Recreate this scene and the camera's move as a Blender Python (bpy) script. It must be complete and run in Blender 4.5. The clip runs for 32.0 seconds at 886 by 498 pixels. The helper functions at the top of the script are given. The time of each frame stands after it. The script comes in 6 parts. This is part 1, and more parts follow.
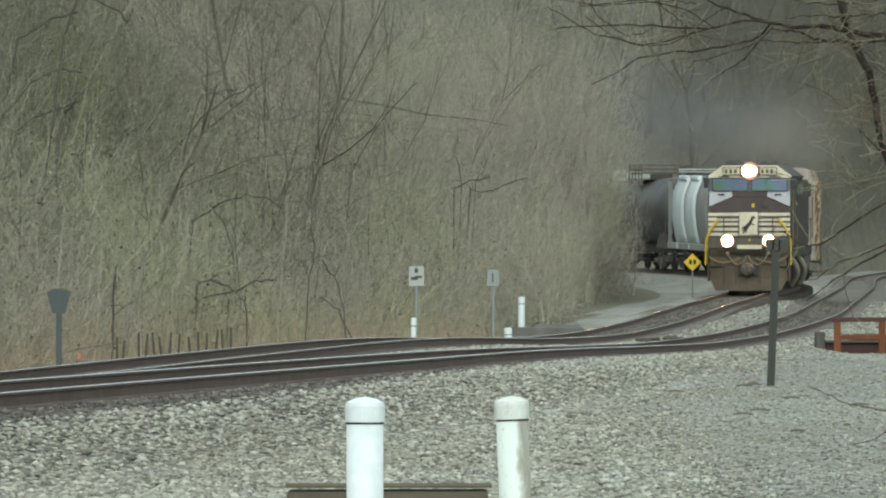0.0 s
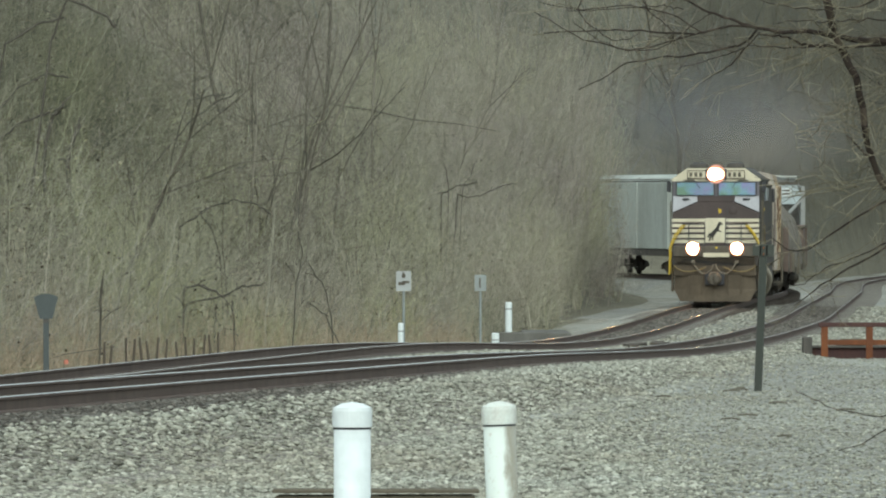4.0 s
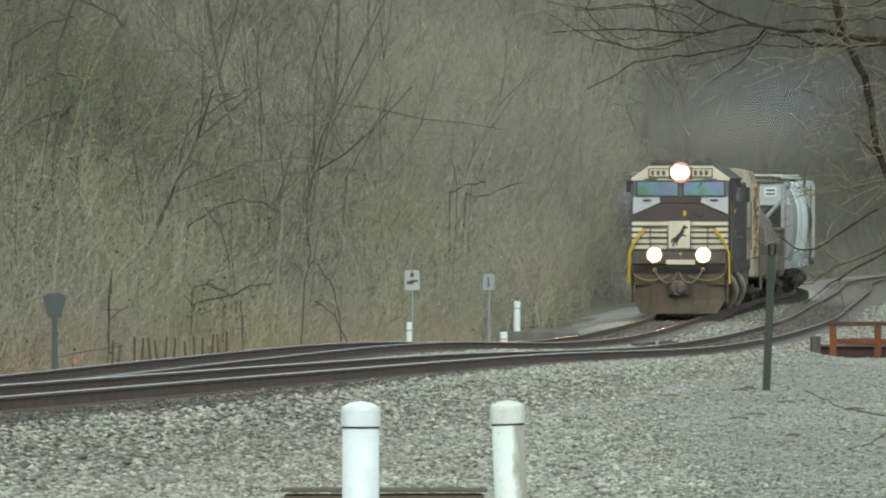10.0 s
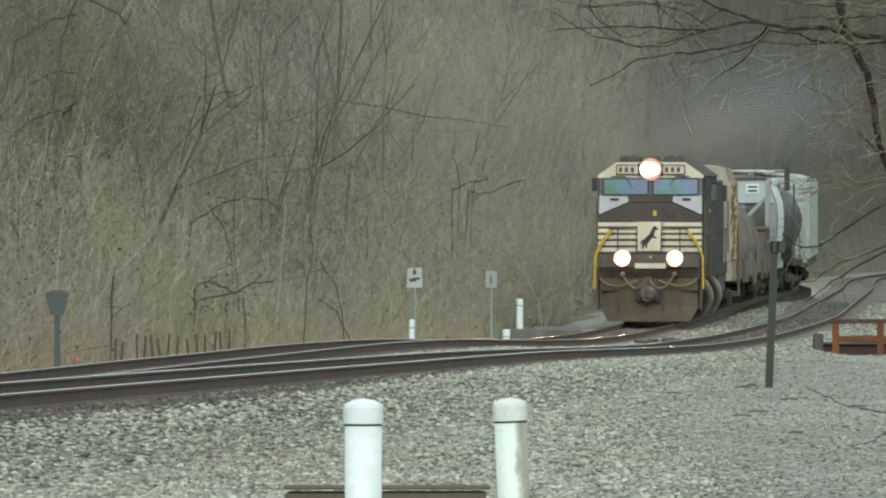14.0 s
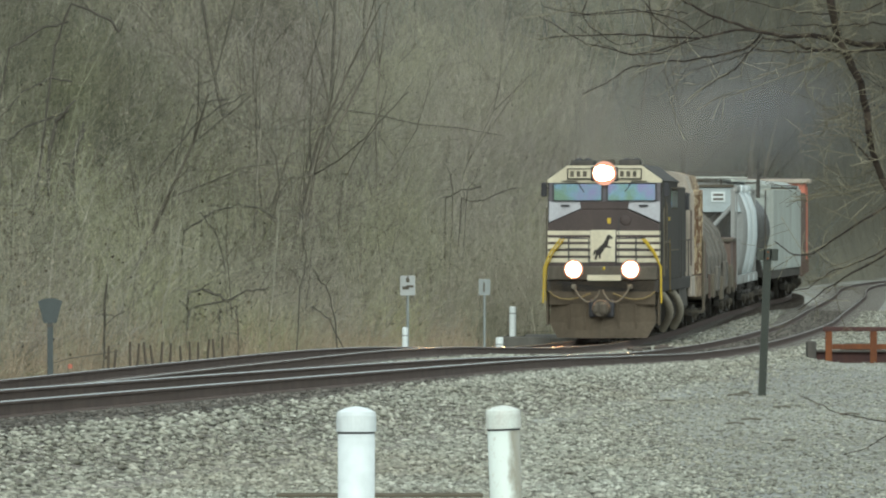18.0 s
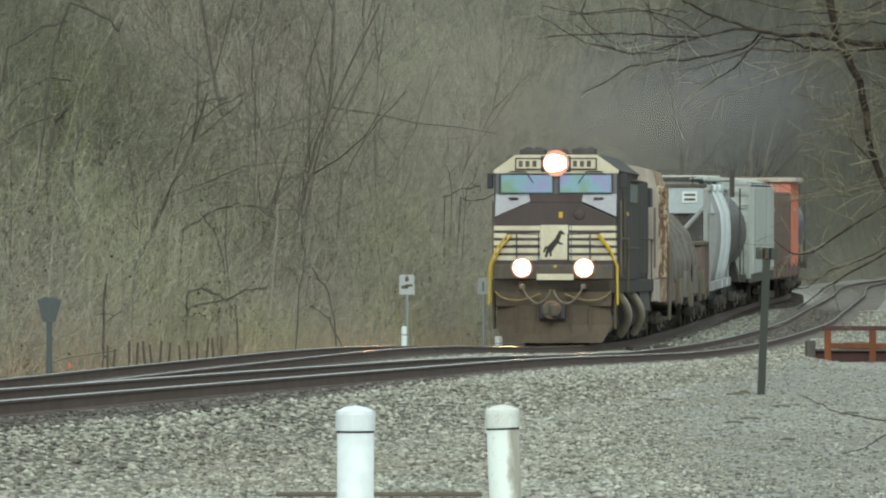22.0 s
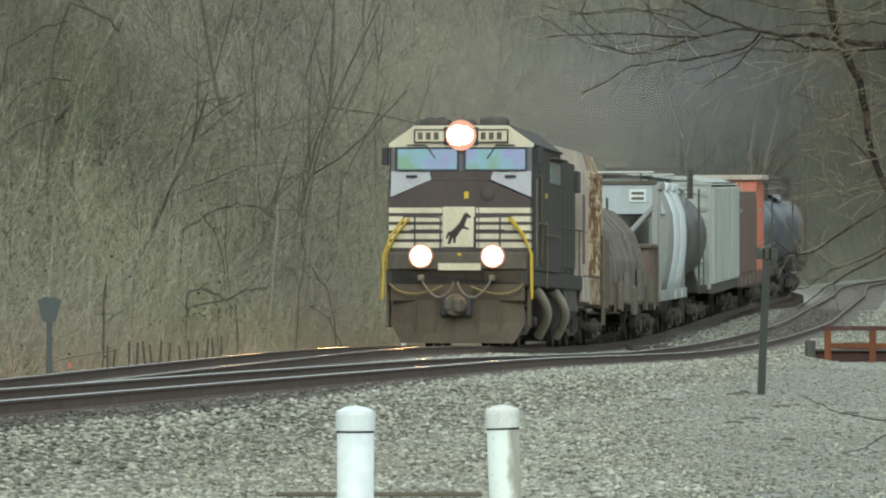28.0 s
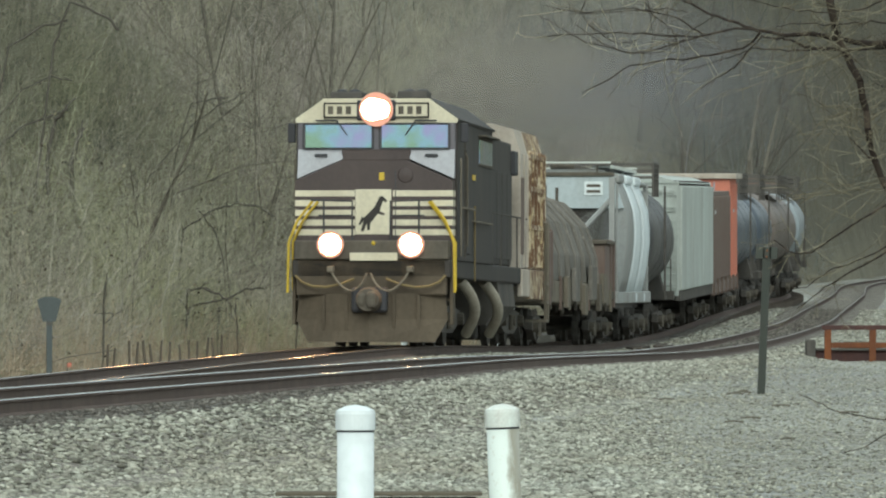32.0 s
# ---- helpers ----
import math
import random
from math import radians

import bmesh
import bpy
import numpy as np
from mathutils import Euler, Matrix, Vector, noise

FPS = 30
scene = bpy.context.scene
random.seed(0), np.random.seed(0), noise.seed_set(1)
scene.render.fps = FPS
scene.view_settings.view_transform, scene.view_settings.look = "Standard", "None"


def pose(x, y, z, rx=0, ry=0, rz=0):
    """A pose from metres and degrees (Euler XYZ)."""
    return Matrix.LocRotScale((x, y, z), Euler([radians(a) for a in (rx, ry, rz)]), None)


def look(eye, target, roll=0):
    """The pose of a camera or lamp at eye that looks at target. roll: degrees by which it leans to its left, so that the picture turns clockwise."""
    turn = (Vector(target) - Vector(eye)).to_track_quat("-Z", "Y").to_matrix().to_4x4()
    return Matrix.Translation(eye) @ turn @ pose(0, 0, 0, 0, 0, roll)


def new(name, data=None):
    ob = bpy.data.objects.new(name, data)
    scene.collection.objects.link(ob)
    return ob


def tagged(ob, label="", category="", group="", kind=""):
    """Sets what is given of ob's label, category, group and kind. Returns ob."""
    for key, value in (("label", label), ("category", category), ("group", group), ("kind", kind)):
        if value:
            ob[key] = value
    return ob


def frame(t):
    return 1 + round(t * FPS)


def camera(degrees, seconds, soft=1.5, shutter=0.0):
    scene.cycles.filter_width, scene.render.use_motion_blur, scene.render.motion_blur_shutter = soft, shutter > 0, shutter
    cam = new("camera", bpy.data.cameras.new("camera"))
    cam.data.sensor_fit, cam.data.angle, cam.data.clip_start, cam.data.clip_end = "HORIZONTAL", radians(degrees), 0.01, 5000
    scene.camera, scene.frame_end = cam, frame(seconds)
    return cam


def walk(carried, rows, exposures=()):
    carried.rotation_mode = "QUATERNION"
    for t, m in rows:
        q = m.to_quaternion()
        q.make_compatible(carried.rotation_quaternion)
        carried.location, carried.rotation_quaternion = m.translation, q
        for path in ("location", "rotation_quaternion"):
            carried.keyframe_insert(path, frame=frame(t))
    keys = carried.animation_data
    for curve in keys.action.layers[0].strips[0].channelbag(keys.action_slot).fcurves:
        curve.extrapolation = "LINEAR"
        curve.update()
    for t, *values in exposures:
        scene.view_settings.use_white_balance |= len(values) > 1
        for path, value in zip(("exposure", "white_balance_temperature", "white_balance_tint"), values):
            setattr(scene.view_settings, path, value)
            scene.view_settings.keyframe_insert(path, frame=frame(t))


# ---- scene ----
# ---------------- camera and its walk ----------------
FOV = 6.747
EYE_Z = 2.4
LENS = 784 / math.tan(radians(FOV / 2))
cam = camera(FOV, 32.0, soft=2.1)

# small nudges of the tripod head: seconds, drift to the side, drift up (arc units of 1 / LENS)
NUDGES = [
    (0.0, 16.8, -15.3), (0.5, 29.1, -13.8), (1.0, 0.0, 6.2), (1.5, 1.5, -3.1), (2.0, -12.3, -1.5), (2.5, -6.2, -1.6),
    (3.0, -3.1, -4.6), (3.5, -6.2, -6.2), (5.5, -3.1, -4.6), (6.0, -3.1, 0.0), (6.5, -4.6, -3.1), (7.0, 7.6, -3.1),
    (7.5, 7.6, -7.7), (8.0, 12.2, -10.7), (8.5, 6.1, -10.7), (9.0, 15.3, -9.2), (9.5, 16.8, -9.2), (10.0, 9.2, -7.7),
    (10.5, 9.2, -9.2), (11.0, 10.7, -10.7), (11.5, 15.3, -10.7), (12.0, 21.4, -9.2), (12.5, 18.3, -10.7),
    (13.0, 16.8, -10.7), (13.5, 16.8, -9.2), (14.0, 13.8, -12.3), (14.5, 16.8, -10.7), (15.5, 11.0, -5.0),
    (16.5, 3.0, 1.5), (17.0, 2.5, 0.5), (17.5, 1.5, 1.5), (18.0, 1.5, 1.5), (18.5, 0.0, 0.0), (19.0, 0.0, -1.0),
    (20.0, 0.0, 0.0), (24.0, 0.0, 0.0), (28.0, 0.0, 0.0), (31.5, 0.0, 0.0), (32.0, 0.0, -1.2)]


def eye_pose(side, up):
    return pose(0, 0, EYE_Z, 90 + math.degrees(up / LENS), 0, math.degrees(side / LENS))


walk(cam, [(t, eye_pose(side, up)) for t, side, up in NUDGES], [(0.0, 0.36, 6050, 0), (8.0, 0.33, 6060, 0), (20.0, 0.32, 6080, 0), (32.0, 0.31, 6090, 0)])

# ---------------- world, sun, exposure ----------------
world = bpy.data.worlds.new("overcast_sky")
scene.world = world
world.use_nodes = True
wn = world.node_tree.nodes
sky = wn.new("ShaderNodeTexSky")
sky.sky_type = "NISHITA"
sky.sun_disc = False
sky.sun_elevation, sky.sun_rotation = radians(48), radians(176)
sky.air_density, sky.dust_density, sky.ozone_density = 1.0, 4.0, 1.0
haze = wn.new("ShaderNodeMix")
haze.data_type = "RGBA"
haze.inputs["Factor"].default_value = 0.75
haze.inputs["B"].default_value = (8.6, 9.0, 8.8, 1)
world.node_tree.links.new(sky.outputs["Color"], haze.inputs["A"])
world.node_tree.links.new(haze.outputs["Result"], wn["Background"].inputs["Color"])
wn["Background"].inputs["Strength"].default_value = 0.10
sun = new("sun", bpy.data.lights.new("sun", "SUN"))
sun.data.energy, sun.data.angle, sun.data.color = 1.2, radians(25), (1.0, 0.96, 0.88)
sun.matrix_basis = look((-12, -60, 90), (0, 100, 0))

# ---------------- lines of the two tracks ----------------
# x, y and height of the rail top, from the far bend towards the camera
MAIN = [(-70, 520, 1.2), (-43, 465, 1.2), (-19, 416, 1.2), (-2.2, 378, 1.18), (3.9, 360, 1.17), (8.1, 345, 1.13), (11.05, 332, 1.05), (12.8, 318, 0.88), (13.25, 305, 0.72), (12.35, 290, 0.58), (10.72, 275, 0.48),
        (9.7, 262, 0.41), (8.56, 250, 0.32), (7.09, 233, 0.17), (5.95, 220, 0.06), (5.06, 210, 0.01), (4.18, 200, -0.01), (3.36, 191, 0.01), (2.54, 182, 0.07),
        (1.73, 173.6, 0.15), (0.93, 165, 0.26), (0.26, 157.8, 0.36), (-0.49, 150, 0.47), (-1.48, 140, 0.56),
        (-3.8, 117, 0.62), (-6.35, 94, 0.63), (-12.5, 55, 0.76), (-22, 10, 0.78), (-36, -45, 0.8)]
SIDE = [(60, 780, 0.6), (36, 560, 0.4), (26.5, 470, 0.25), (19.0, 354, 0.15), (14.2, 280, 0.1), (10.9, 231, 0.06), (7.3, 191, 0.02), (5.2, 169, 0.12), (3.0, 143, 0.4),
        (0.75, 120, 0.66), (-1.35, 100, 0.815), (-4.6, 77, 0.91), (-10.5, 45, 0.9), (-19, 5, 0.9), (-32, -45, 0.9)]


class Line:
    """A smooth line through its points, by the metres run along it."""

    def __init__(self, pts):
        p = np.array(pts, float)
        chord = np.concatenate([[0], np.cumsum(np.linalg.norm(np.diff(p, axis=0), axis=1))])
        tang = np.gradient(p, chord, axis=0)
        u = np.arange(0, chord[-1], 0.5)
        k = np.clip(np.searchsorted(chord, u, side="right") - 1, 0, len(p) - 2)
        h = (chord[k + 1] - chord[k])[:, None]
        f = ((u - chord[k])[:, None]) / h
        q = ((2 * f**3 - 3 * f**2 + 1) * p[k] + (f**3 - 2 * f**2 + f) * h * tang[k]
             + (3 * f**2 - 2 * f**3) * p[k + 1] + (f**3 - f**2) * h * tang[k + 1])
        self.q = q
        self.s = np.concatenate([[0], np.cumsum(np.linalg.norm(np.diff(q, axis=0), axis=1))])

    def at(self, s):
        return Vector([float(np.interp(s, self.s, self.q[:, i])) for i in range(3)])

    def near(self, y):
        """Metres run where the line passes that y."""
        return float(np.interp(-y, -self.q[:, 1], self.s))

    def x_at(self, y):
        return np.interp(-np.asarray(y, float), -self.q[:, 1], self.q[:, 0])

    def z_at(self, y):
        return np.interp(-np.asarray(y, float), -self.q[:, 1], self.q[:, 2])


main_line, side_line = Line(MAIN), Line(SIDE)
START = main_line.near(275.7)


def run(t):
    """Metres that the train has gone at t seconds."""
    return 4.202 * t + 0.00115 * t * t


def car_pose(t, front, rear):
    """Pose of a body whose bogies stand front and rear metres behind the train's head; its +y looks ahead."""
    a = main_line.at(START + run(t) - front)
    b = main_line.at(START + run(t) - rear)
    d = (a - b).normalized()
    rz = math.degrees(math.atan2(-d.x, d.y))
    rx = math.degrees(math.asin(d.z))
    m = (a + b) / 2
    return pose(m.x, m.y, m.z, rx, 0, rz % 360)


def smooth(e0, e1, v):
    f = np.clip((v - e0) / (e1 - e0), 0, 1)
    return f * f * (3 - 2 * f)


def ground_z(x, y):
    """Height of the ground: ballast shoulders, gravel yard, bank and wooded hill."""
    x, y = np.asarray(x, float), np.asarray(y, float)
    xm, xs = main_line.x_at(y), side_line.x_at(y)
    zm, zs = main_line.z_at(y) - 0.17, side_line.z_at(y) - 0.17
    ditch = smooth(6.3, 7.4, x)
    yard = 0.34 + 0.12 * smooth(112, 142, y) * smooth(1.0, 5.0, x) * (1 - ditch)
    yard = yard + (np.minimum(yard, zs - 0.08) - yard) * smooth(146, 164, y)
    yard = yard + (-0.25 - yard) * ditch * smooth(136, 154, y) * (1 - smooth(172, 186, y))
    # between and beside the tracks
    mid = (xm + xs) / 2
    bed = np.where(x < mid, zm, zs)
    w = 2.0 + 0 * x
    out_r = np.clip(x - xs - w, 0, None)
    out_l = np.clip(xm - w - x, 0, None)
    right = zs + (yard - zs) * smooth(0, 2.2, out_r)
    left = zm - 0.35 * smooth(0, 1.2, out_l)
    z = np.where(x > xs + w, right, np.where(x < xm - w, left, bed))
    blend = smooth(-1.0, 1.0, x - mid)
    z = np.where((x >= xm - w) & (x <= xs + w), zm * (1 - blend) + zs * blend, z)
    # wooded hillside to the left of the line, behind the bend and beyond the siding
    hill_l = 0.55 * np.clip(xm - 6.0 - x, 0, 160) * smooth(70, 120, y)
    hill_b = 0.5 * np.clip(y - 390, 0, 300) * smooth(5, 14, x - xm) * smooth(4, 12, xs - x)
    hill_r = 0.5 * np.clip(x - xs - 9, 0, 160) * smooth(230, 330, y)
    z = z + np.maximum(np.maximum(hill_l, hill_b), hill_r)
    return z
# ---------------- materials ----------------
def mat(name, rough=0.7, metal=0.0):
    m = bpy.data.materials.new(name)
    m.use_nodes = True
    b = m.node_tree.nodes["Principled BSDF"]
    b.inputs["Roughness"].default_value = rough
    b.inputs["Metallic"].default_value = metal
    if rough >= 0.85:
        b.inputs["Specular IOR Level"].default_value = 0.12
    return m, m.node_tree, b


def node(nt, kind, **props):
    n = nt.nodes.new(kind)
    for k, v in props.items():
        n.inputs[k].default_value = v
    return n


def ramp(nt, fac, stops):
    r = nt.nodes.new("ShaderNodeValToRGB")
    e = r.color_ramp.elements
    while len(e) < len(stops):
        e.new(0.5)
    for el, (p, c) in zip(e, stops):
        el.position, el.color = p, (*c, 1)
    nt.links.new(fac, r.inputs["Fac"])
    return r.outputs["Color"]


def mixed(nt, fac, a, b, mode="MIX"):
    n = nt.nodes.new("ShaderNodeMix")
    n.data_type, n.blend_type = "RGBA", mode
    for key, v in (("Factor", fac), ("A", a), ("B", b)):
        if isinstance(v, (int, float)):
            n.inputs[key].default_value = v
        elif isinstance(v, tuple):
            n.inputs[key].default_value = (*v, 1)
        else:
            nt.links.new(v, n.inputs[key])
    return n.outputs["Result"]


def noise_tex(nt, scale, detail=4, rough=0.6, coord="Object", stretch=None):
    c = nt.nodes.new("ShaderNodeTexCoord")
    out = c.outputs[coord]
    if stretch:
        mp = nt.nodes.new("ShaderNodeMapping")
        mp.inputs["Scale"].default_value = stretch
        nt.links.new(out, mp.inputs["Vector"])
        out = mp.outputs["Vector"]
    n = node(nt, "ShaderNodeTexNoise", Scale=scale, Detail=detail, Roughness=rough)
    nt.links.new(out, n.inputs["Vector"])
    return n.outputs["Fac"]


def bump(nt, b, fac, strength=0.3, dist=0.01):
    n = node(nt, "ShaderNodeBump", Strength=strength, Distance=dist)
    nt.links.new(fac, n.inputs["Height"])
    nt.links.new(n.outputs["Normal"], b.inputs["Normal"])


def weathered(name, base, dirt, amount=0.5, rough=0.6, metal=0.0, scale=1.5, streak=(1, 1, 0.25), rust=None, rust_at=0.68):
    """Paint or metal with streaky grime, a finer grain and, if asked, rust patches."""
    m, nt, b = mat(name, rough, metal)
    n1 = noise_tex(nt, scale, 6, 0.65, stretch=streak)
    n2 = noise_tex(nt, scale * 9, 4, 0.6)
    f = ramp(nt, n1, [(0.35, (0, 0, 0)), (0.75, (amount,) * 3)])
    col = mixed(nt, f, base, dirt)
    g = ramp(nt, n2, [(0.3, (0.82,) * 3), (0.7, (1.1,) * 3)])
    col = mixed(nt, 0.6, col, g, "MULTIPLY")
    if rust:
        n3 = noise_tex(nt, scale * 2.3, 8, 0.7, stretch=(1, 1, 0.6))
        col = mixed(nt, ramp(nt, n3, [(rust_at - 0.06, (0, 0, 0)), (rust_at, (1, 1, 1))]), col, rust)
    nt.links.new(col, b.inputs["Base Color"])
    bump(nt, b, n2, 0.15, 0.01)
    return m


def gravel_material():
    m, nt, b = mat("gravel", 0.9)
    big = noise_tex(nt, 0.12, 4, 0.6)
    mid = noise_tex(nt, 0.9, 5, 0.65)
    v = node(nt, "ShaderNodeTexVoronoi", Scale=11.0)
    c = nt.nodes.new("ShaderNodeTexCoord")
    nt.links.new(c.outputs["Object"], v.inputs["Vector"])
    tone = nt.nodes.new("ShaderNodeSeparateColor")
    nt.links.new(v.outputs["Color"], tone.inputs["Color"])
    col = ramp(nt, tone.outputs["Red"], [(0.0, (0.14, 0.137, 0.115)), (0.35, (0.235, 0.23, 0.198)), (0.7, (0.325, 0.32, 0.278)), (1.0, (0.46, 0.455, 0.4))])
    col = mixed(nt, ramp(nt, big, [(0.48, (0, 0, 0)), (0.64, (0.5,) * 3)]), col, (0.325, 0.338, 0.322))
    brown = noise_tex(nt, 0.33, 5, 0.65, stretch=(1, 0.5, 1))
    col = mixed(nt, ramp(nt, brown, [(0.5, (0, 0, 0)), (0.66, (0.75,) * 3)]), col, (0.21, 0.19, 0.155))
    col = mixed(nt, 0.5, col, ramp(nt, mid, [(0.3, (0.75,) * 3), (0.7, (1.12,) * 3)]), "MULTIPLY")
    # wheel-swept bands of pale dust and of bluish fines across the yard
    bands = noise_tex(nt, 0.16, 3, 0.5, stretch=(0.8, 0.55, 1))
    col = mixed(nt, ramp(nt, bands, [(0.5, (0, 0, 0)), (0.62, (0.4,) * 3)]), col, (0.41, 0.42, 0.375))
    col = mixed(nt, ramp(nt, bands, [(0.34, (0.5,) * 3), (0.48, (0, 0, 0))]), col, (0.25, 0.265, 0.272))
    nt.links.new(col, b.inputs["Base Color"])
    bump(nt, b, v.outputs["Distance"], 0.9, 0.04)
    return m


def track_bed_material(name, lift):
    """Brown-grey ballast, darkened by rust and oil between the rails."""
    m, nt, b = mat(name, 0.95)
    v = node(nt, "ShaderNodeTexVoronoi", Scale=12.0)
    c = nt.nodes.new("ShaderNodeTexCoord")
    nt.links.new(c.outputs["Object"], v.inputs["Vector"])
    tone = nt.nodes.new("ShaderNodeSeparateColor")
    nt.links.new(v.outputs["Color"], tone.inputs["Color"])
    col = ramp(nt, tone.outputs["Red"], [(0.0, (0.055 * lift, 0.05 * lift, 0.043 * lift)), (0.5, (0.12 * lift, 0.111 * lift, 0.096 * lift)), (1.0, (0.23 * lift, 0.217 * lift, 0.186 * lift))])
    col = mixed(nt, 0.6, col, ramp(nt, noise_tex(nt, 0.5, 5, 0.6), [(0.3, (0.6,) * 3), (0.7, (1.25,) * 3)]), "MULTIPLY")
    nt.links.new(col, b.inputs["Base Color"])
    bump(nt, b, v.outputs["Distance"], 0.8, 0.04)
    return m


def litter_material():
    m, nt, b = mat("leaf_litter", 0.95)
    n1 = noise_tex(nt, 0.09, 5, 0.65)
    n2 = noise_tex(nt, 1.6, 7, 0.75)
    col = ramp(nt, n1, [(0.3, (0.135, 0.129, 0.1)), (0.5, (0.18, 0.17, 0.13)), (0.7, (0.22, 0.21, 0.153))])
    col = mixed(nt, 0.8, col, ramp(nt, n2, [(0.25, (0.55,) * 3), (0.75, (1.35,) * 3)]), "MULTIPLY")
    nt.links.new(col, b.inputs["Base Color"])
    bump(nt, b, n2, 0.8, 0.15)
    return m


def island_material(name, stops, rough=0.85, scale=3.0, drift=False):
    """Colour by piece, with a little grain."""
    m, nt, b = mat(name, rough)
    g = nt.nodes.new("ShaderNodeNewGeometry")
    col = ramp(nt, g.outputs["Random Per Island"], stops)
    n = noise_tex(nt, scale, 5, 0.7)
    col = mixed(nt, 0.6, col, ramp(nt, n, [(0.3, (0.7,) * 3), (0.7, (1.2,) * 3)]), "MULTIPLY")
    if drift:
        # broad drifts of browner and paler stone
        broad = noise_tex(nt, 0.3, 4, 0.6, stretch=(1, 0.4, 1))
        col = mixed(nt, 1.0, col, ramp(nt, broad, [(0.36, (0.92, 0.89, 0.84)), (0.47, (0.99, 0.98, 0.95)), (0.6, (1.0, 1.0, 0.98)), (0.7, (1.12, 1.14, 1.15))]), "MULTIPLY")
    nt.links.new(col, b.inputs["Base Color"])
    return m


def patchy_material(name, stops, depth):
    """Colour by stem, over broad patches of paler, yellower and greyer growth."""
    m, nt, b = mat(name, 0.9)
    g = nt.nodes.new("ShaderNodeNewGeometry")
    col = ramp(nt, g.outputs["Random Per Island"], stops)
    broad = noise_tex(nt, 0.16, 3, 0.6, stretch=(1, 0.35, 0.8))
    tint = ramp(nt, broad, [(0.3, (0.6, 0.62, 0.6)), (0.45, (0.9, 0.91, 0.93)), (0.56, (1.02, 1.05, 0.95)), (0.7, (1.2, 1.2, 1.02))])
    col = mixed(nt, depth, col, tint, "MULTIPLY")
    # drifts of olive and of mauve-grey growth
    hue = noise_tex(nt, 0.28, 3, 0.55, stretch=(1, 0.3, 0.9))
    col = mixed(nt, 0.9, col, ramp(nt, hue, [(0.36, (1.04, 0.97, 1.05)), (0.5, (1.0, 1.0, 0.98)), (0.64, (1.03, 1.06, 0.86))]), "MULTIPLY")
    nt.links.new(col, b.inputs["Base Color"])
    return m


def stained_plastic():
    """White pipe with a brown run of dirt down one flank and a rusty smear on the cap."""
    m, nt, b = mat("stained_white_plastic", 0.5)
    c = nt.nodes.new("ShaderNodeTexCoord")
    sep = nt.nodes.new("ShaderNodeSeparateXYZ")
    nt.links.new(c.outputs["Object"], sep.inputs[0])
    add = nt.nodes.new("ShaderNodeMath")
    add.operation = "MULTIPLY_ADD"
    add.inputs[1].default_value = 0.14
    n = noise_tex(nt, 11, 6, 0.7, stretch=(1, 1, 0.45))
    nt.links.new(n, add.inputs[0])
    nt.links.new(sep.outputs["X"], add.inputs[2])
    run_down = ramp(nt, add.outputs["Value"], [(0.085, (0, 0, 0)), (0.105, (0.45,) * 3), (0.125, (0.75,) * 3), (0.16, (0.65,) * 3)])
    col = mixed(nt, run_down, (0.7, 0.765, 0.71), (0.17, 0.13, 0.068))
    specks = ramp(nt, noise_tex(nt, 26, 4, 0.7), [(0.58, (0, 0, 0)), (0.7, (0.5,) * 3)])
    col = mixed(nt, specks, col, (0.42, 0.36, 0.27))
    nt.links.new(col, b.inputs["Base Color"])
    return m


def lamp_material(name, colour, strength, body=0.8):
    m, nt, b = mat(name, 0.3)
    b.inputs["Base Color"].default_value = (body, body, body, 1)
    b.inputs["Emission Color"].default_value = (*colour, 1)
    b.inputs["Emission Strength"].default_value = strength
    return m


GRAVEL = gravel_material()
LITTER = litter_material()
TRACK_BED = track_bed_material("stained_ballast", 1.0)
SIDE_BED = track_bed_material("dusty_siding_ballast", 1.4)
SHOULDER_BED = track_bed_material("packed_shoulder_ballast", 1.75)
RAIL_SIDE = weathered("rail_rust", (0.085, 0.06, 0.05), (0.15, 0.11, 0.085), 0.7, 0.8, 0.0, 3)
RAIL_TOP = weathered("rail_polish", (0.42, 0.42, 0.41), (0.27, 0.25, 0.23), 0.6, 0.11, 1.0, 2)
TIE = weathered("tie_wood", (0.075, 0.062, 0.052), (0.14, 0.125, 0.105), 0.8, 0.95, 0, 2)
PVC = weathered("white_plastic", (0.75, 0.81, 0.81), (0.6, 0.64, 0.61), 0.25, 0.45, 0, 1.2)
PVC_STAINED = stained_plastic()
PVC_OLD = weathered("aged_white_plastic", (0.72, 0.78, 0.72), (0.46, 0.38, 0.33), 0.6, 0.5, 0, 9, (1, 1, 0.8))
WOOD = weathered("grey_timber", (0.1, 0.085, 0.06), (0.2, 0.18, 0.14), 0.6, 0.95, 0, 3, (0.3, 2, 2))
GREEN_STEEL = weathered("green_steel", (0.034, 0.042, 0.034), (0.07, 0.066, 0.05), 0.5, 0.7, 0, 4)
RUST_STEEL = weathered("rusty_steel", (0.2, 0.078, 0.036), (0.085, 0.042, 0.03), 0.8, 0.85, 0, 3)
RUST_DARK = weathered("dark_rusty_steel", (0.07, 0.045, 0.045), (0.12, 0.06, 0.045), 0.7, 0.85, 0, 3)
# same rail farther off: the dark woods it mirrors are put into the colour
RAIL_FAR = weathered("rail_far_dark_reflection", (0.13, 0.105, 0.088), (0.17, 0.145, 0.12), 0.6, 0.33, 0.8, 3)
CONCRETE = weathered("old_concrete", (0.17, 0.165, 0.15), (0.08, 0.078, 0.066), 0.8, 0.95, 0, 1.5)
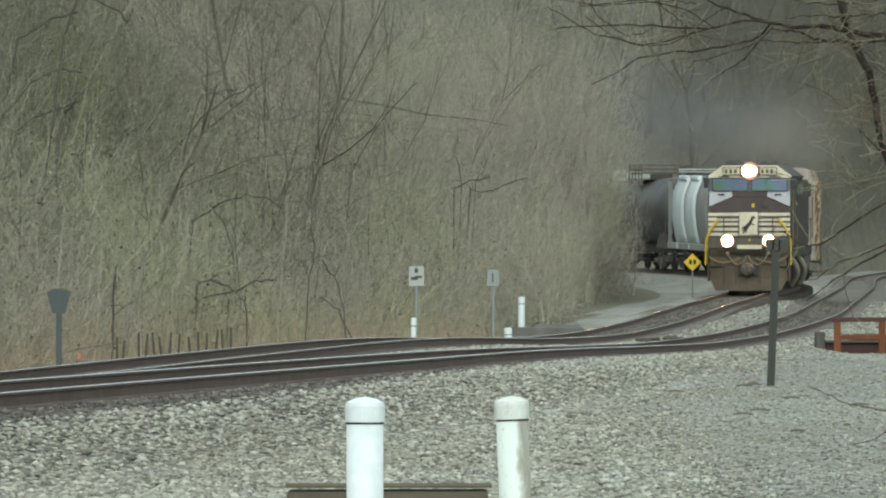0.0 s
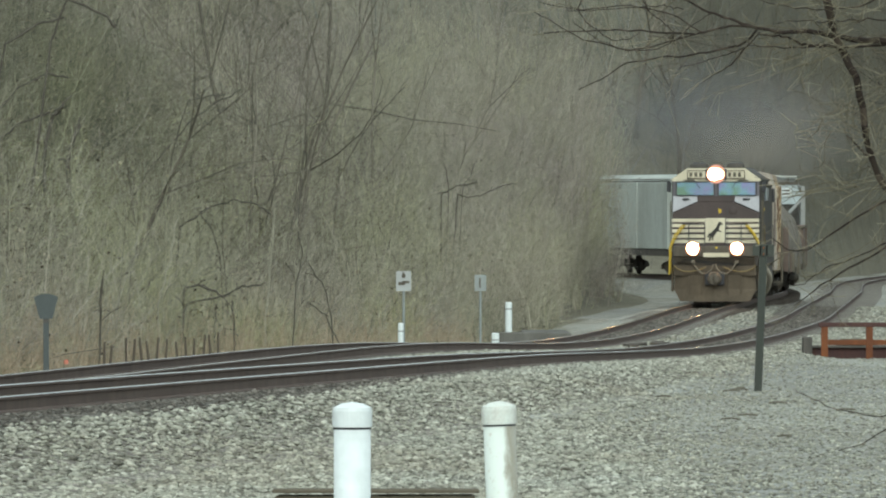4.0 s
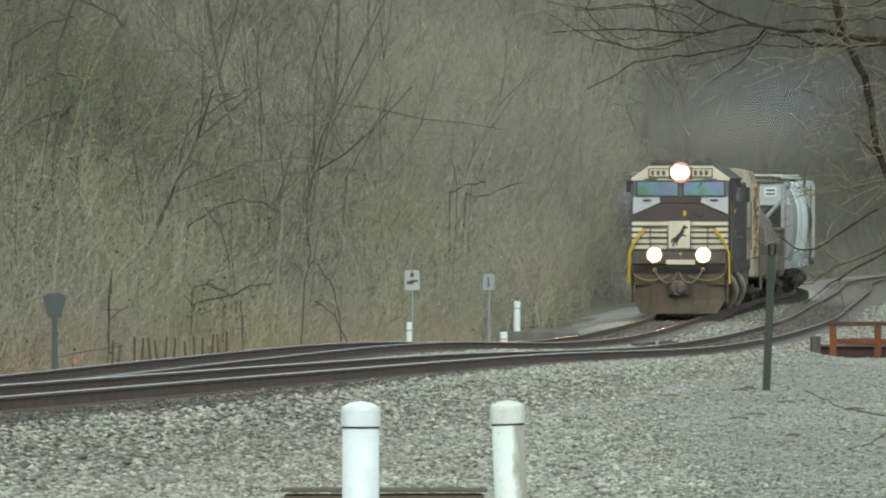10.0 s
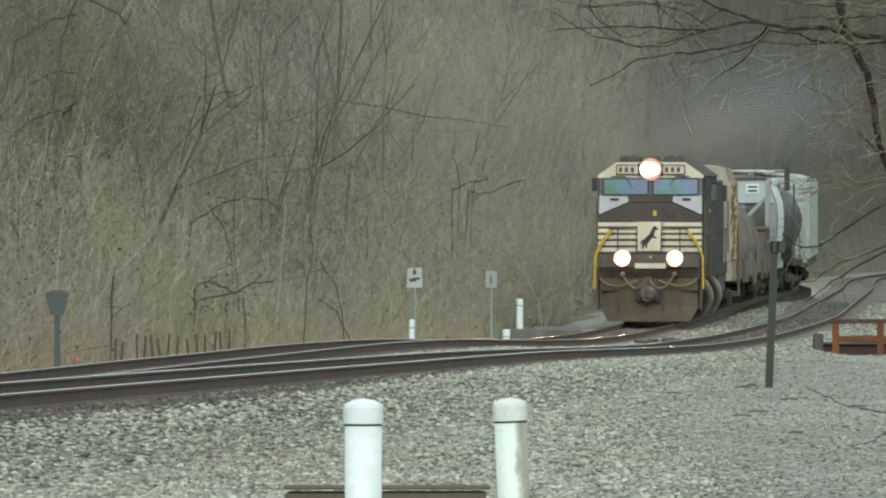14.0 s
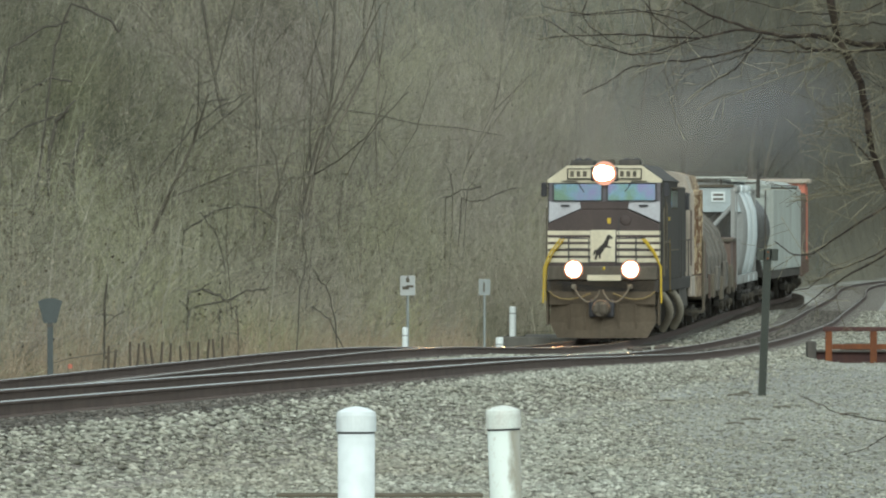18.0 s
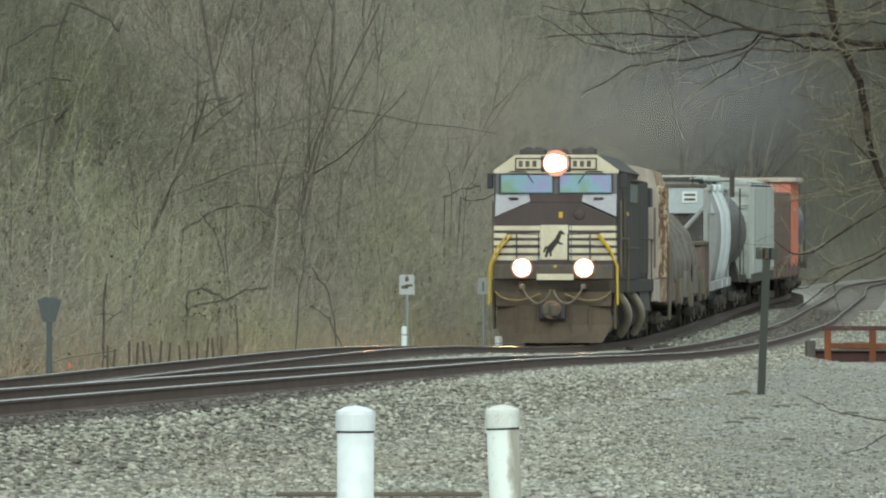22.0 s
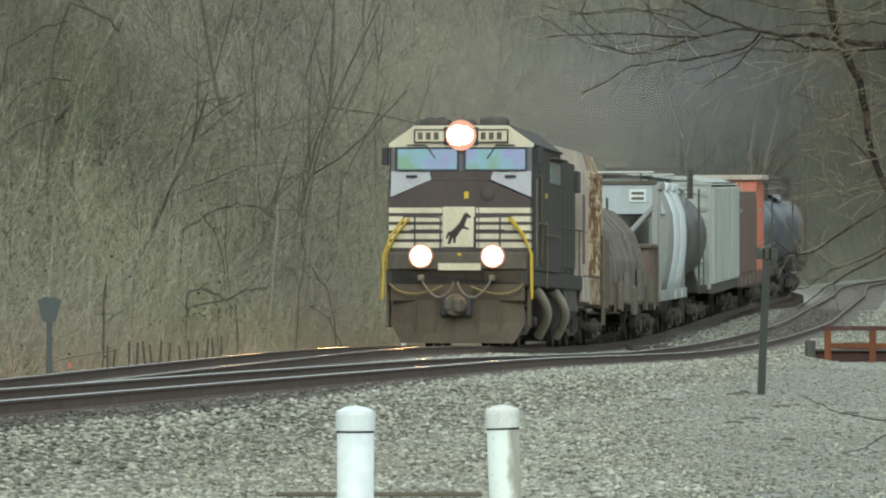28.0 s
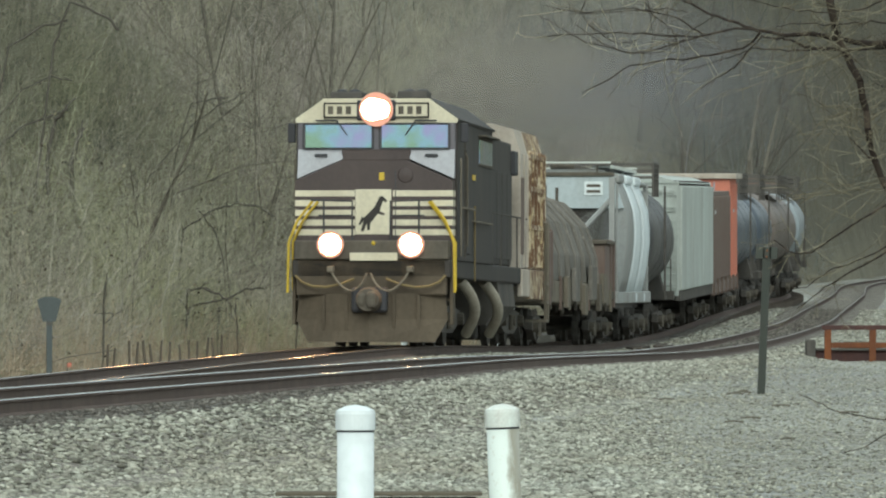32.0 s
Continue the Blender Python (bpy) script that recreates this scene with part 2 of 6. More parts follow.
GALV = weathered("dull_sheet_metal", (0.3, 0.33, 0.32), (0.2, 0.21, 0.2), 0.6, 0.6, 0.1, 3)
SHIELD = weathered("dark_sheet_metal", (0.075, 0.088, 0.088), (0.05, 0.06, 0.055), 0.6, 0.6, 0.2, 3)
SIGN_WHITE = weathered("sign_white", (0.42, 0.44, 0.43), (0.3, 0.3, 0.29), 0.5, 0.6, 0, 4)
SIGN_YELLOW = weathered("sign_yellow", (0.85, 0.6, 0.03), (0.5, 0.34, 0.03), 0.4, 0.6, 0, 4)
INK = weathered("black_ink", (0.03, 0.03, 0.035), (0.06, 0.06, 0.06), 0.4, 0.6, 0, 4)
STONE = island_material("crushed_stone", [(0, (0.14, 0.137, 0.115)), (0.18, (0.22, 0.217, 0.185)), (0.34, (0.31, 0.303, 0.265)), (0.5, (0.375, 0.382, 0.32)), (0.66, (0.31, 0.314, 0.268)), (0.84, (0.43, 0.432, 0.367)), (1, (0.56, 0.56, 0.49))], 0.9, 14, True)
# for stained stones between rails, and for shade painted along the siding's shoulder
STAINED_SHADED_STONE = island_material("stained_shaded_stone", [(0, (0.085, 0.078, 0.068)), (0.6, (0.15, 0.138, 0.12)), (1, (0.25, 0.235, 0.205))], 0.9, 14)
BARK = island_material("bark", [(0, (0.09, 0.08, 0.065)), (0.6, (0.17, 0.155, 0.125)), (1, (0.26, 0.24, 0.19))])
DARK_BARK = island_material("dark_bark", [(0, (0.045, 0.037, 0.03)), (0.5, (0.085, 0.07, 0.055)), (1, (0.2, 0.17, 0.13))])
TWIG = patchy_material("bare_twigs", [(0, (0.195, 0.181, 0.145)), (0.4, (0.315, 0.296, 0.243)), (0.8, (0.42, 0.397, 0.328)), (1, (0.53, 0.503, 0.42))], 0.75)
BEND_TWIG = patchy_material("grey_brown_twigs", [(0, (0.235, 0.218, 0.182)), (0.5, (0.335, 0.314, 0.264)), (1, (0.48, 0.455, 0.38))], 0.6)
VINE = patchy_material("vine_tangle", [(0, (0.11, 0.104, 0.08)), (0.5, (0.235, 0.227, 0.175)), (0.85, (0.37, 0.36, 0.28)), (1, (0.5, 0.487, 0.385))], 0.7)
# dark bark made paler, with the haze's lift put into the colour
VINE_BARK = island_material("haze_lifted_vine_bark", [(0, (0.075, 0.069, 0.056)), (1, (0.15, 0.138, 0.113))])
DARK_OLIVE = patchy_material("dark_olive_twigs", [(0, (0.085, 0.083, 0.063)), (0.6, (0.185, 0.182, 0.137)), (1, (0.33, 0.325, 0.248))], 0.6)
FLECK = island_material("dead_black_twigs", [(0, (0.045, 0.041, 0.034)), (0.7, (0.085, 0.079, 0.064)), (1, (0.15, 0.14, 0.115))])
PALE_BARK = island_material("pale_bark", [(0, (0.3, 0.288, 0.225)), (1, (0.4, 0.385, 0.31))])
LEAF = patchy_material("dead_leaves", [(0, (0.04, 0.034, 0.026)), (0.35, (0.1, 0.086, 0.062)), (0.7, (0.24, 0.21, 0.145)), (1, (0.42, 0.38, 0.29))], 0.6)
BOUGH = island_material("brown_bark", [(0, (0.03, 0.023, 0.019)), (0.6, (0.052, 0.041, 0.032)), (1, (0.085, 0.067, 0.052))])
WEED = patchy_material("dry_weeds", [(0, (0.2, 0.188, 0.122)), (0.5, (0.34, 0.325, 0.22)), (1, (0.48, 0.46, 0.325))], 0.5)
# distance haze over the far woods is put into these bluish greys
FAR_TWIG = patchy_material("far_haze_grey_twigs", [(0, (0.075, 0.08, 0.078)), (0.5, (0.165, 0.173, 0.167)), (1, (0.28, 0.289, 0.272))], 0.6)
OLIVE = island_material("olive_twigs", [(0, (0.08, 0.068, 0.045)), (0.5, (0.19, 0.168, 0.115)), (1, (0.36, 0.33, 0.235))])
STRAW = island_material("dry_grass", [(0, (0.26, 0.2, 0.135)), (0.5, (0.43, 0.34, 0.24)), (1, (0.56, 0.46, 0.34))])
# main line tread, coloured duller for the dark woods it mirrors
RAIL_DULL = weathered("rail_dull", (0.27, 0.225, 0.19), (0.18, 0.14, 0.105), 0.6, 0.18, 1.0, 2)
BLACK_PAINT = weathered("black_paint", (0.022, 0.02, 0.018), (0.06, 0.049, 0.038), 0.8, 0.7, 0, 1.2)
BROWN_NOSE = weathered("brown_black_paint", (0.05, 0.035, 0.032), (0.09, 0.065, 0.055), 0.6, 0.55, 0, 1.4)
GREY_PAINT = weathered("pale_grey_paint", (0.38, 0.39, 0.42), (0.24, 0.23, 0.22), 0.5, 0.5, 0, 1.6)
SLATE_PAINT = weathered("dark_slate_paint", (0.12, 0.112, 0.128), (0.17, 0.16, 0.165), 0.6, 0.55, 0, 1.6)
CREAM_PAINT = weathered("cream_white_paint", (0.68, 0.63, 0.47), (0.4, 0.34, 0.23), 0.5, 0.5, 0, 1.6)
YELLOW_PAINT = weathered("yellow_paint", (0.6, 0.42, 0.03), (0.35, 0.24, 0.05), 0.5, 0.5, 0, 3)
GRIME = weathered("oily_grime", (0.09, 0.08, 0.066), (0.19, 0.168, 0.13), 0.8, 0.85, 0, 1.5)
PILOT = weathered("dusty_black_steel", (0.085, 0.07, 0.052), (0.15, 0.122, 0.088), 0.8, 0.85, 0, 1.3)
PILOT_PALE = weathered("pale_dust_steel", (0.42, 0.385, 0.31), (0.22, 0.19, 0.15), 0.7, 0.9, 0, 2)
DULL_YELLOW = weathered("dull_yellow_paint", (0.2, 0.15, 0.06), (0.13, 0.1, 0.05), 0.6, 0.7, 0, 3)
DUST = weathered("road_dust_steel", (0.23, 0.205, 0.16), (0.09, 0.078, 0.06), 0.9, 0.9, 0, 2.2)
UNDER = weathered("dark_running_gear", (0.088, 0.083, 0.076), (0.165, 0.15, 0.128), 0.8, 0.9, 0, 2)
FADED = weathered("faded_tan_paint", (0.56, 0.5, 0.42), (0.26, 0.215, 0.165), 0.9, 0.8, 0, 1.2, rust=(0.2, 0.095, 0.05), rust_at=0.72)
FLAKED = weathered("flaked_rusty_paint", (0.5, 0.365, 0.165), (0.76, 0.72, 0.61), 0.9, 0.8, 0, 2.2, (1, 1, 0.5), rust=(0.17, 0.095, 0.05), rust_at=0.5)
HOPPER_GREY = weathered("grey_hopper_paint", (0.36, 0.38, 0.37), (0.23, 0.21, 0.18), 0.8, 0.65, 0, 0.9)
HOPPER_END = weathered("pale_blue_grey_paint", (0.47, 0.54, 0.555), (0.33, 0.35, 0.34), 0.5, 0.6, 0, 0.9)
HOPPER_WHITE = weathered("pale_blue_white_paint", (0.72, 0.79, 0.8), (0.5, 0.51, 0.49), 0.5, 0.6, 0, 0.9)
BOX_PALE = weathered("pale_green_white_paint", (0.5, 0.55, 0.51), (0.29, 0.29, 0.26), 0.8, 0.65, 0, 0.9)
ORANGE = weathered("orange_paint", (0.58, 0.19, 0.12), (0.36, 0.16, 0.11), 0.5, 0.6, 0, 1)
BROWN_RED = weathered("oxide_brown_paint", (0.13, 0.085, 0.068), (0.18, 0.15, 0.122), 0.8, 0.75, 0, 1.2)
TANK_BLACK = weathered("black_tank_paint", (0.045, 0.046, 0.048), (0.13, 0.125, 0.115), 0.7, 0.5, 0, 0.8)
TANK_BLUE = weathered("slate_blue_tank_paint", (0.065, 0.084, 0.11), (0.12, 0.127, 0.132), 0.6, 0.42, 0, 0.8)
TANK_PALE = weathered("pale_tank_paint", (0.3, 0.34, 0.36), (0.2, 0.2, 0.19), 0.6, 0.5, 0, 0.8)
TANK_BROWN = weathered("brown_grey_tank_paint", (0.17, 0.14, 0.12), (0.1, 0.09, 0.08), 0.6, 0.55, 0, 0.8)
COIL_GREY = weathered("dusty_grey_hood", (0.21, 0.198, 0.174), (0.1, 0.09, 0.075), 0.95, 0.85, 0, 1.8, (1, 0.6, 0.4), rust=(0.3, 0.28, 0.24), rust_at=0.64)
HEAD_BEAM = lamp_material("headlight_beam", (1.0, 0.46, 0.17), 45)
DITCH_BEAM = lamp_material("ditch_light_beam", (1.0, 0.44, 0.16), 65)
# emissive rings round the lamps stand in for their warm halo
HALO_GLOW = lamp_material("lamp_halo_glow", (1.0, 0.42, 0.27), 0.8, 0.04)
# green, blue and violet of the reflections are painted into the glass colour
GLASS, _nt, _b = mat("cab_glass", 0.1, 0.75)
_b.inputs["Base Color"].default_value = (0.5, 0.6, 0.62, 1)
nlist = noise_tex(_nt, 1.7, 2, 0.5)
_nt.links.new(ramp(_nt, nlist, [(0.35, (0.28, 0.42, 0.32)), (0.5, (0.3, 0.46, 0.55)), (0.65, (0.36, 0.36, 0.58))]), _b.inputs["Base Color"])


def smoke_material(name, tone):
    """Thin drifting soot: densest in the middle of each wisp, clear at its rim."""
    m = bpy.data.materials.new(name)
    m.use_nodes = True
    nt = m.node_tree
    nt.nodes.clear()
    out = nt.nodes.new("ShaderNodeOutputMaterial")
    mix = nt.nodes.new("ShaderNodeMixShader")
    clear = nt.nodes.new("ShaderNodeBsdfTransparent")
    soot = node(nt, "ShaderNodeBsdfDiffuse", Color=(*tone, 1))
    c = nt.nodes.new("ShaderNodeTexCoord")
    ln = nt.nodes.new("ShaderNodeVectorMath")
    ln.operation = "LENGTH"
    nt.links.new(c.outputs["Object"], ln.inputs[0])
    core = ramp(nt, ln.outputs["Value"], [(0.1, (1, 1, 1)), (0.5, (0.45,) * 3), (0.96, (0, 0, 0))])
    core = mixed(nt, 1.0, core, ramp(nt, noise_tex(nt, 1.6, 5, 0.6), [(0.3, (0.2,) * 3), (0.7, (1, 1, 1))]), "MULTIPLY")
    k = nt.nodes.new("ShaderNodeMath")
    k.operation = "MULTIPLY"
    k.inputs[1].default_value = 0.72
    nt.links.new(core, k.inputs[0])
    nt.links.new(k.outputs["Value"], mix.inputs["Fac"])
    nt.links.new(clear.outputs[0], mix.inputs[1])
    nt.links.new(soot.outputs[0], mix.inputs[2])
    nt.links.new(mix.outputs[0], out.inputs["Surface"])
    return m


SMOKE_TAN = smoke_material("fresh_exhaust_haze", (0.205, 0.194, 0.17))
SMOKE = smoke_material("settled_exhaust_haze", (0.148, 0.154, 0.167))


# ---------------- building helpers ----------------
def finish(bm, name, material, smooth_faces=False):
    me = bpy.data.meshes.new(name)
    bm.to_mesh(me)
    bm.free()
    me.materials.append(material)
    if smooth_faces:
        me.shade_smooth()
    return me


def part(name, bm, material, parent, label="", smooth_faces=False):
    ob = new(name, finish(bm, name, material, smooth_faces))
    ob.parent = parent
    if label:
        ob["label"] = label
    return ob


def thing(name, label, category, group="", kind="", at=None):
    ob = new(name)
    ob.empty_display_size = 0.2
    if at is not None:
        ob.matrix_basis = at
    return tagged(ob, label, category, group, kind)


def solo(name, bm, material, label, category, group="", kind="", at=None, smooth_faces=False):
    ob = new(name, finish(bm, name, material, smooth_faces))
    if at is not None:
        ob.matrix_basis = at
    return tagged(ob, label, category, group, kind)


def add_box(bm, x0, x1, y0, y1, z0, z1, bevel=0.0):
    r = bmesh.ops.create_cube(bm, size=1.0)
    vs = r["verts"]
    bmesh.ops.scale(bm, vec=(x1 - x0, y1 - y0, z1 - z0), verts=vs)
    bmesh.ops.translate(bm, vec=((x0 + x1) / 2, (y0 + y1) / 2, (z0 + z1) / 2), verts=vs)
    if bevel:
        es = list({e for v in vs for e in v.link_edges})
        bmesh.ops.bevel(bm, geom=es, offset=bevel, segments=2, affect="EDGES", profile=0.5)
    return bm


def box(x0, x1, y0, y1, z0, z1, bevel=0.0):
    return add_box(bmesh.new(), x0, x1, y0, y1, z0, z1, bevel)


def add_rod(bm, a, b, r0, r1=None, n=8, caps=True):
    a, b = Vector(a), Vector(b)
    r1 = r0 if r1 is None else r1
    d = b - a
    r = bmesh.ops.create_cone(bm, cap_ends=caps, segments=n, radius1=r0, radius2=r1, depth=d.length)
    m = Matrix.Translation((a + b) / 2) @ d.to_track_quat("Z", "Y").to_matrix().to_4x4()
    bmesh.ops.transform(bm, matrix=m, verts=r["verts"])
    return bm


def rod(a, b, r0, r1=None, n=8):
    return add_rod(bmesh.new(), a, b, r0, r1, n)


def add_path(bm, pts, r, n=6):
    """One bent bar of round section through the points."""
    pts = [Vector(p) for p in pts]
    rings = []
    u = None
    for i, p in enumerate(pts):
        d = (pts[min(i + 1, len(pts) - 1)] - pts[max(i - 1, 0)]).normalized()
        if u is None:
            u = d.orthogonal().normalized()
        u = (u - d * u.dot(d)).normalized()
        v = d.cross(u)
        rings.append([bm.verts.new(p + r * (math.cos(2 * math.pi * k / n) * u + math.sin(2 * math.pi * k / n) * v)) for k in range(n)])
    for a, b in zip(rings, rings[1:]):
        for k in range(n):
            bm.faces.new((a[k], a[(k + 1) % n], b[(k + 1) % n], b[k]))
    bm.faces.new(rings[0][::-1])
    bm.faces.new(rings[-1])
    return bm


def extrude_profile(profile, y0, y1, steps=1, close=True):
    """A solid with the outline profile (x, z) from y0 to y1."""
    bm = bmesh.new()
    rings = []
    for k in range(steps + 1):
        y = y0 + (y1 - y0) * k / steps
        rings.append([bm.verts.new((x, y, z)) for x, z in profile])
    n = len(profile)
    for a, b in zip(rings, rings[1:]):
        for i in range(n):
            bm.faces.new((a[i], a[(i + 1) % n], b[(i + 1) % n], b[i]))
    if close:
        bm.faces.new(rings[0][::-1])
        bm.faces.new(rings[-1])
    bmesh.ops.recalc_face_normals(bm, faces=bm.faces)
    return bm


def side_profile(outline, x0, x1):
    """A solid with the outline (y, z) between x0 and x1."""
    bm = bmesh.new()
    a = [bm.verts.new((x0, y, z)) for y, z in outline]
    b = [bm.verts.new((x1, y, z)) for y, z in outline]
    n = len(outline)
    for i in range(n):
        bm.faces.new((a[i], a[(i + 1) % n], b[(i + 1) % n], b[i]))
    bm.faces.new(a[::-1])
    bm.faces.new(b)
    bmesh.ops.recalc_face_normals(bm, faces=bm.faces)
    return bm


def lathe(profile, n=24, axis="Z"):
    """Turned solid from (radius, height) pairs."""
    bm = bmesh.new()
    rings = []
    for r, h in profile:
        if r < 1e-6:
            rings.append([bm.verts.new((0, 0, h))])
        else:
            rings.append([bm.verts.new((r * math.cos(2 * math.pi * i / n), r * math.sin(2 * math.pi * i / n), h)) for i in range(n)])
    for a, b in zip(rings, rings[1:]):
        for i in range(n):
            j = (i + 1) % n
            if len(a) == 1 and len(b) > 1:
                bm.faces.new((a[0], b[i], b[j]))
            elif len(b) == 1 and len(a) > 1:
                bm.faces.new((a[i], a[j], b[0]))
            elif len(a) > 1:
                bm.faces.new((a[i], a[j], b[j], b[i]))
    if len(rings[0]) > 1:
        bm.faces.new(rings[0][::-1])
    if len(rings[-1]) > 1:
        bm.faces.new(rings[-1])
    bmesh.ops.recalc_face_normals(bm, faces=bm.faces)
    if axis == "Y":
        bmesh.ops.rotate(bm, cent=(0, 0, 0), matrix=Matrix.Rotation(-math.pi / 2, 3, "X"), verts=bm.verts)
    if axis == "X":
        bmesh.ops.rotate(bm, cent=(0, 0, 0), matrix=Matrix.Rotation(math.pi / 2, 3, "Y"), verts=bm.verts)
    return bm


def raw_mesh(name, verts, faces, material):
    me = bpy.data.meshes.new(name)
    me.from_pydata(verts, [], faces)
    me.materials.append(material)
    return me


# ---------------- the ground ----------------
def build_ground():
    left = np.concatenate([np.arange(-420, -30, 12.0), np.arange(-30, 0, 0.6)])
    right = np.concatenate([np.arange(0.6, 30, 0.6), np.arange(30, 421, 12.0)])
    ys = np.unique(np.concatenate([np.arange(-60, 60, 4.0), np.arange(60, 260, 1.0), np.arange(260, 440, 3.0), np.arange(440, 900, 20.0)]))
    mx, sx = main_line.x_at(ys)[:, None], side_line.x_at(ys)[:, None]
    k = np.arange(49)[None]
    gap = (sx - mx) / 48
    mid = np.where(k <= 24, mx + np.minimum(1.0, gap) * k, sx - np.minimum(1.0, gap) * (48 - k))
    gx = np.concatenate([mx + left[None], mid, sx + right[None]], axis=1)
    gy = np.repeat(ys[:, None], gx.shape[1], axis=1)
    gz = ground_z(gx, gy)
    rough = np.array([[noise.noise(Vector((a * 0.35, b * 0.12, 0))) for a in row] for row, b in zip(gx.tolist(), ys.tolist())])
    gz = gz + 0.05 * rough * ((gx > side_line.x_at(gy) + 2.2) | (gx < main_line.x_at(gy) - 2.4))
    verts = np.stack([gx, gy, gz], -1).reshape(-1, 3).tolist()
    nx = gx.shape[1]
    faces, woods = [], []
    for j in range(len(ys) - 1):
        for i in range(nx - 1):
            k = j * nx + i
            faces.append((k, k + 1, k + 1 + nx, k + nx))
            y, x = (ys[j] + ys[j + 1]) / 2, (gx[j, i] + gx[j, i + 1] + gx[j + 1, i] + gx[j + 1, i + 1]) / 4
            ax, bx = float(main_line.x_at(y)), float(side_line.x_at(y))
            wood = x < ax - 3.8 - 1.2 * smooth(230, 280, y) or (y > 372 and ax + 5 < x < bx - 3.5) or x > bx + 7 + max(0, 300 - y)
            on_side = -1.5 < x - bx < (2.2 if y < 150 else 1.6)
            on_main = abs(x - ax) < 1.5
            dusty = y > (172 if on_main else 158)
            shoulder = y < 150 and x > bx and (x < 1.0 or x - bx < 3.4)
            woods.append(1 if wood else 4 if shoulder and not on_side else 0 if not (on_main or on_side) else 3 if dusty else 2)
    me = raw_mesh("ground", verts, faces, GRAVEL)
    me.materials.append(LITTER)
    me.materials.append(TRACK_BED)
    me.materials.append(SIDE_BED)
    me.materials.append(SHOULDER_BED)
    me.polygons.foreach_set("material_index", woods)
    me.shade_smooth()
    return tagged(new("ground", me), "pale crushed stone ballast and yard with leaf litter on the wooded bank", "ground", kind="structure")


build_ground()


def build_track(line, name, label, y_far, y_near, tread):
    top = thing(name, label, "railway track", kind="structure")
    s0, s1 = line.near(y_far), line.near(y_near)
    prof = [(-0.07, -0.17), (0.07, -0.17), (0.065, -0.155), (0.015, -0.14), (0.012, -0.045), (0.036, -0.034), (0.037, -0.009), (0.028, 0.0), (-0.028, 0.0), (-0.037, -0.009), (-0.036, -0.034), (-0.012, -0.045), (-0.015, -0.14), (-0.065, -0.155)]
    for sgn in (-1, 1):
        verts, faces, shine = [], [], []
        ss = np.arange(s0, s1, 2.0)
        n = len(prof)
        for s in ss:
            p, q = line.at(s), line.at(s + 0.5)
            d = (q - p).normalized()
            side = Vector((-d.y, d.x, 0)).normalized()
            for a, b in prof:
                verts.append(p + side * (a + sgn * 0.75) + Vector((0, 0, b)))
        for k in range(len(ss) - 1):
            for i in range(n):
                j = (i + 1) % n
                faces.append((k * n + i, k * n + j, (k + 1) * n + j, (k + 1) * n + i))
                # beyond y 172 the siding's tread takes the darker painted reflection
                shine.append((2 if tread is RAIL_TOP and line.at(ss[k]).y > 172 else 1) if i in (6, 7, 8) else 0)
        me = raw_mesh("rail", verts, faces, RAIL_SIDE)
        me.materials.append(tread)
        me.materials.append(RAIL_FAR)
        me.polygons.foreach_set("material_index", shine)
        ob = new("rail", me)
        ob.parent = top
        ob["label"] = "steel rail with polished running surface"
    tie = finish(box(-1.3, 1.3, -0.115, 0.115, -0.19, 0.0, 0.012), "tie", TIE)
    rng = random.Random(5)
    s, count = s1, 0
    far = bmesh.new()
    while s > s0:
        p, q = line.at(s), line.at(s + 0.5)
        d = q - p
        m = pose(p.x, p.y, p.z - 0.172, 0, 0, math.degrees(math.atan2(-d.x, d.y)) + rng.uniform(-1.2, 1.2))
        if 75 < p.y < 235:
            ob = new("tie", tie)
            ob.parent = top
            ob.matrix_basis = m
        else:
            r = bmesh.ops.create_cube(far, size=1.0)
            bmesh.ops.transform(far, matrix=m @ Matrix.Translation((0, 0, -0.095)) @ Matrix.Diagonal((2.6, 0.23, 0.19, 1)), verts=r["verts"])
        s -= 0.55
    ob = part("far_ties", far, TIE, top)
    ob["kind"] = "stuff"
    return top


# ---------------- rolling stock ----------------
# every body is built round its own middle: +y ahead, z = 0 on the rail top
TRAIN = []      # (body, front bogie, rear bogie), metres behind the train's head
ROLLING = []    # (wheelset, its rest pose, wheel radius)


def wheelset_mesh(radius):
    bm = bmesh.new()
    add_rod(bm, (-0.95, 0, 0), (0.95, 0, 0), 0.075, 0.075, 8)
    for s in (-1, 1):
        for x0, x1, r in ((0.685, 0.72, radius + 0.028), (0.72, 0.82, radius)):
            add_rod(bm, (s * x0, 0, 0), (s * x1, 0, 0), r, r, 20)
        add_rod(bm, (s * 0.815, 0, 0), (s * 0.845, 0, 0), radius * 0.78, radius * 0.5, 16)
        # a paint mark on the web shows that it turns
        add_box(bm, s * 0.82, s * 0.85, -0.05, 0.05, radius * 0.3, radius * 0.8)
    return finish(bm, "wheelset", UNDER)


WHEELS_CAR, WHEELS_LOCO = wheelset_mesh(0.42), wheelset_mesh(0.53)


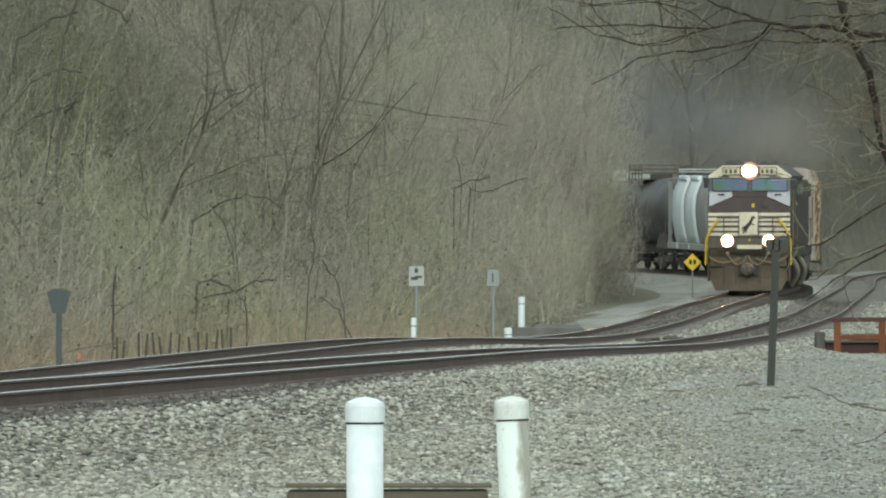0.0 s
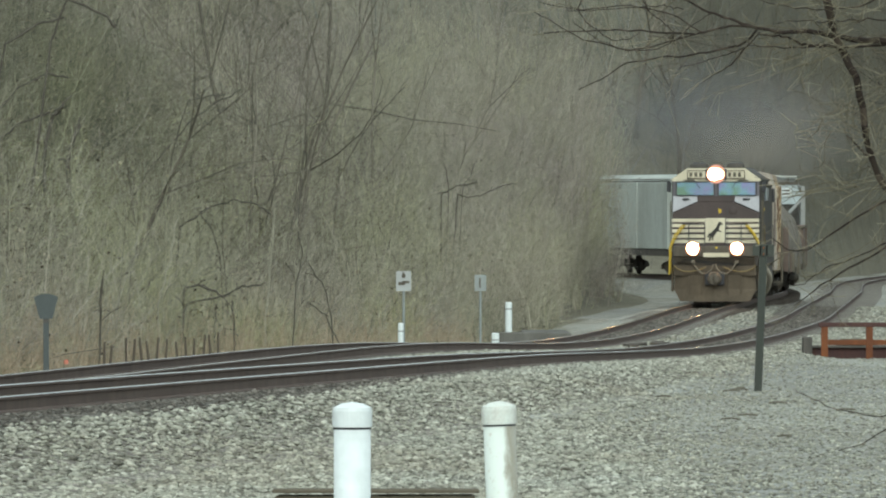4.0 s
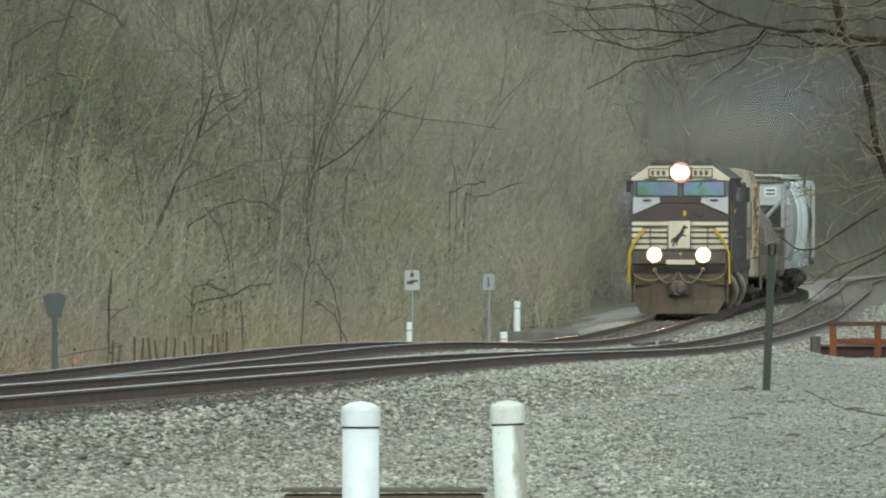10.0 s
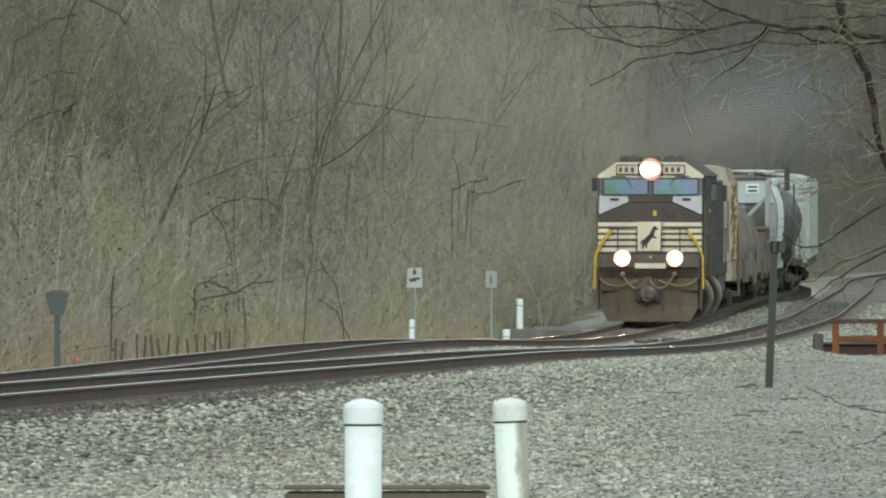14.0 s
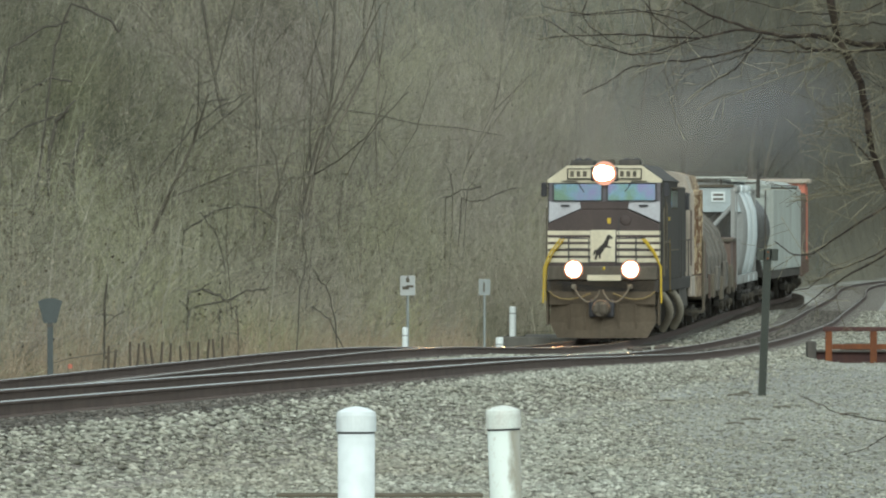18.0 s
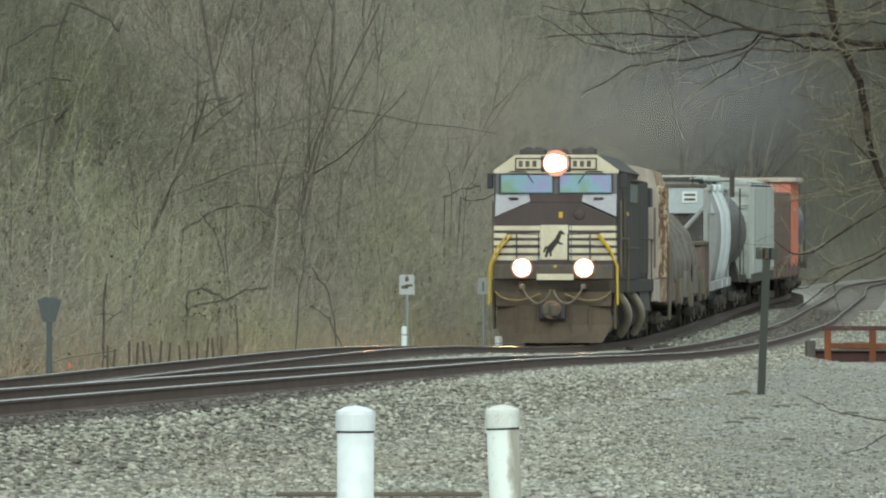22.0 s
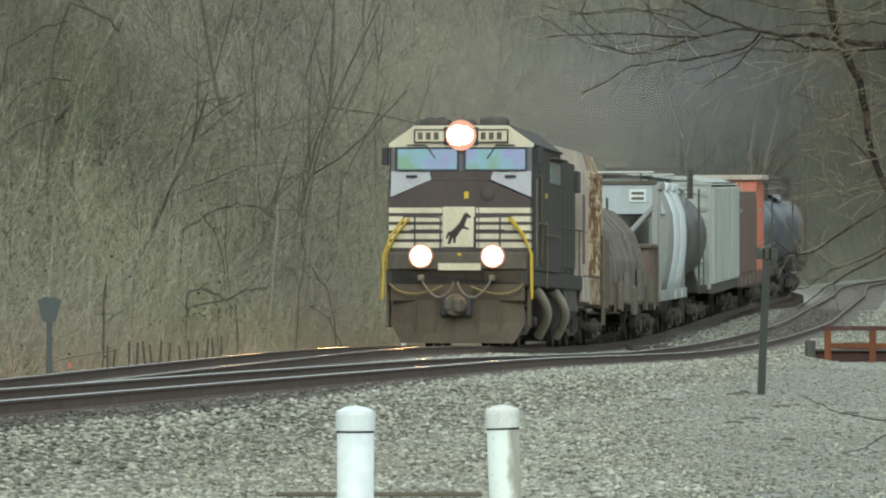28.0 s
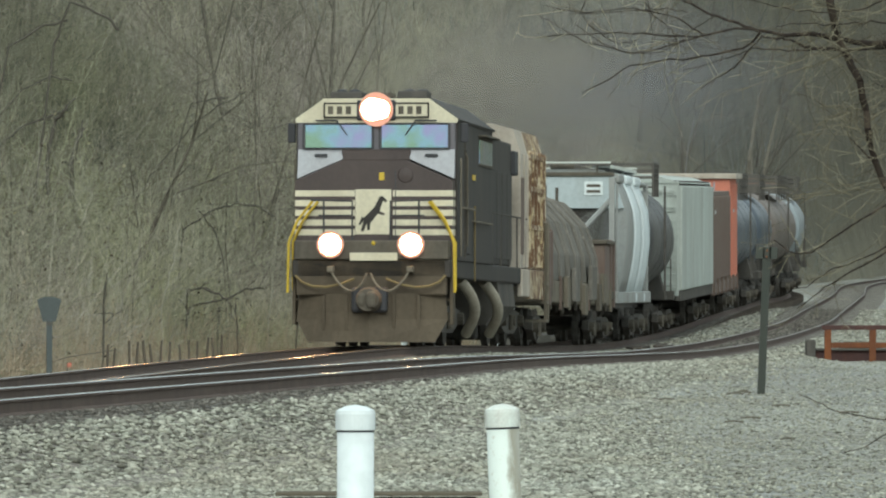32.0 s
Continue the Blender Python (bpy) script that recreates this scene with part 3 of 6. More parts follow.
def add_bogie(body, y, axles, radius, mesh, loco=False, rolls=False):
    span = max(axles) - min(axles)
    bolster = part("bogie", box(-0.75, 0.75, y - 0.22, y + 0.22, radius - 0.05, radius + 0.28, 0.04), UNDER, body, "dark cast steel bogie")
    for s in (-1, 1):
        x0, x1 = sorted((s * 0.92, s * 1.08))
        bm = bmesh.new()
        top, low = radius + 0.24, radius - 0.28
        e = span / 2 + 0.34
        outline = [(y - e, radius + 0.16), (y - e, radius - 0.06), (y - e + 0.3, radius - 0.1), (y - span / 4, low), (y + span / 4, low),
                   (y + e - 0.3, radius - 0.1), (y + e, radius - 0.06), (y + e, radius + 0.16), (y + span / 4, top), (y - span / 4, top)]
        frame_bm = side_profile(outline, x0, x1)
        part("sideframe", frame_bm, UNDER, bolster)
        springs = bmesh.new()
        for k in (-0.13, 0.0, 0.13):
            add_rod(springs, (s * 1.12, y + k, radius - 0.2), (s * 1.12, y + k, radius + 0.12), 0.055, 0.055, 8)
        part("springs", springs, GRIME, bolster)
        for a in axles:
            part("axle_box", rod((s * 1.05, y + a, radius), (s * 1.2, y + a, radius), 0.13, 0.11, 10), GRIME, bolster)
    for a in axles:
        w = new("wheelset", mesh)
        w.parent = bolster
        w.matrix_basis = pose(0, y + a, radius)
        if rolls:
            ROLLING.append((w, (0, y + a, radius), radius))
    return bolster


def add_coupler(body, y, s):
    bm = bmesh.new()
    add_box(bm, -0.1, 0.1, min(y, y - s * 0.6), max(y, y - s * 0.6), 0.78, 0.98, 0.02)
    add_box(bm, -0.2, 0.12, min(y, y + s * 0.32), max(y, y + s * 0.32), 0.7, 1.05, 0.06)
    add_box(bm, 0.04, 0.2, min(y + s * 0.02, y + s * 0.22), max(y + s * 0.02, y + s * 0.22), 0.74, 1.0, 0.04)
    return part("coupler", bm, GRIME, body, "knuckle coupler caked in grime")


def add_ladder(body, x, y, z0, z1, axis="y", width=0.42, material=None, n=6, name="ladder"):
    bm = bmesh.new()
    dx, dy = (width / 2, 0) if axis == "x" else (0, width / 2)
    for s in (-1, 1):
        add_rod(bm, (x + s * dx, y + s * dy, z0), (x + s * dx, y + s * dy, z1), 0.022, 0.022, 6)
    for k in range(n):
        z = z0 + (z1 - z0) * (k + 0.5) / n
        add_rod(bm, (x - dx, y - dy, z), (x + dx, y + dy, z), 0.016, 0.016, 6)
    return part(name, bm, material or UNDER, body)


def start_car(name, label, category, head, length, bogie_in, group="freight cars of the train"):
    body = thing(name, label, category, group)
    TRAIN.append((body, head + bogie_in, head + length - bogie_in))
    return body


# ---- the locomotive ----
def build_locomotive():
    L = 22.3
    lo = start_car("locomotive", "black diesel freight locomotive with striped nose, headlights lit", "locomotive", 0.0, L, 4.3, "")
    F = 10.62                                    # front of the platform
    part("underframe", box(-1.5, 1.5, -10.7, F - 0.05, 1.28, 1.62, 0.03), BLACK_PAINT, lo)
    part("fuel_tank", extrude_profile([(-1.45, 1.28), (-1.5, 0.8), (-1.2, 0.42), (1.2, 0.42), (1.5, 0.8), (1.45, 1.28)], -3.4, 0.2), UNDER, lo, "grimy fuel tank")
    for y in (6.8, -6.8):
        add_bogie(lo, y, (-2.05, 0.0, 2.05), 0.53, WHEELS_LOCO, True, True)
        for a in (-2.05, 0.0, 2.05):
            part("traction_motor", box(-0.64, 0.64, y + a + 0.15, y + a + 0.95, 0.12, 0.95, 0.06), UNDER, lo, "dark traction motor")
    # nose
    w, nf = 1.49, F - 0.52
    prof = [(-w, 1.62), (w, 1.62), (w, 3.12), (0.62, 3.5), (-0.62, 3.5), (-w, 3.12)]
    nb = extrude_profile(prof, 8.3, nf)
    part("nose", nb, BROWN_NOSE, lo, "dark brown-black nose")
    # light grey wings either side of the nose peak, on the sloping cab front
    for s in (-1, 1):
        bm = bmesh.new()
        pts = [(s * w, 3.16), (s * 0.64, 3.53), (s * 0.64, 3.72), (s * w, 3.72)]
        a = [bm.verts.new((x, nf - 0.28 - (z - 3.1) * 0.28, z)) for x, z in pts]
        b = [bm.verts.new((x, nf - 0.7 - (z - 3.1) * 0.28, z)) for x, z in pts]
        for i in range(4):
            bm.faces.new((a[i], a[(i + 1) % 4], b[(i + 1) % 4], b[i]))
        bm.faces.new(a)
        bm.faces.new(b[::-1])
        bmesh.ops.recalc_face_normals(bm, faces=bm.faces)
        part("nose_wing", bm, GREY_PAINT, lo, "pale grey painted wing")
    bm = bmesh.new()
    add_box(bm, -0.66, 0.66, nf - 0.95, nf - 0.42, 3.5, 3.72, 0.02)
    part("cab_sill", bm, BROWN_NOSE, lo)
    # stripes: pale bands on the nose, five each side of the panel
    for k in range(5):
        z1 = 2.93 - k * 0.183
        for s in (-1, 1):
            x0, x1 = sorted((s * 0.36, s * (w + 0.004)))
            part("stripe", box(x0, x1, nf - 0.02, nf + 0.006, z1 - 0.115, z1, 0.003), CREAM_PAINT, lo, "cream stripe")
        for s in (-1, 1):
            x0, x1 = sorted((s * (w - 0.01), s * (w + 0.006)))
            part("side_stripe", box(x0, x1, nf - 0.6, nf - 0.005, z1 - 0.115, z1), CREAM_PAINT, lo)
    part("emblem_panel", box(-0.33, 0.35, nf - 0.02, nf + 0.012, 2.1, 2.95, 0.004), CREAM_PAINT, lo, "white emblem panel")
    em = bmesh.new()
    nf2 = nf + 0.014
    for a, b, r in (((0.16, 2.32), (-0.08, 2.6), 0.085), ((-0.06, 2.58), (-0.15, 2.8), 0.06), ((-0.13, 2.8), (-0.24, 2.72), 0.04),
                    ((0.16, 2.34), (0.22, 2.16), 0.04), ((0.1, 2.4), (0.1, 2.18), 0.035), ((-0.06, 2.52), (-0.2, 2.48), 0.03), ((0.2, 2.42), (0.27, 2.28), 0.03)):
        d = Vector((b[0] - a[0], 0, b[1] - a[1]))
        n = Vector((-d.z, 0, d.x)).normalized() * r
        v = [em.verts.new((p[0] + q.x, nf2, p[1] + q.z)) for p, q in ((a, n), (a, -n), (b, -n * 0.7), (b, n * 0.7))]
        em.faces.new(v)
    ext = bmesh.ops.extrude_face_region(em, geom=em.faces[:])
    bmesh.ops.translate(em, vec=(0, -0.012, 0), verts=[g for g in ext["geom"] if isinstance(g, bmesh.types.BMVert)])
    part("emblem", em, BLACK_PAINT, lo, "dark plain emblem")
    part("nose_marker", box(-0.2, -0.1, nf - 0.01, nf + 0.015, 3.12, 3.27, 0.01), YELLOW_PAINT, lo, "small yellow plate")
    part("nose_door_seam", box(-0.42, -0.4, nf - 0.005, nf + 0.01, 1.7, 3.3), INK, lo)
    door_hub = lathe([(0.0, 0.03), (0.13, 0.02), (0.15, 0.0)], 16, "Y")
    bmesh.ops.translate(door_hub, vec=(-0.6, nf, 3.22), verts=door_hub.verts)
    part("nose_cap", door_hub, BROWN_NOSE, lo)
    # cab
    cf, cr = nf - 0.5, 2.2
    cab_prof = [(-1.53, 1.62), (1.53, 1.62), (1.53, 4.25), (0.98, 4.62), (-0.98, 4.62), (-1.53, 4.25)]
    part("cab", extrude_profile(cab_prof, cr, cf - 0.02), BLACK_PAINT, lo, "black cab")
    part("cab_roof", extrude_profile([(-1.56, 4.24), (-1.0, 4.63), (1.0, 4.63), (1.56, 4.24), (1.58, 4.28), (1.0, 4.7), (-1.0, 4.7), (-1.58, 4.28)], cr - 0.1, cf - 0.03), BLACK_PAINT, lo)
    part("roof_brow", extrude_profile([(-1.53, 4.22), (1.53, 4.22), (1.55, 4.29), (1.0, 4.68), (-1.0, 4.68), (-1.55, 4.29)], cf - 0.025, cf + 0.06), CREAM_PAINT, lo, "cream front brow over the windscreen")
    part("windscreen_frame", box(-1.5, 1.5, cf - 0.05, cf + 0.05, 3.7, 4.22, 0.02), SLATE_PAINT, lo, "dark slate windscreen surround")
    for s in (-1, 1):
        x0, x1 = sorted((s * 0.09, s * 1.36))
        part("windscreen", box(x0, x1, cf + 0.045, cf + 0.075, 3.74, 4.19, 0.012), GLASS, lo, "windscreen with reflection tints painted in")
        gx0, gx1 = sorted((s * 0.06, s * 1.39))
        bm = bmesh.new()
        add_box(bm, gx0, gx1, cf + 0.05, cf + 0.09, 4.19, 4.215)
        add_box(bm, gx0, gx1, cf + 0.05, cf + 0.09, 3.715, 3.74)
        for xx in (gx0, gx1):
            add_box(bm, xx - 0.012, xx + 0.012, cf + 0.05, cf + 0.09, 3.74, 4.19)
        part("windscreen_gasket", bm, INK, lo)
        wip = bmesh.new()
        add_rod(wip, (s * 1.15, cf + 0.11, 4.26), (s * 0.75, cf + 0.11, 4.26), 0.014, 0.014, 6)
        add_rod(wip, (s * 0.75, cf + 0.11, 4.26), (s * 0.55, cf + 0.12, 3.98), 0.014, 0.01, 6)
        part("wiper", wip, INK, lo)
        lug = bmesh.new()
        add_box(lug, s * 1.05 - 0.12, s * 1.05 + 0.12, cf - 0.05, cf + 0.14, 3.58, 3.63, 0.01)
        part("grab_bracket", lug, INK, lo)
        mir = box(*sorted((s * 1.57, s * 1.72)), cf - 0.3, cf - 0.2, 3.85, 4.22, 0.02)
        part("mirror", mir, INK, lo, "dark side mirror")
        # side glass and door
        xs0, xs1 = sorted((s * 1.52, s * 1.545))
        for y0, y1 in ((cr + 0.15, cr + 2.9),):
            part("side_window", box(xs0, xs1, y0, y1, 3.56, 4.02, 0.01), GLASS, lo, "cab side window")
        xf0, xf1 = sorted((s * 1.52, s * 1.55))
        bm = bmesh.new()
        for z0, z1 in ((3.51, 3.56), (4.02, 4.06)):
            add_box(bm, xf0, xf1, cr + 0.06, cr + 3.0, z0, z1)
        part("window_trim", bm, GRIME, lo)
        part("cab_door_seam", box(xf0, xf1, cf - 1.5, cf - 1.46, 1.7, 4.0), GRIME, lo)
        part("small_plate", box(xf0, xf1, cf - 3.6, cf - 3.1, 3.2, 3.3), YELLOW_PAINT, lo)
    # headlight and number boards
    part("headlight_housing", box(-0.37, 0.37, cf, cf + 0.13, 4.26, 4.65, 0.04), INK, lo)
    for s in (-1, 1):
        # lens discs here and below are oversized to take in the lamps' bloom
        lens = lathe([(0.0, 0.03), (0.18, 0.015), (0.235, 0.0)], 24, "Y")
        bmesh.ops.translate(lens, vec=(s * 0.075, cf + 0.14 + 0.004 * s, 4.47), verts=lens.verts)
        part("headlight", lens, HEAD_BEAM, lo, "lit round headlight")
        x0, x1 = sorted((s * 0.36, s * 0.98))
        nb = part("number_board", box(x0, x1, cf + 0.05, cf + 0.1, 4.33, 4.58, 0.02), CREAM_PAINT, lo, "pale number board")
        for k in range(3):
            xx = x0 + 0.12 + k * 0.17
            part("number_bar", box(xx, xx + 0.1, cf + 0.1, cf + 0.106, 4.38, 4.53), GRIME, nb)
        bm = bmesh.new()
        add_box(bm, x0 - 0.02, x1 + 0.02, cf + 0.06, cf + 0.115, 4.575, 4.6)
        add_box(bm, x0 - 0.02, x1 + 0.02, cf + 0.06, cf + 0.115, 4.31, 4.335)
        add_box(bm, x1, x1 + 0.022, cf + 0.06, cf + 0.115, 4.33, 4.58)
        add_box(bm, x0 - 0.022, x0, cf + 0.06, cf + 0.115, 4.33, 4.58)
        part("board_rim", bm, BLACK_PAINT, nb)
    part("roof_cooler", box(-0.92, -0.35, cf - 1.2, cf - 0.4, 4.69, 4.84, 0.03), UNDER, lo, "dark roof cooler")
    part("antenna_base", box(0.33, 0.95, cf - 1.4, cf - 0.5, 4.69, 4.83, 0.03), UNDER, lo, "dark antenna base")
    for x in (-0.8, -0.55, 0.5, 0.75):
        part("antenna", lathe([(0.11, 4.825), (0.1, 4.86), (0.05, 4.88), (0, 4.885)], 10), INK, lo).location = (x, cf - 0.8, 0)
    horn = bmesh.new()
    for k in range(3):
        add_rod(horn, (-0.1 + k * 0.12, cf - 1.9, 4.8), (-0.1 + k * 0.12, cf - 1.5, 4.8), 0.02, 0.06, 8)
    add_box(horn, -0.16, 0.2, cf - 1.95, cf - 1.85, 4.68, 4.82)
    part("horn", horn, GRIME, lo)
    # platform front, ditch lights, pilot, plow
    part("anticlimber", box(-1.46, 1.46, F - 0.5, F, 1.62, 1.98, 0.03), GRIME, lo, "dark front platform beam")
    part("number_plate", box(-0.5, 0.4, F, F + 0.012, 1.6, 1.75, 0.004), CREAM_PAINT, lo, "dusty blank plate")
    for s in (-1, 1):
        h = lathe([(0.0, -0.12), (0.22, -0.12), (0.235, 0.06), (0.21, 0.06)], 20, "Y")
        bmesh.ops.translate(h, vec=(s * 0.76, F + 0.02, 1.9), verts=h.verts)
        hs = part("ditch_light", h, GRIME, lo, "lit ditch light")
        le = lathe([(0.0, 0.03), (0.15, 0.02), (0.205, 0.0)], 20, "Y")
        bmesh.ops.translate(le, vec=(s * 0.76, F + 0.09, 1.9), verts=le.verts)
        part("lens", le, DITCH_BEAM, hs, "bright warm white lens")
        # added ring: the halo round the ditch light, as emission
        rim = lathe([(0.2, 0.0), (0.255, 0.0), (0.255, -0.03), (0.2, -0.03)], 24, "Y")
        bmesh.ops.translate(rim, vec=(s * 0.76, F + 0.09, 1.9), verts=rim.verts)
        part("lens_halo", rim, HALO_GLOW, hs, "emissive ring standing in for the halo round the lens")
    # added ring: the halo round the headlight, as emission
    hr = lathe([(0.2, 0.0), (0.325, 0.0), (0.325, -0.05), (0.2, -0.05)], 28, "Y")
    bmesh.ops.translate(hr, vec=(0, cf + 0.15, 4.47), verts=hr.verts)
    part("headlight_halo", hr, HALO_GLOW, lo, "emissive ring standing in for the headlight's halo")
    tiny = lathe([(0.0, 0.02), (0.04, 0.0)], 10, "Y")
    bmesh.ops.translate(tiny, vec=(-0.05, F + 0.01, 1.93), verts=tiny.verts)
    part("marker_light", tiny, YELLOW_PAINT, lo)
    part("pilot_plate", box(-1.42, 1.42, F - 0.35, F - 0.05, 0.95, 1.62, 0.03), PILOT, lo, "dusty black pilot")
    plow = bmesh.new()
    pts_t = [(-1.38, F - 0.25), (0, F + 0.28), (1.38, F - 0.25)]
    pts_b = [(-1.2, F - 0.1), (0, F + 0.42), (1.2, F - 0.1)]
    zt, zb = 0.98, 0.07
    ft = [plow.verts.new((x, y, zt)) for x, y in pts_t]
    fm = [plow.verts.new((x * 1.04, y - 0.02, 0.5)) for x, y in pts_t]
    fb = [plow.verts.new((x, y, zb)) for x, y in pts_b]
    bt = [plow.verts.new((x, y - 0.06, zt)) for x, y in pts_t]
    bb = [plow.verts.new((x, y - 0.06, zb)) for x, y in pts_b]
    for i in (0, 1):
        plow.faces.new((ft[i], ft[i + 1], fm[i + 1], fm[i]))
        plow.faces.new((fm[i], fm[i + 1], fb[i + 1], fb[i]))
        plow.faces.new((bt[i + 1], bt[i], bb[i], bb[i + 1]))
        plow.faces.new((ft[i + 1], ft[i], bt[i], bt[i + 1]))
        plow.faces.new((fb[i], fb[i + 1], bb[i + 1], bb[i]))
    part("plow", plow, PILOT, lo, "dusty snow plow")
    for x in (-0.9, -0.45, 0.45, 0.9):
        y = F + 0.29 - abs(x) * 0.385
        part("plow_rib", box(x - 0.03, x + 0.03, y - 0.02, y + 0.05, 0.3, 0.95), PILOT, lo)
    cp = bmesh.new()
    add_box(cp, -0.16, 0.16, F - 0.1, F + 0.55, 0.72, 1.0, 0.05)
    add_rod(cp, (0, F + 0.36, 0.86), (0, F + 0.6, 0.86), 0.25, 0.21, 18)
    add_box(cp, -0.17, 0.02, F + 0.5, F + 0.7, 0.7, 1.02, 0.07)
    add_box(cp, 0.04, 0.2, F + 0.48, F + 0.64, 0.74, 1.0, 0.06)
    part("coupler", cp, GRIME, lo, "grimy knuckle coupler")
    part("coupler_pocket", box(-0.34, 0.34, F - 0.08, F + 0.32, 0.62, 1.1, 0.06), INK, lo)
    for s in (-1, 1):
        hose = bmesh.new()
        pts = [(s * (0.04 + 0.7 * (k / 13) ** 1.15), F + 0.38 - 0.2 * k / 13, 1.36 + 0.06 * k / 13 - 0.36 * abs(math.sin(math.pi * k / 13)) ** 0.8) for k in range(14)]
        add_path(hose, pts, 0.024, 6)
        part("hose_bracket", box(*sorted((s * 0.69, s * 0.81)), F - 0.06, F + 0.22, 1.38, 1.5, 0.02), DUST, lo)
        part("hose", hose, DUST, lo, "hanging air hose")
        lev = bmesh.new()
        add_path(lev, [(s * 1.42, F + 0.06, 1.32), (s * 1.3, F + 0.08, 1.2), (s * 1.1, F + 0.1, 1.12), (s * 0.85, F + 0.12, 1.1), (s * 0.55, F + 0.12, 1.16), (s * 0.3, F + 0.12, 1.26)], 0.024, 6)
        part("uncoupling_lever", lev, DULL_YELLOW, lo, "dull yellow uncoupling lever")
        rl = bmesh.new()
        for y in (-10.55, -9.9):
            add_path(rl, [(s * 1.58, y, 0.55), (s * 1.58, y, 2.6), (s * 1.45, y, 2.75)], 0.03, 6)
        for z in (0.5, 0.9, 1.3):
            add_box(rl, *sorted((s * 1.15, s * 1.6)), -10.6, -9.85, z, z + 0.06)
        part("rear_steps", rl, DUST, lo, "dusty pale rear steps and handrails")
        rail = bmesh.new()
        pl = [(s * 1.12, F - 0.1, 2.72), (s * 1.4, F - 0.08, 2.35), (s * 1.56, F - 0.05, 1.95), (s * 1.58, F - 0.05, 1.0)]
        add_path(rail, pl, 0.028, 6)
        pl2 = [(s * 1.05, F - 0.42, 2.72), (s * 1.34, F - 0.42, 2.35), (s * 1.54, F - 0.55, 1.95), (s * 1.54, F - 0.6, 1.05)]
        add_path(rail, pl2, 0.028, 6)
        part("step_handrail", rail, YELLOW_PAINT, lo, "yellow step handrail")
        fr = bmesh.new()
        add_path(fr, [(s * 0.36, F - 0.06, 1.98), (s * 0.36, F - 0.06, 2.72), (s * 1.14, F - 0.06, 2.74)], 0.02, 6)
        add_rod(fr, (s * 0.9, F - 0.06, 1.98), (s * 0.9, F - 0.06, 2.74), 0.02, 0.02, 6)
        add_rod(fr, (s * 0.36, F - 0.06, 2.45), (s * 1.0, F - 0.06, 2.45), 0.014, 0.014, 6)
        part("front_handrail", fr, INK, lo, "dark platform handrail")
        st = bmesh.new()
        x0, x1 = sorted((s * 1.12, s * 1.52))
        for z in (0.45, 0.85, 1.25):
            add_box(st, x0, x1, F - 0.75, F - 0.35, z, z + 0.04)
        add_box(st, *sorted((s * 1.46, s * 1.52)), F - 0.78, F - 0.32, 0.4, 1.6, 0.01)
        part("steps", st, PILOT, lo, "corner steps")
        # side walkway handrails
        hr = bmesh.new()
        ys = [cr - 0.3 - k * 1.9 for k in range(7)]
        for y in ys:
            add_rod(hr, (s * 1.5, y, 1.6), (s * 1.5, y, 2.65), 0.018, 0.018, 6)
        add_rod(hr, (s * 1.5, ys[0], 2.65), (s * 1.5, ys[-1], 2.65), 0.018, 0.018, 6)
        part("walkway_handrail", hr, UNDER, lo)
        for pts in ([(s * 1.58, cf - 0.25, 1.7), (s * 1.58, cf - 0.25, 3.55)], [(s * 1.58, cf - 1.55, 1.9), (s * 1.58, cf - 1.55, 3.6), (s * 1.53, cf - 1.55, 3.7)],
                    [(s * 1.53, cf - 0.6, 2.62), (s * 1.6, cf - 0.65, 2.62), (s * 1.6, cf - 2.9, 2.62), (s * 1.53, cf - 2.95, 2.62)],
                    [(s * 1.53, cf - 3.0, 2.4), (s * 1.6, cf - 3.05, 2.4), (s * 1.6, cf - 6.6, 2.4), (s * 1.53, cf - 6.65, 2.4)]):
            part("cab_handrail", add_path(bmesh.new(), pts, 0.02, 6), DUST, lo, "dusty cab side handrail")
        part("cab_side_door", box(*sorted((s * 1.52, s * 1.548)), cf - 2.7, cf - 1.75, 1.75, 3.75, 0.02), BLACK_PAINT, lo)
        part("sun_visor", box(*sorted((s * 1.53, s * 1.7)), cr + 0.1, cr + 3.0, 4.07, 4.11, 0.01), GRIME, lo)
        yp = bmesh.new()
        add_path(yp, [(s * 1.56, cf - 3.3, 1.25), (s * 1.56, cf - 3.3, 2.7)], 0.02, 6)
        part("cab_grab_post", yp, DULL_YELLOW, lo, "yellow grab post")
        for k in range(2):
            y = 6.7 - k * 5.0
            sp = bmesh.new()
            add_path(sp, [(s * (1.3 + 0.24 * math.sin(math.pi * j / 9)), y - 1.3 * j / 9, 1.28 - 1.05 * j / 9) for j in range(10)], 0.105, 12)
            part("sand_pipe", sp, PILOT_PALE, lo, "dusty pale curved pipe")
    # long hood: engine room, then the wide radiator end with flaked paint
    part("hood", extrude_profile([(-0.98, 1.62), (0.98, 1.62), (0.98, 4.2), (0.7, 4.5), (-0.7, 4.5), (-0.98, 4.2)], -5.2, cr), BLACK_PAINT, lo)
    part("electrical_cabinet", box(-1.48, 1.48, -2.6, cr - 0.02, 1.62, 4.15, 0.04), BLACK_PAINT, lo, "black electrical cabinet")
    for s in (-1, 1):
        for k in range(4):
            y = cr - 0.25 - k * 1.15
            part("cabinet_door", box(*sorted((s * 1.475, s * 1.5)), y - 1.05, y, 1.75, 3.5, 0.01), BLACK_PAINT, lo)
    for k in range(6):
        y = cr - 0.4 - k * 0.95
        for s in (-1, 1):
            part("hood_door", box(*sorted((s * 0.97, s * 1.0)), y - 0.85, y, 1.75, 3.9, 0.01), GRIME, lo)
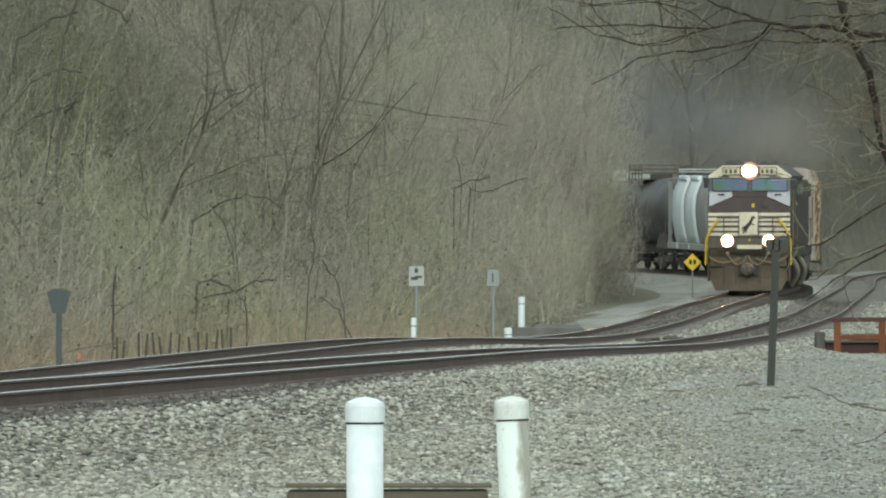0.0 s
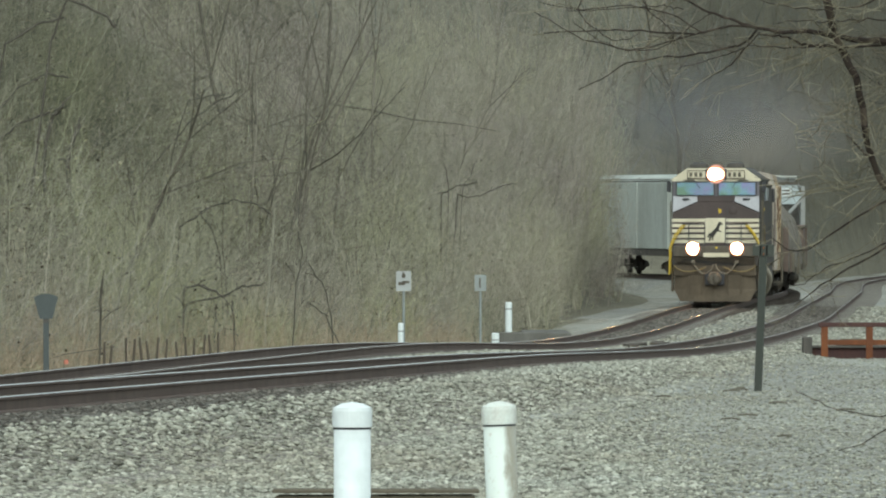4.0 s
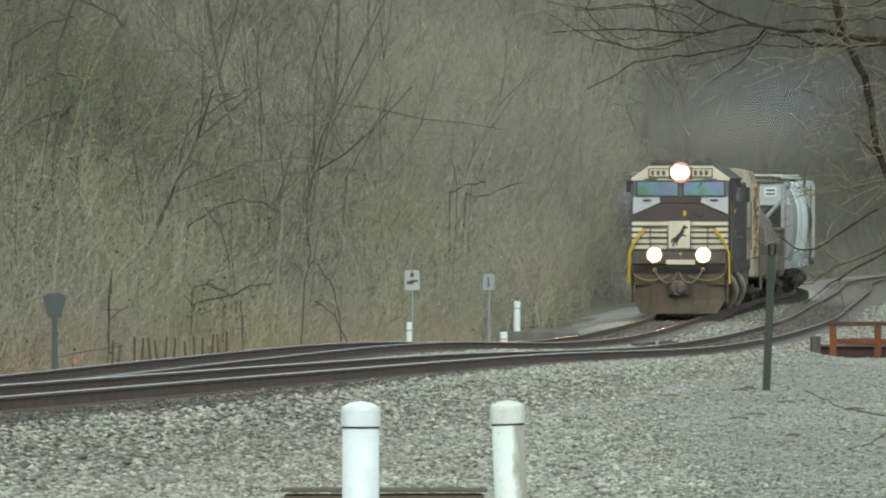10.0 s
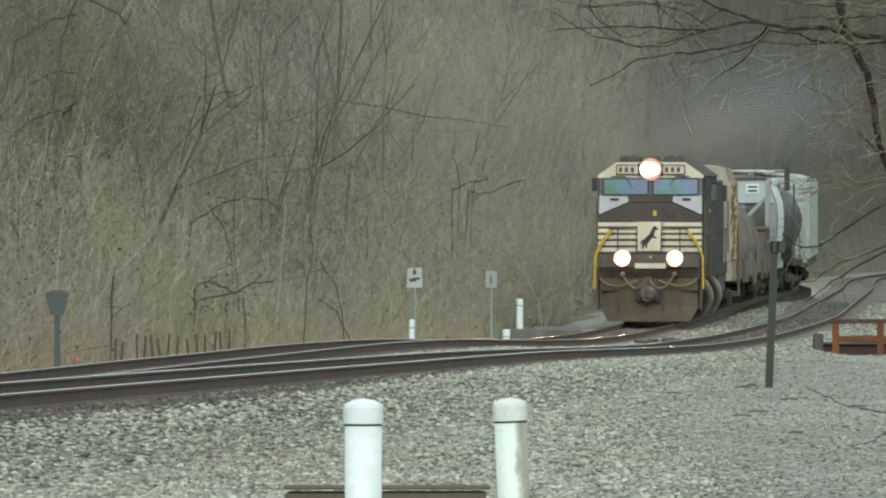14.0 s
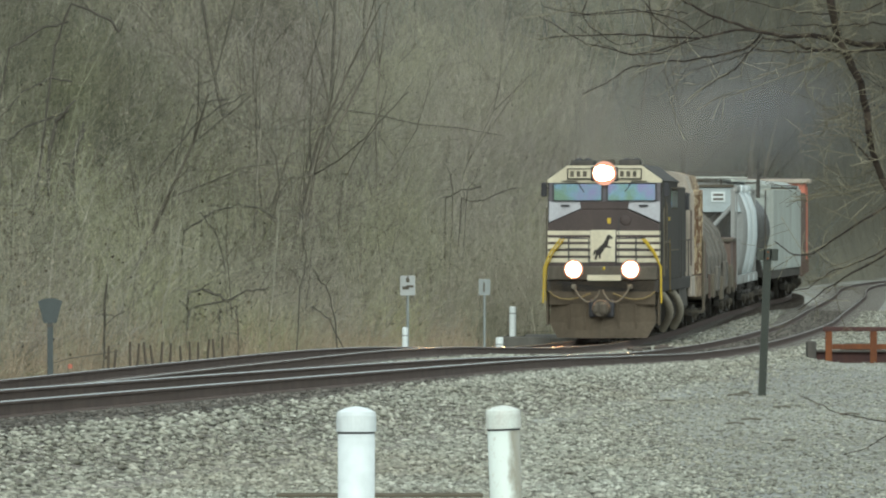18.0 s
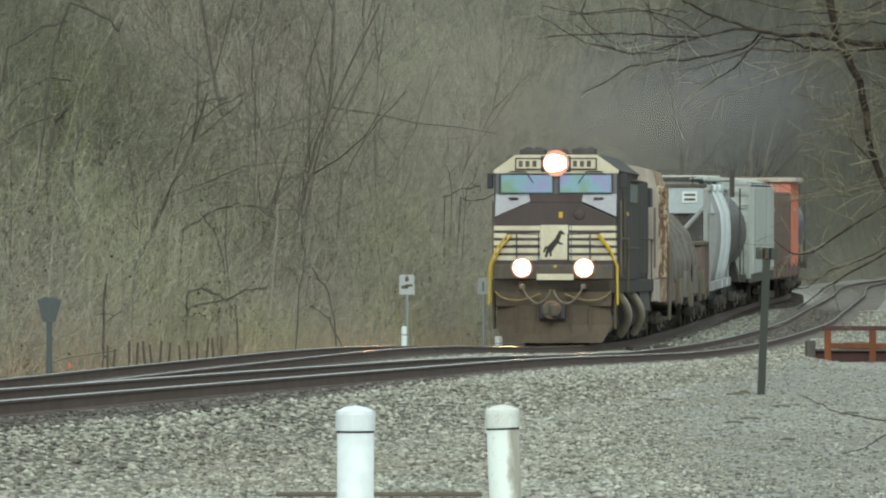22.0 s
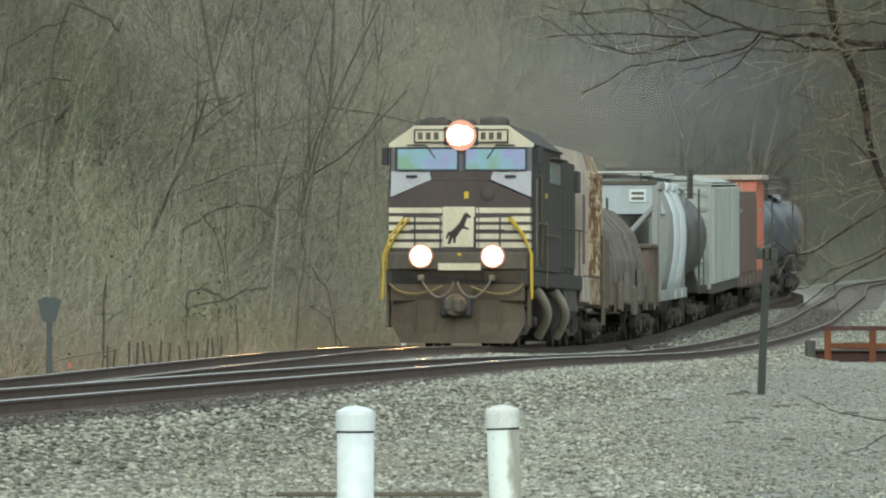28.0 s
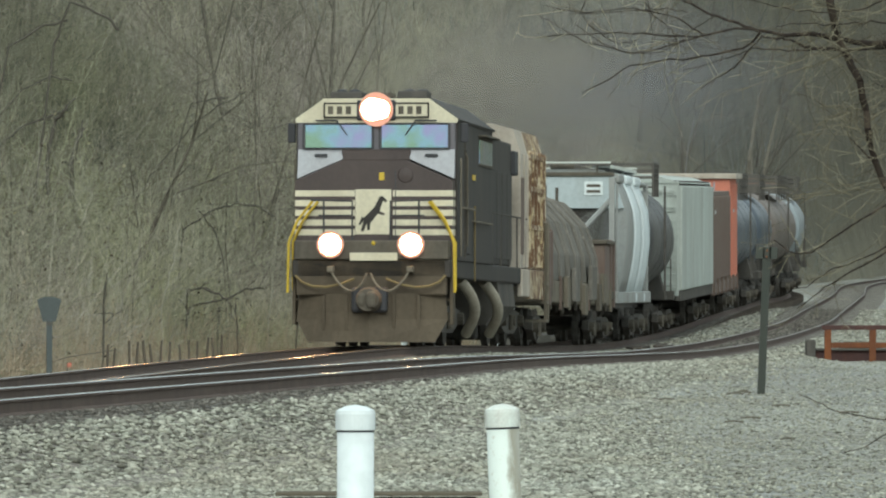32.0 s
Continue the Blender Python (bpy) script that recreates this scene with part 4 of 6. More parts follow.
    part("brake_cabinet", box(-1.56, 1.56, -3.4, -2.62, 3.5, 4.0, 0.03), INK, lo, "black air intake box")
    rp = [(-1.5, 1.62), (1.5, 1.62), (1.5, 4.0), (1.35, 4.5), (0.9, 4.62), (-0.9, 4.62), (-1.35, 4.5), (-1.5, 4.0)]
    part("radiator_housing", extrude_profile(rp, -6.4, -4.6, 6), FADED, lo, "faded tan radiator housing")
    part("rear_hood", extrude_profile(rp, -10.3, -6.42, 4), FLAKED, lo, "rear hood with flaking rusty paint")
    for s in (-1, 1):
        part("radiator_screen", box(*sorted((s * 1.49, s * 1.52)), -5.5, -4.7, 1.9, 3.5, 0.02), BROWN_RED, lo, "rust-brown intake screen")
        part("rear_skirt", box(*sorted((s * 1.42, s * 1.53)), -10.25, -6.5, 0.98, 1.6, 0.02), FLAKED, lo, "flaking rusty skirt under the rear hood")
        part("housing_skirt", box(*sorted((s * 1.42, s * 1.54)), -6.44, -4.7, 1.02, 1.6, 0.03), FADED, lo, "faded tan skirt")
        for y in (-5.4, -6.2):
            part("housing_rib", box(*sorted((s * 1.49, s * 1.535)), y - 0.05, y + 0.05, 1.65, 4.0, 0.01), FADED, lo)
        for y in (-6.55, -7.3, -8.1, -8.8, -9.5, -10.2):
            part("door_post", box(*sorted((s * 1.49, s * 1.56)), y - 0.09, y + 0.09, 1.66, 4.1, 0.015), FLAKED, lo, "rusty flaking door post")
        for z in (2.5, 3.3, 4.0):
            part("door_strap", box(*sorted((s * 1.49, s * 1.55)), -10.25, -6.45, z - 0.05, z + 0.05, 0.01), FLAKED, lo)
    ex = bmesh.new()
    add_box(ex, -0.5, 0.5, -1.9, -0.9, 4.48, 4.78, 0.05)
    part("exhaust_stack", ex, UNDER, lo, "sooty exhaust stack")
    add_coupler(lo, -10.75, -1)
    return lo


# ---- freight cars ----
def round_side(width, z0, z1, bulge, n=7):
    pts = []
    for k in range(n + 1):
        f = k / n
        x = width / 2 + bulge * math.sin(math.pi * f) - 0.28 * max(0, f - 0.75) / 0.25 * 0.6
        pts.append((x, z0 + (z1 - z0) * f))
    return pts


def hopper_profile(width, z0, z1, bulge):
    r = round_side(width, z0, z1, bulge)
    return r + [(-x, z) for x, z in reversed(r)]


def build_hopper(name, label, head, L, H, skin, bays, sign=False, rolls=False):
    c = start_car(name, label, "hopper car", head, L, 1.9)
    e = L / 2 - 0.45
    b0 = e - 1.75
    prof = hopper_profile(2.75, 1.25, H - 0.25, 0.22)
    core = hopper_profile(2.6, 1.3, H - 0.28, 0.1)
    # dark colour on the core paints the shade in the gaps between bays
    part("body", extrude_profile(core, -b0, b0, 6), UNDER, c, "body core coloured dark for the shade between the bays", True)
    for k, bay_skin in enumerate(bays):
        n = len(bays)
        y1 = b0 - k * 2 * b0 / n
        y0 = b0 - (k + 1) * 2 * b0 / n
        part("bay_side", extrude_profile(prof, y0 + 0.07, y1 - (0.07 if k else 0.0), 3), bay_skin, c, "bulging side of one bay", True)
        for s in (-1, 1):
            part("jacking_pad", box(*sorted((s * 1.3, s * 1.52)), y0 + 0.8, y0 + 1.2, 1.0, 1.26, 0.06), bay_skin, c)
            part("roof_gusset", box(*sorted((s * 1.1, s * 1.38)), y0 + 0.5, y1 - 0.6, H - 0.45, H - 0.22, 0.06), bay_skin, c)
    # end bulkhead over the sloping sheet
    for s in (-1, 1):
        y0, y1 = sorted((s * b0, s * (b0 + 0.1)))
        top = [(x, z) for x, z in prof if z > 3.35]
        part("end_wall", extrude_profile(top, y0, y1), HOPPER_END if sign else skin, c, "pale upper end wall")
        slope = side_profile([(s * (b0 + 0.02), 3.55), (s * (b0 + 0.06), 3.45), (s * (b0 + 0.02), 3.4), (s * (b0 - 1.9), 1.3), (s * (b0 - 2.0), 1.5)], -1.3, 1.3)
        # shade under the end wall is put into the sheet's dark colour
        part("slope_sheet", slope, GRIME, c, "sloping end sheet coloured dark for its shade")
        for x in (-1, 1):
            part("end_post", box(x * 1.36 - 0.07, x * 1.36 + 0.07, s * e - 0.08, s * e + 0.08, 1.2, H - 0.35, 0.01), skin, c)
            part("end_brace", rod((x * 0.05, s * (e - 0.1), 2.2), (x * 1.33, s * (e - 0.1), 3.55), 0.07, 0.07, 6), skin, c, "diagonal end brace")
            part("top_brace", rod((x * 1.36, s * e, H - 0.4), (x * 1.3, s * b0, H - 0.35), 0.05, 0.05, 6), skin, c)
            part("grab_rail", rod((-1.3, s * e, 2.0 + 0.3 * x), (1.3, s * e, 2.0 + 0.3 * x), 0.022, 0.022, 6), skin, c)
        part("end_sill", box(-1.45, 1.45, *sorted((s * (e - 0.2), s * (e + 0.15))), 1.0, 1.25, 0.02), skin, c)
        add_ladder(c, -s * 1.46, s * (e - 0.35), 1.2, H - 0.5, "y", 0.4, skin, 8)
        part("end_rim", box(-1.3, 1.3, *sorted((s * b0, s * (b0 + 0.16))), H - 0.3, H - 0.2, 0.02), GRIME, c)
        add_coupler(c, s * (e + 0.2), s)
        add_bogie(c, s * (L / 2 - 1.9), (-0.88, 0.88), 0.42, WHEELS_CAR, False, rolls)
    part("side_sill", box(-1.5, -1.36, -e, e, 1.0, 1.28, 0.02), skin, c)
    part("side_sill", box(1.36, 1.5, -e, e, 1.0, 1.28, 0.02), skin, c)
    roof = hopper_profile(2.1, H - 0.27, H - 0.12, 0.02)
    part("roof", extrude_profile(roof, -b0, b0), skin, c)
    for k in range(5):
        y = -b0 + (k + 0.5) * 2 * b0 / 5
        part("hatch_cover", box(-0.3, 0.3, y - b0 / 5 + 0.08, y + b0 / 5 - 0.08, H - 0.12, H, 0.03), GRIME, c, "long roof hatch cover")
    for s in (-1, 1):
        part("roof_walk", box(*sorted((s * 0.75, s * 1.2)), -b0 - 0.1, b0 + 0.1, H - 0.09, H - 0.04), GALV, c, "grating roof walk")
        part("walk_edge", box(*sorted((s * 1.2, s * 1.24)), -b0 - 0.1, b0 + 0.1, H - 0.1, H - 0.02), PVC_OLD, c, "pale roof walk edge")
        for y in (-b0 * 0.8, 0.0, b0 * 0.8):
            part("walk_bracket", box(*sorted((s * 0.8, s * 1.22)), y - 0.03, y + 0.03, H - 0.24, H - 0.09), skin, c)
    for s in (-1, 1):
        part("walk_post", box(-0.9, -0.86, *sorted((s * (b0 + 0.12), s * (b0 + 0.16))), H - 0.25, H + 0.02), GRIME, c)
        part("walk_post", box(0.86, 0.9, *sorted((s * (b0 + 0.12), s * (b0 + 0.16))), H - 0.25, H + 0.02), GRIME, c)
        part("cross_walk", box(-1.22, 1.22, *sorted((s * (b0 + 0.1), s * (b0 + 0.3))), H + 0.02, H + 0.06), PVC_OLD, c, "pale end walk")
    for y in (-b0 * 0.55, 0.0, b0 * 0.55):
        bm = bmesh.new()
        v = [bm.verts.new((x * 0.9, y + q * 1.5, 1.3)) for x, q in ((-1, -1), (1, -1), (1, 1), (-1, 1))]
        u = [bm.verts.new((x * 0.35, y + q * 0.3, 0.5)) for x, q in ((-1, -1), (1, -1), (1, 1), (-1, 1))]
        for i in range(4):
            bm.faces.new((v[i], v[(i + 1) % 4], u[(i + 1) % 4], u[i]))
        bm.faces.new(u)
        bmesh.ops.recalc_face_normals(bm, faces=bm.faces)
        part("discharge_chute", bm, UNDER, c)
    if sign:
        y = b0 + 0.12
        sg = part("end_placard", box(-1.02, -0.56, y, y + 0.015, 3.68, 4.02, 0.004), PVC, c, "white placard with illegible marks")
        for z in (3.88, 3.74):
            part("placard_bar", box(-0.96, -0.62, y + 0.015, y + 0.02, z, z + 0.07), GRIME, sg)
    return c


def build_tank(name, label, head, L, H, skin, rolls=False, reach=1.1):
    c = start_car(name, label, "tank car", head, L, 1.8)
    R = (H - 1.35) / 2
    zc = 1.2 + R
    h = L / 2 - 0.7
    prof = [(0, -h), (R * 0.45, -h + 0.06), (R * 0.78, -h + 0.22), (R * 0.95, -h + 0.45), (R, -h + 0.75), (R, -h / 3), (R, h / 3), (R, h - 0.75), (R * 0.95, h - 0.45), (R * 0.78, h - 0.22), (R * 0.45, h - 0.06), (0, h)]
    bm = lathe(prof, 32, "Y")
    bmesh.ops.translate(bm, vec=(0, 0, zc), verts=bm.verts)
    part("tank", bm, skin, c, "cylindrical tank shell", True)
    for y in (-h * 0.62, -h * 0.2, h * 0.2, h * 0.62):
        bands = bmesh.new()
        ring = bmesh.ops.create_cone(bands, cap_ends=True, segments=32, radius1=R + 0.009, radius2=R + 0.009, depth=0.07)
        bmesh.ops.transform(bands, matrix=Matrix.Translation((0, y, zc)) @ Matrix.Rotation(math.pi / 2, 4, "X"), verts=ring["verts"])
        part("tank_band", bands, skin, c)
    dome = lathe([(0.5, 0.0), (0.5, 0.28), (0.45, 0.34), (0, 0.36)], 20)
    bmesh.ops.translate(dome, vec=(0, 0, zc + R - 0.06), verts=dome.verts)
    part("dome", dome, UNDER, c, "valve housing on top")
    pf = bmesh.new()
    add_box(pf, -1.2, 1.2, -reach, reach, zc + R - 0.05, zc + R - 0.01)
    for x in (-1.2, 1.2):
        for k in range(5):
            y = -reach + k * reach / 2
            add_rod(pf, (x, y, zc + R - 0.3), (x, y, zc + R + 0.62), 0.035, 0.035, 6)
        for z in (0.62, 0.5, 0.36, 0.22):
            add_box(pf, x - 0.025, x + 0.025, -reach, reach, zc + R + z - 0.05, zc + R + z)
    for y in (-reach, reach):
        for z in (0.62, 0.44, 0.26):
            add_box(pf, -1.2, 1.2, y - 0.025, y + 0.025, zc + R + z - 0.06, zc + R + z)
    part("top_platform", pf, UNDER, c, "top platform with rails")
    for s in (-1, 1):
        x = s * 1.46
        add_ladder(c, x, 0.0, 1.0, zc + R, "y", 0.45, UNDER, 8)
        ends = bmesh.new()
        y = s * (L / 2 - 0.5)
        add_box(ends, -1.4, 1.4, y - 0.12, y + 0.12, 0.95, 1.2, 0.02)
        for xx in (-1.3, 1.3):
            add_rod(ends, (xx, y, 1.2), (xx, y, 2.1), 0.022, 0.022, 6)
        add_rod(ends, (-1.3, y, 2.1), (1.3, y, 2.1), 0.022, 0.022, 6)
        part("end_platform", ends, UNDER, c)
        sad = extrude_profile([(-1.25, 1.0), (1.25, 1.0), (1.05, 1.75), (0.6, 1.42), (-0.6, 1.42), (-1.05, 1.75)], *sorted((s * (L / 2 - 2.3), s * (L / 2 - 1.4))))
        part("saddle", sad, UNDER, c)
        add_coupler(c, s * (L / 2 - 0.35), s)
        add_bogie(c, s * (L / 2 - 1.8), (-0.88, 0.88), 0.42, WHEELS_CAR, False, rolls)
    part("center_sill", box(-0.35, 0.35, -L / 2 + 0.5, L / 2 - 0.5, 0.75, 1.1), UNDER, c)
    return c


def build_boxcar(name, label, head, L, H, skin, end_skin, panels=5, rolls=False):
    c = start_car(name, label, "box car", head, L, 2.0)
    e = L / 2 - 0.4
    part("body", box(-1.42, 1.42, -e, e, 1.05, H - 0.2, 0.03), UNDER, c)
    for s in (-1, 1):
        part("end_wall", box(-1.46, 1.46, *sorted((s * (e - 0.1), s * (e + 0.004))), 1.04, H - 0.22, 0.02), end_skin, c, "pale end wall")
    bm = extrude_profile([(-1.5, H - 0.28), (1.5, H - 0.28), (0.9, H - 0.08), (0, H), (-0.9, H - 0.08)], -e - 0.05, e + 0.05)
    part("roof", bm, end_skin, c, "ribbed roof")
    pw = 2 * e / panels
    for s in (-1, 1):
        for k in range(panels):
            y0 = -e + k * pw
            part("side_panel", box(*sorted((s * 1.4, s * 1.55)), y0 + 0.14, y0 + pw - 0.14, 1.2, H - 0.35, 0.04), skin, c, "pale side panel")
        part("side_sill", box(*sorted((s * 1.35, s * 1.5)), -e, e, 0.9, 1.2, 0.02), UNDER, c)
        ribs = bmesh.new()
        for k in range(6):
            z = 1.4 + k * (H - 1.9) / 5
            add_box(ribs, -1.3, 1.3, *sorted((s * e, s * (e + 0.07))), z - 0.07, z + 0.07, 0.03)
        part("end_ribs", ribs, skin, c, "corrugated end")
        add_ladder(c, -1.2, s * (e + 0.12), 1.1, H - 0.4, "x", 0.4, end_skin, 8)
        add_ladder(c, 1.2, s * (e + 0.12), 1.1, H - 0.4, "x", 0.4, end_skin, 8)
        add_coupler(c, s * (e + 0.2), s)
        add_bogie(c, s * (L / 2 - 2.0), (-0.88, 0.88), 0.42, WHEELS_CAR, False, rolls)
        part("end_emblem", box(-0.3, 0.3, *sorted((s * e, s * (e + 0.09))), H - 1.1, H - 0.6, 0.02), GREY_PAINT, c)
    return c


def build_coil_car(name, label, head, L, rolls=True):
    c = start_car(name, label, "coil car", head, L, 2.0)
    e = L / 2 - 0.4
    part("floor_frame", box(-1.45, 1.45, -e, e, 0.95, 1.45, 0.04), DUST, c, "dusty tan side frame")
    hp = [(1.42, 1.46), (1.4, 2.05), (1.16, 2.78), (0.66, 3.33), (0.0, 3.55), (-0.66, 3.33), (-1.16, 2.78), (-1.4, 2.05), (-1.42, 1.46)]
    n = 3
    g = (2 * e - 5.6) / n
    for k in range(n):
        y0 = -e + 4.5 + k * g
        hood = extrude_profile(hp, y0 + 0.06, y0 + g - 0.06, 3)
        h = part("hood", hood, COIL_GREY, c, "dusty grey domed hood")
        for x in (-0.5, 0.5):
            for y in (y0 + 0.6, y0 + g - 0.6):
                lug = bmesh.new()
                add_path(lug, [(x, y - 0.12, 3.3), (x, y - 0.12, 3.72), (x, y + 0.12, 3.72), (x, y + 0.12, 3.3)], 0.03, 6)
                part("lifting_lug", lug, GRIME, h)
        for y in (y0 + 0.35, y0 + g / 2, y0 + g - 0.35):
            rb = bmesh.new()
            for (xa, za), (xb, zb) in zip(hp, hp[1:]):
                add_rod(rb, (xa * 1.01, y, za), (xb * 1.01, y, zb), 0.04, 0.04, 5)
            part("hood_rib", rb, COIL_GREY, h)
    part("tool_box", box(-1.46, 1.46, -e + 0.2, -e + 2.6, 1.3, 2.42, 0.03), BROWN_RED, c, "oxide brown box on the rear deck")
    part("box_lid", box(-1.52, 1.52, -e + 0.1, -e + 2.7, 2.42, 2.52, 0.02), GRIME, c)
    for s in (-1, 1):
        part("end_bulkhead", box(-1.5, 1.5, *sorted((s * (e - 0.95), s * (e - 0.7))), 1.2, 2.55, 0.03), BROWN_RED, c, "oxide brown end bulkhead")
        part("end_deck", box(-1.5, 1.5, *sorted((s * (e - 0.9), s * e)), 1.1, 1.3, 0.02), GRIME, c)
        for x in (-1.42, 1.42):
            part("corner_post", box(x - 0.09, x + 0.09, s * e - 0.3, s * e + 0.05, 0.9, 2.5, 0.02), BROWN_RED, c, "brown corner post")
        add_ladder(c, 1.3, s * (e + 0.08), 1.0, 2.4, "x", 0.36, GRIME, 5)
        for y0, ln, z0, z1, skin in ((-e + 3.2, 1.1, 1.0, 1.7, DUST), (-e + 5.0, 0.7, 0.8, 1.45, GRIME), (-e + 6.6, 1.4, 1.05, 1.85, COIL_GREY),
                                     (-e + 9.4, 0.8, 0.7, 1.4, DUST), (-e + 11.8, 1.2, 1.0, 1.75, COIL_GREY), (-e + 14.5, 0.9, 0.85, 1.55, DUST)):
            part("side_locker", box(*sorted((s * 1.46, s * 1.57)), y0, y0 + ln, z0, z1, 0.02), skin, c, "dusty side locker")
        for k, (h, skin) in enumerate(((1.5, DUST), (1.42, GRIME), (1.7, COIL_GREY), (1.35, BROWN_RED), (1.5, DUST), (1.65, GRIME), (1.4, DUST), (1.55, BROWN_RED), (1.45, GRIME))):
            y = -e + 0.9 + (k + 0.25 * math.sin(5.0 * k)) * (2 * e - 1.8) / 8
            part("stake_post", box(*sorted((s * 1.44, s * 1.5)), y - 0.06, y + 0.06, 0.8, h, 0.01), skin, c)
        add_coupler(c, s * (e + 0.2), s)
        add_bogie(c, s * (L / 2 - 2.0), (-0.88, 0.88), 0.42, WHEELS_CAR, False, rolls)
    return c


def build_container_car(name, label, head, L):
    c = start_car(name, label, "container car", head, L, 2.0)
    e = L / 2 - 0.4
    part("flat_deck", box(-1.45, 1.45, -e, e, 0.85, 1.2, 0.03), BROWN_RED, c, "oxide brown flat deck")
    for y0, y1, top, skin, lab in ((e - 11.6, e - 0.3, 4.0, BROWN_RED, "oxide brown corrugated container"), (-e + 0.3, e - 12.2, 4.38, ORANGE, "short orange corrugated container")):
        bx = part("container", box(-1.42, 1.42, y0, y1, 1.2, top, 0.03), skin, c, lab)
        for s in (-1, 1):
            k = y0 + 0.2
            while k < y1 - 0.3:
                part("corrugation", box(*sorted((s * 1.41, s * 1.46)), k, k + 0.2, 1.3, top - 0.15, 0.015), skin, bx)
                k += 0.45
        for x in (-0.9, -0.35, 0.35, 0.9):
            part("door_bar", rod((x, y1 + 0.02, 1.3), (x, y1 + 0.02, top - 0.1), 0.025, 0.025, 6), GREY_PAINT, bx)
        part("marking", box(-1.475, -1.46, y1 - 1.6, y1 - 0.9, 3.3, 3.42), SIGN_WHITE, bx)
    part("roof_cover", box(-1.62, 1.62, -e + 0.2, e - 12.05, 4.384, 4.56, 0.03), FADED, c, "faded tan cover on the orange container")
    for s in (-1, 1):
        add_coupler(c, s * (e + 0.2), s)
        add_bogie(c, s * (L / 2 - 2.0), (-0.88, 0.88), 0.42, WHEELS_CAR)
        for k in range(7):
            y = -e + 0.6 + k * (2 * e - 1.2) / 6
            part("stake_pocket", box(*sorted((s * 1.4, s * 1.5)), y - 0.05, y + 0.05, 0.8, 1.3), BROWN_RED, c)
    return c


build_locomotive()
build_coil_car("coil_car", "low coil car with dusty grey domed hoods", 23.1, 20.4)
build_hopper("covered_hopper", "grey covered hopper car with white end placard", 43.9, 13.8, 4.45, HOPPER_GREY, (HOPPER_GREY, HOPPER_WHITE, HOPPER_WHITE), True, True)
build_tank("tank_car", "short black tank car with top platform", 58.1, 12.2, 4.25, TANK_BLACK)
build_boxcar("box_car", "pale green-white panelled box car", 70.7, 17.6, 4.5, BOX_PALE, BOX_PALE, 3)
build_container_car("container_car", "brown flat car carrying a brown and an orange container", 88.7, 17.4)
build_tank("tank_car", "slate blue tank car with soiled shell", 106.5, 14.2, 4.12, TANK_BLUE, reach=2.6)
build_tank("tank_car", "slate blue tank car with pale end", 121.1, 13.8, 4.12, TANK_BLUE, reach=2.6)
build_tank("tank_car", "brown-grey soiled tank car", 135.3, 13.8, 4.12, TANK_BROWN, reach=2.6)
build_tank("tank_car", "pale grey tank car", 149.5, 13.8, 4.12, TANK_PALE, reach=2.6)
build_tank("tank_car", "black tank car far back in the train", 163.7, 14.2, 4.12, TANK_BLACK, reach=2.6)
build_boxcar("box_car", "oxide brown box car", 178.3, 14.3, 4.5, BROWN_RED, BROWN_RED)
build_hopper("covered_hopper", "grey covered hopper car far back", 193.0, 14.9, 4.45, HOPPER_GREY, (HOPPER_GREY,) * 3)

# ---- exhaust drifting back over the train, in wisps ----
WISPS = []


def build_smoke():
    rng = random.Random(2)
    bm = bmesh.new()
    n, m = 6, 20
    rings = [[bm.verts.new((0, -0.25, 0))]]
    for i in range(1, n + 1):
        r = i / n
        rings.append([bm.verts.new((r * math.cos(2 * math.pi * j / m), -0.25 * (1 - r * r), r * math.sin(2 * math.pi * j / m))) for j in range(m)])
    for j in range(m):
        bm.faces.new((rings[0][0], rings[1][j], rings[1][(j + 1) % m]))
        for a, b in zip(rings[1:], rings[2:]):
            bm.faces.new((a[j], b[j], b[(j + 1) % m], a[(j + 1) % m]))
    me = finish(bm, "smoke_wisp", SMOKE_TAN, True)
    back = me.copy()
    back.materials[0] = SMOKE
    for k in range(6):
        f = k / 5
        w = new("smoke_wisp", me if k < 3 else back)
        w.scale = (3.2 + 3.2 * f, 1.0, 1.5 + 1.9 * f)
        tagged(w, "thin brown-grey exhaust smoke drifting over the train", "smoke", "exhaust wisps")
        WISPS.append((w, 13.5 + 66 * f ** 1.15, 5.1 + 2.2 * f ** 0.7 + rng.uniform(-0.2, 0.2), rng.uniform(-0.3, 0.7)))


build_smoke()


def wisp_pose(t, lag, height, drift):
    p = main_line.at(START + run(t) - lag)
    return pose(p.x + drift + 0.25 * math.sin(t * 0.7 + lag), p.y, p.z + height + 0.2 * math.sin(t * 0.45 + 1.7 * lag), 0, 8 * math.sin(t * 0.3 + lag), 0)


def motions():
    for body, a, b in TRAIN:
        walk(body, [(t, car_pose(t, a, b)) for t in range(0, 33)])
    for w, lag, height, drift in WISPS:
        walk(w, [(t, wisp_pose(t, lag, height, drift)) for t in range(0, 33)])
    for w, (x, y, z), r in ROLLING:
        rows = []
        t = 0.0
        while t < 32.0001:
            rows.append((t, pose(x, y, z, -math.degrees(run(t) / r) % 360, 0, 0)))
            t += 0.1
        walk(w, rows)
# ---------------- things beside the line ----------------
def gz(x, y):
    return float(ground_z(x, y))


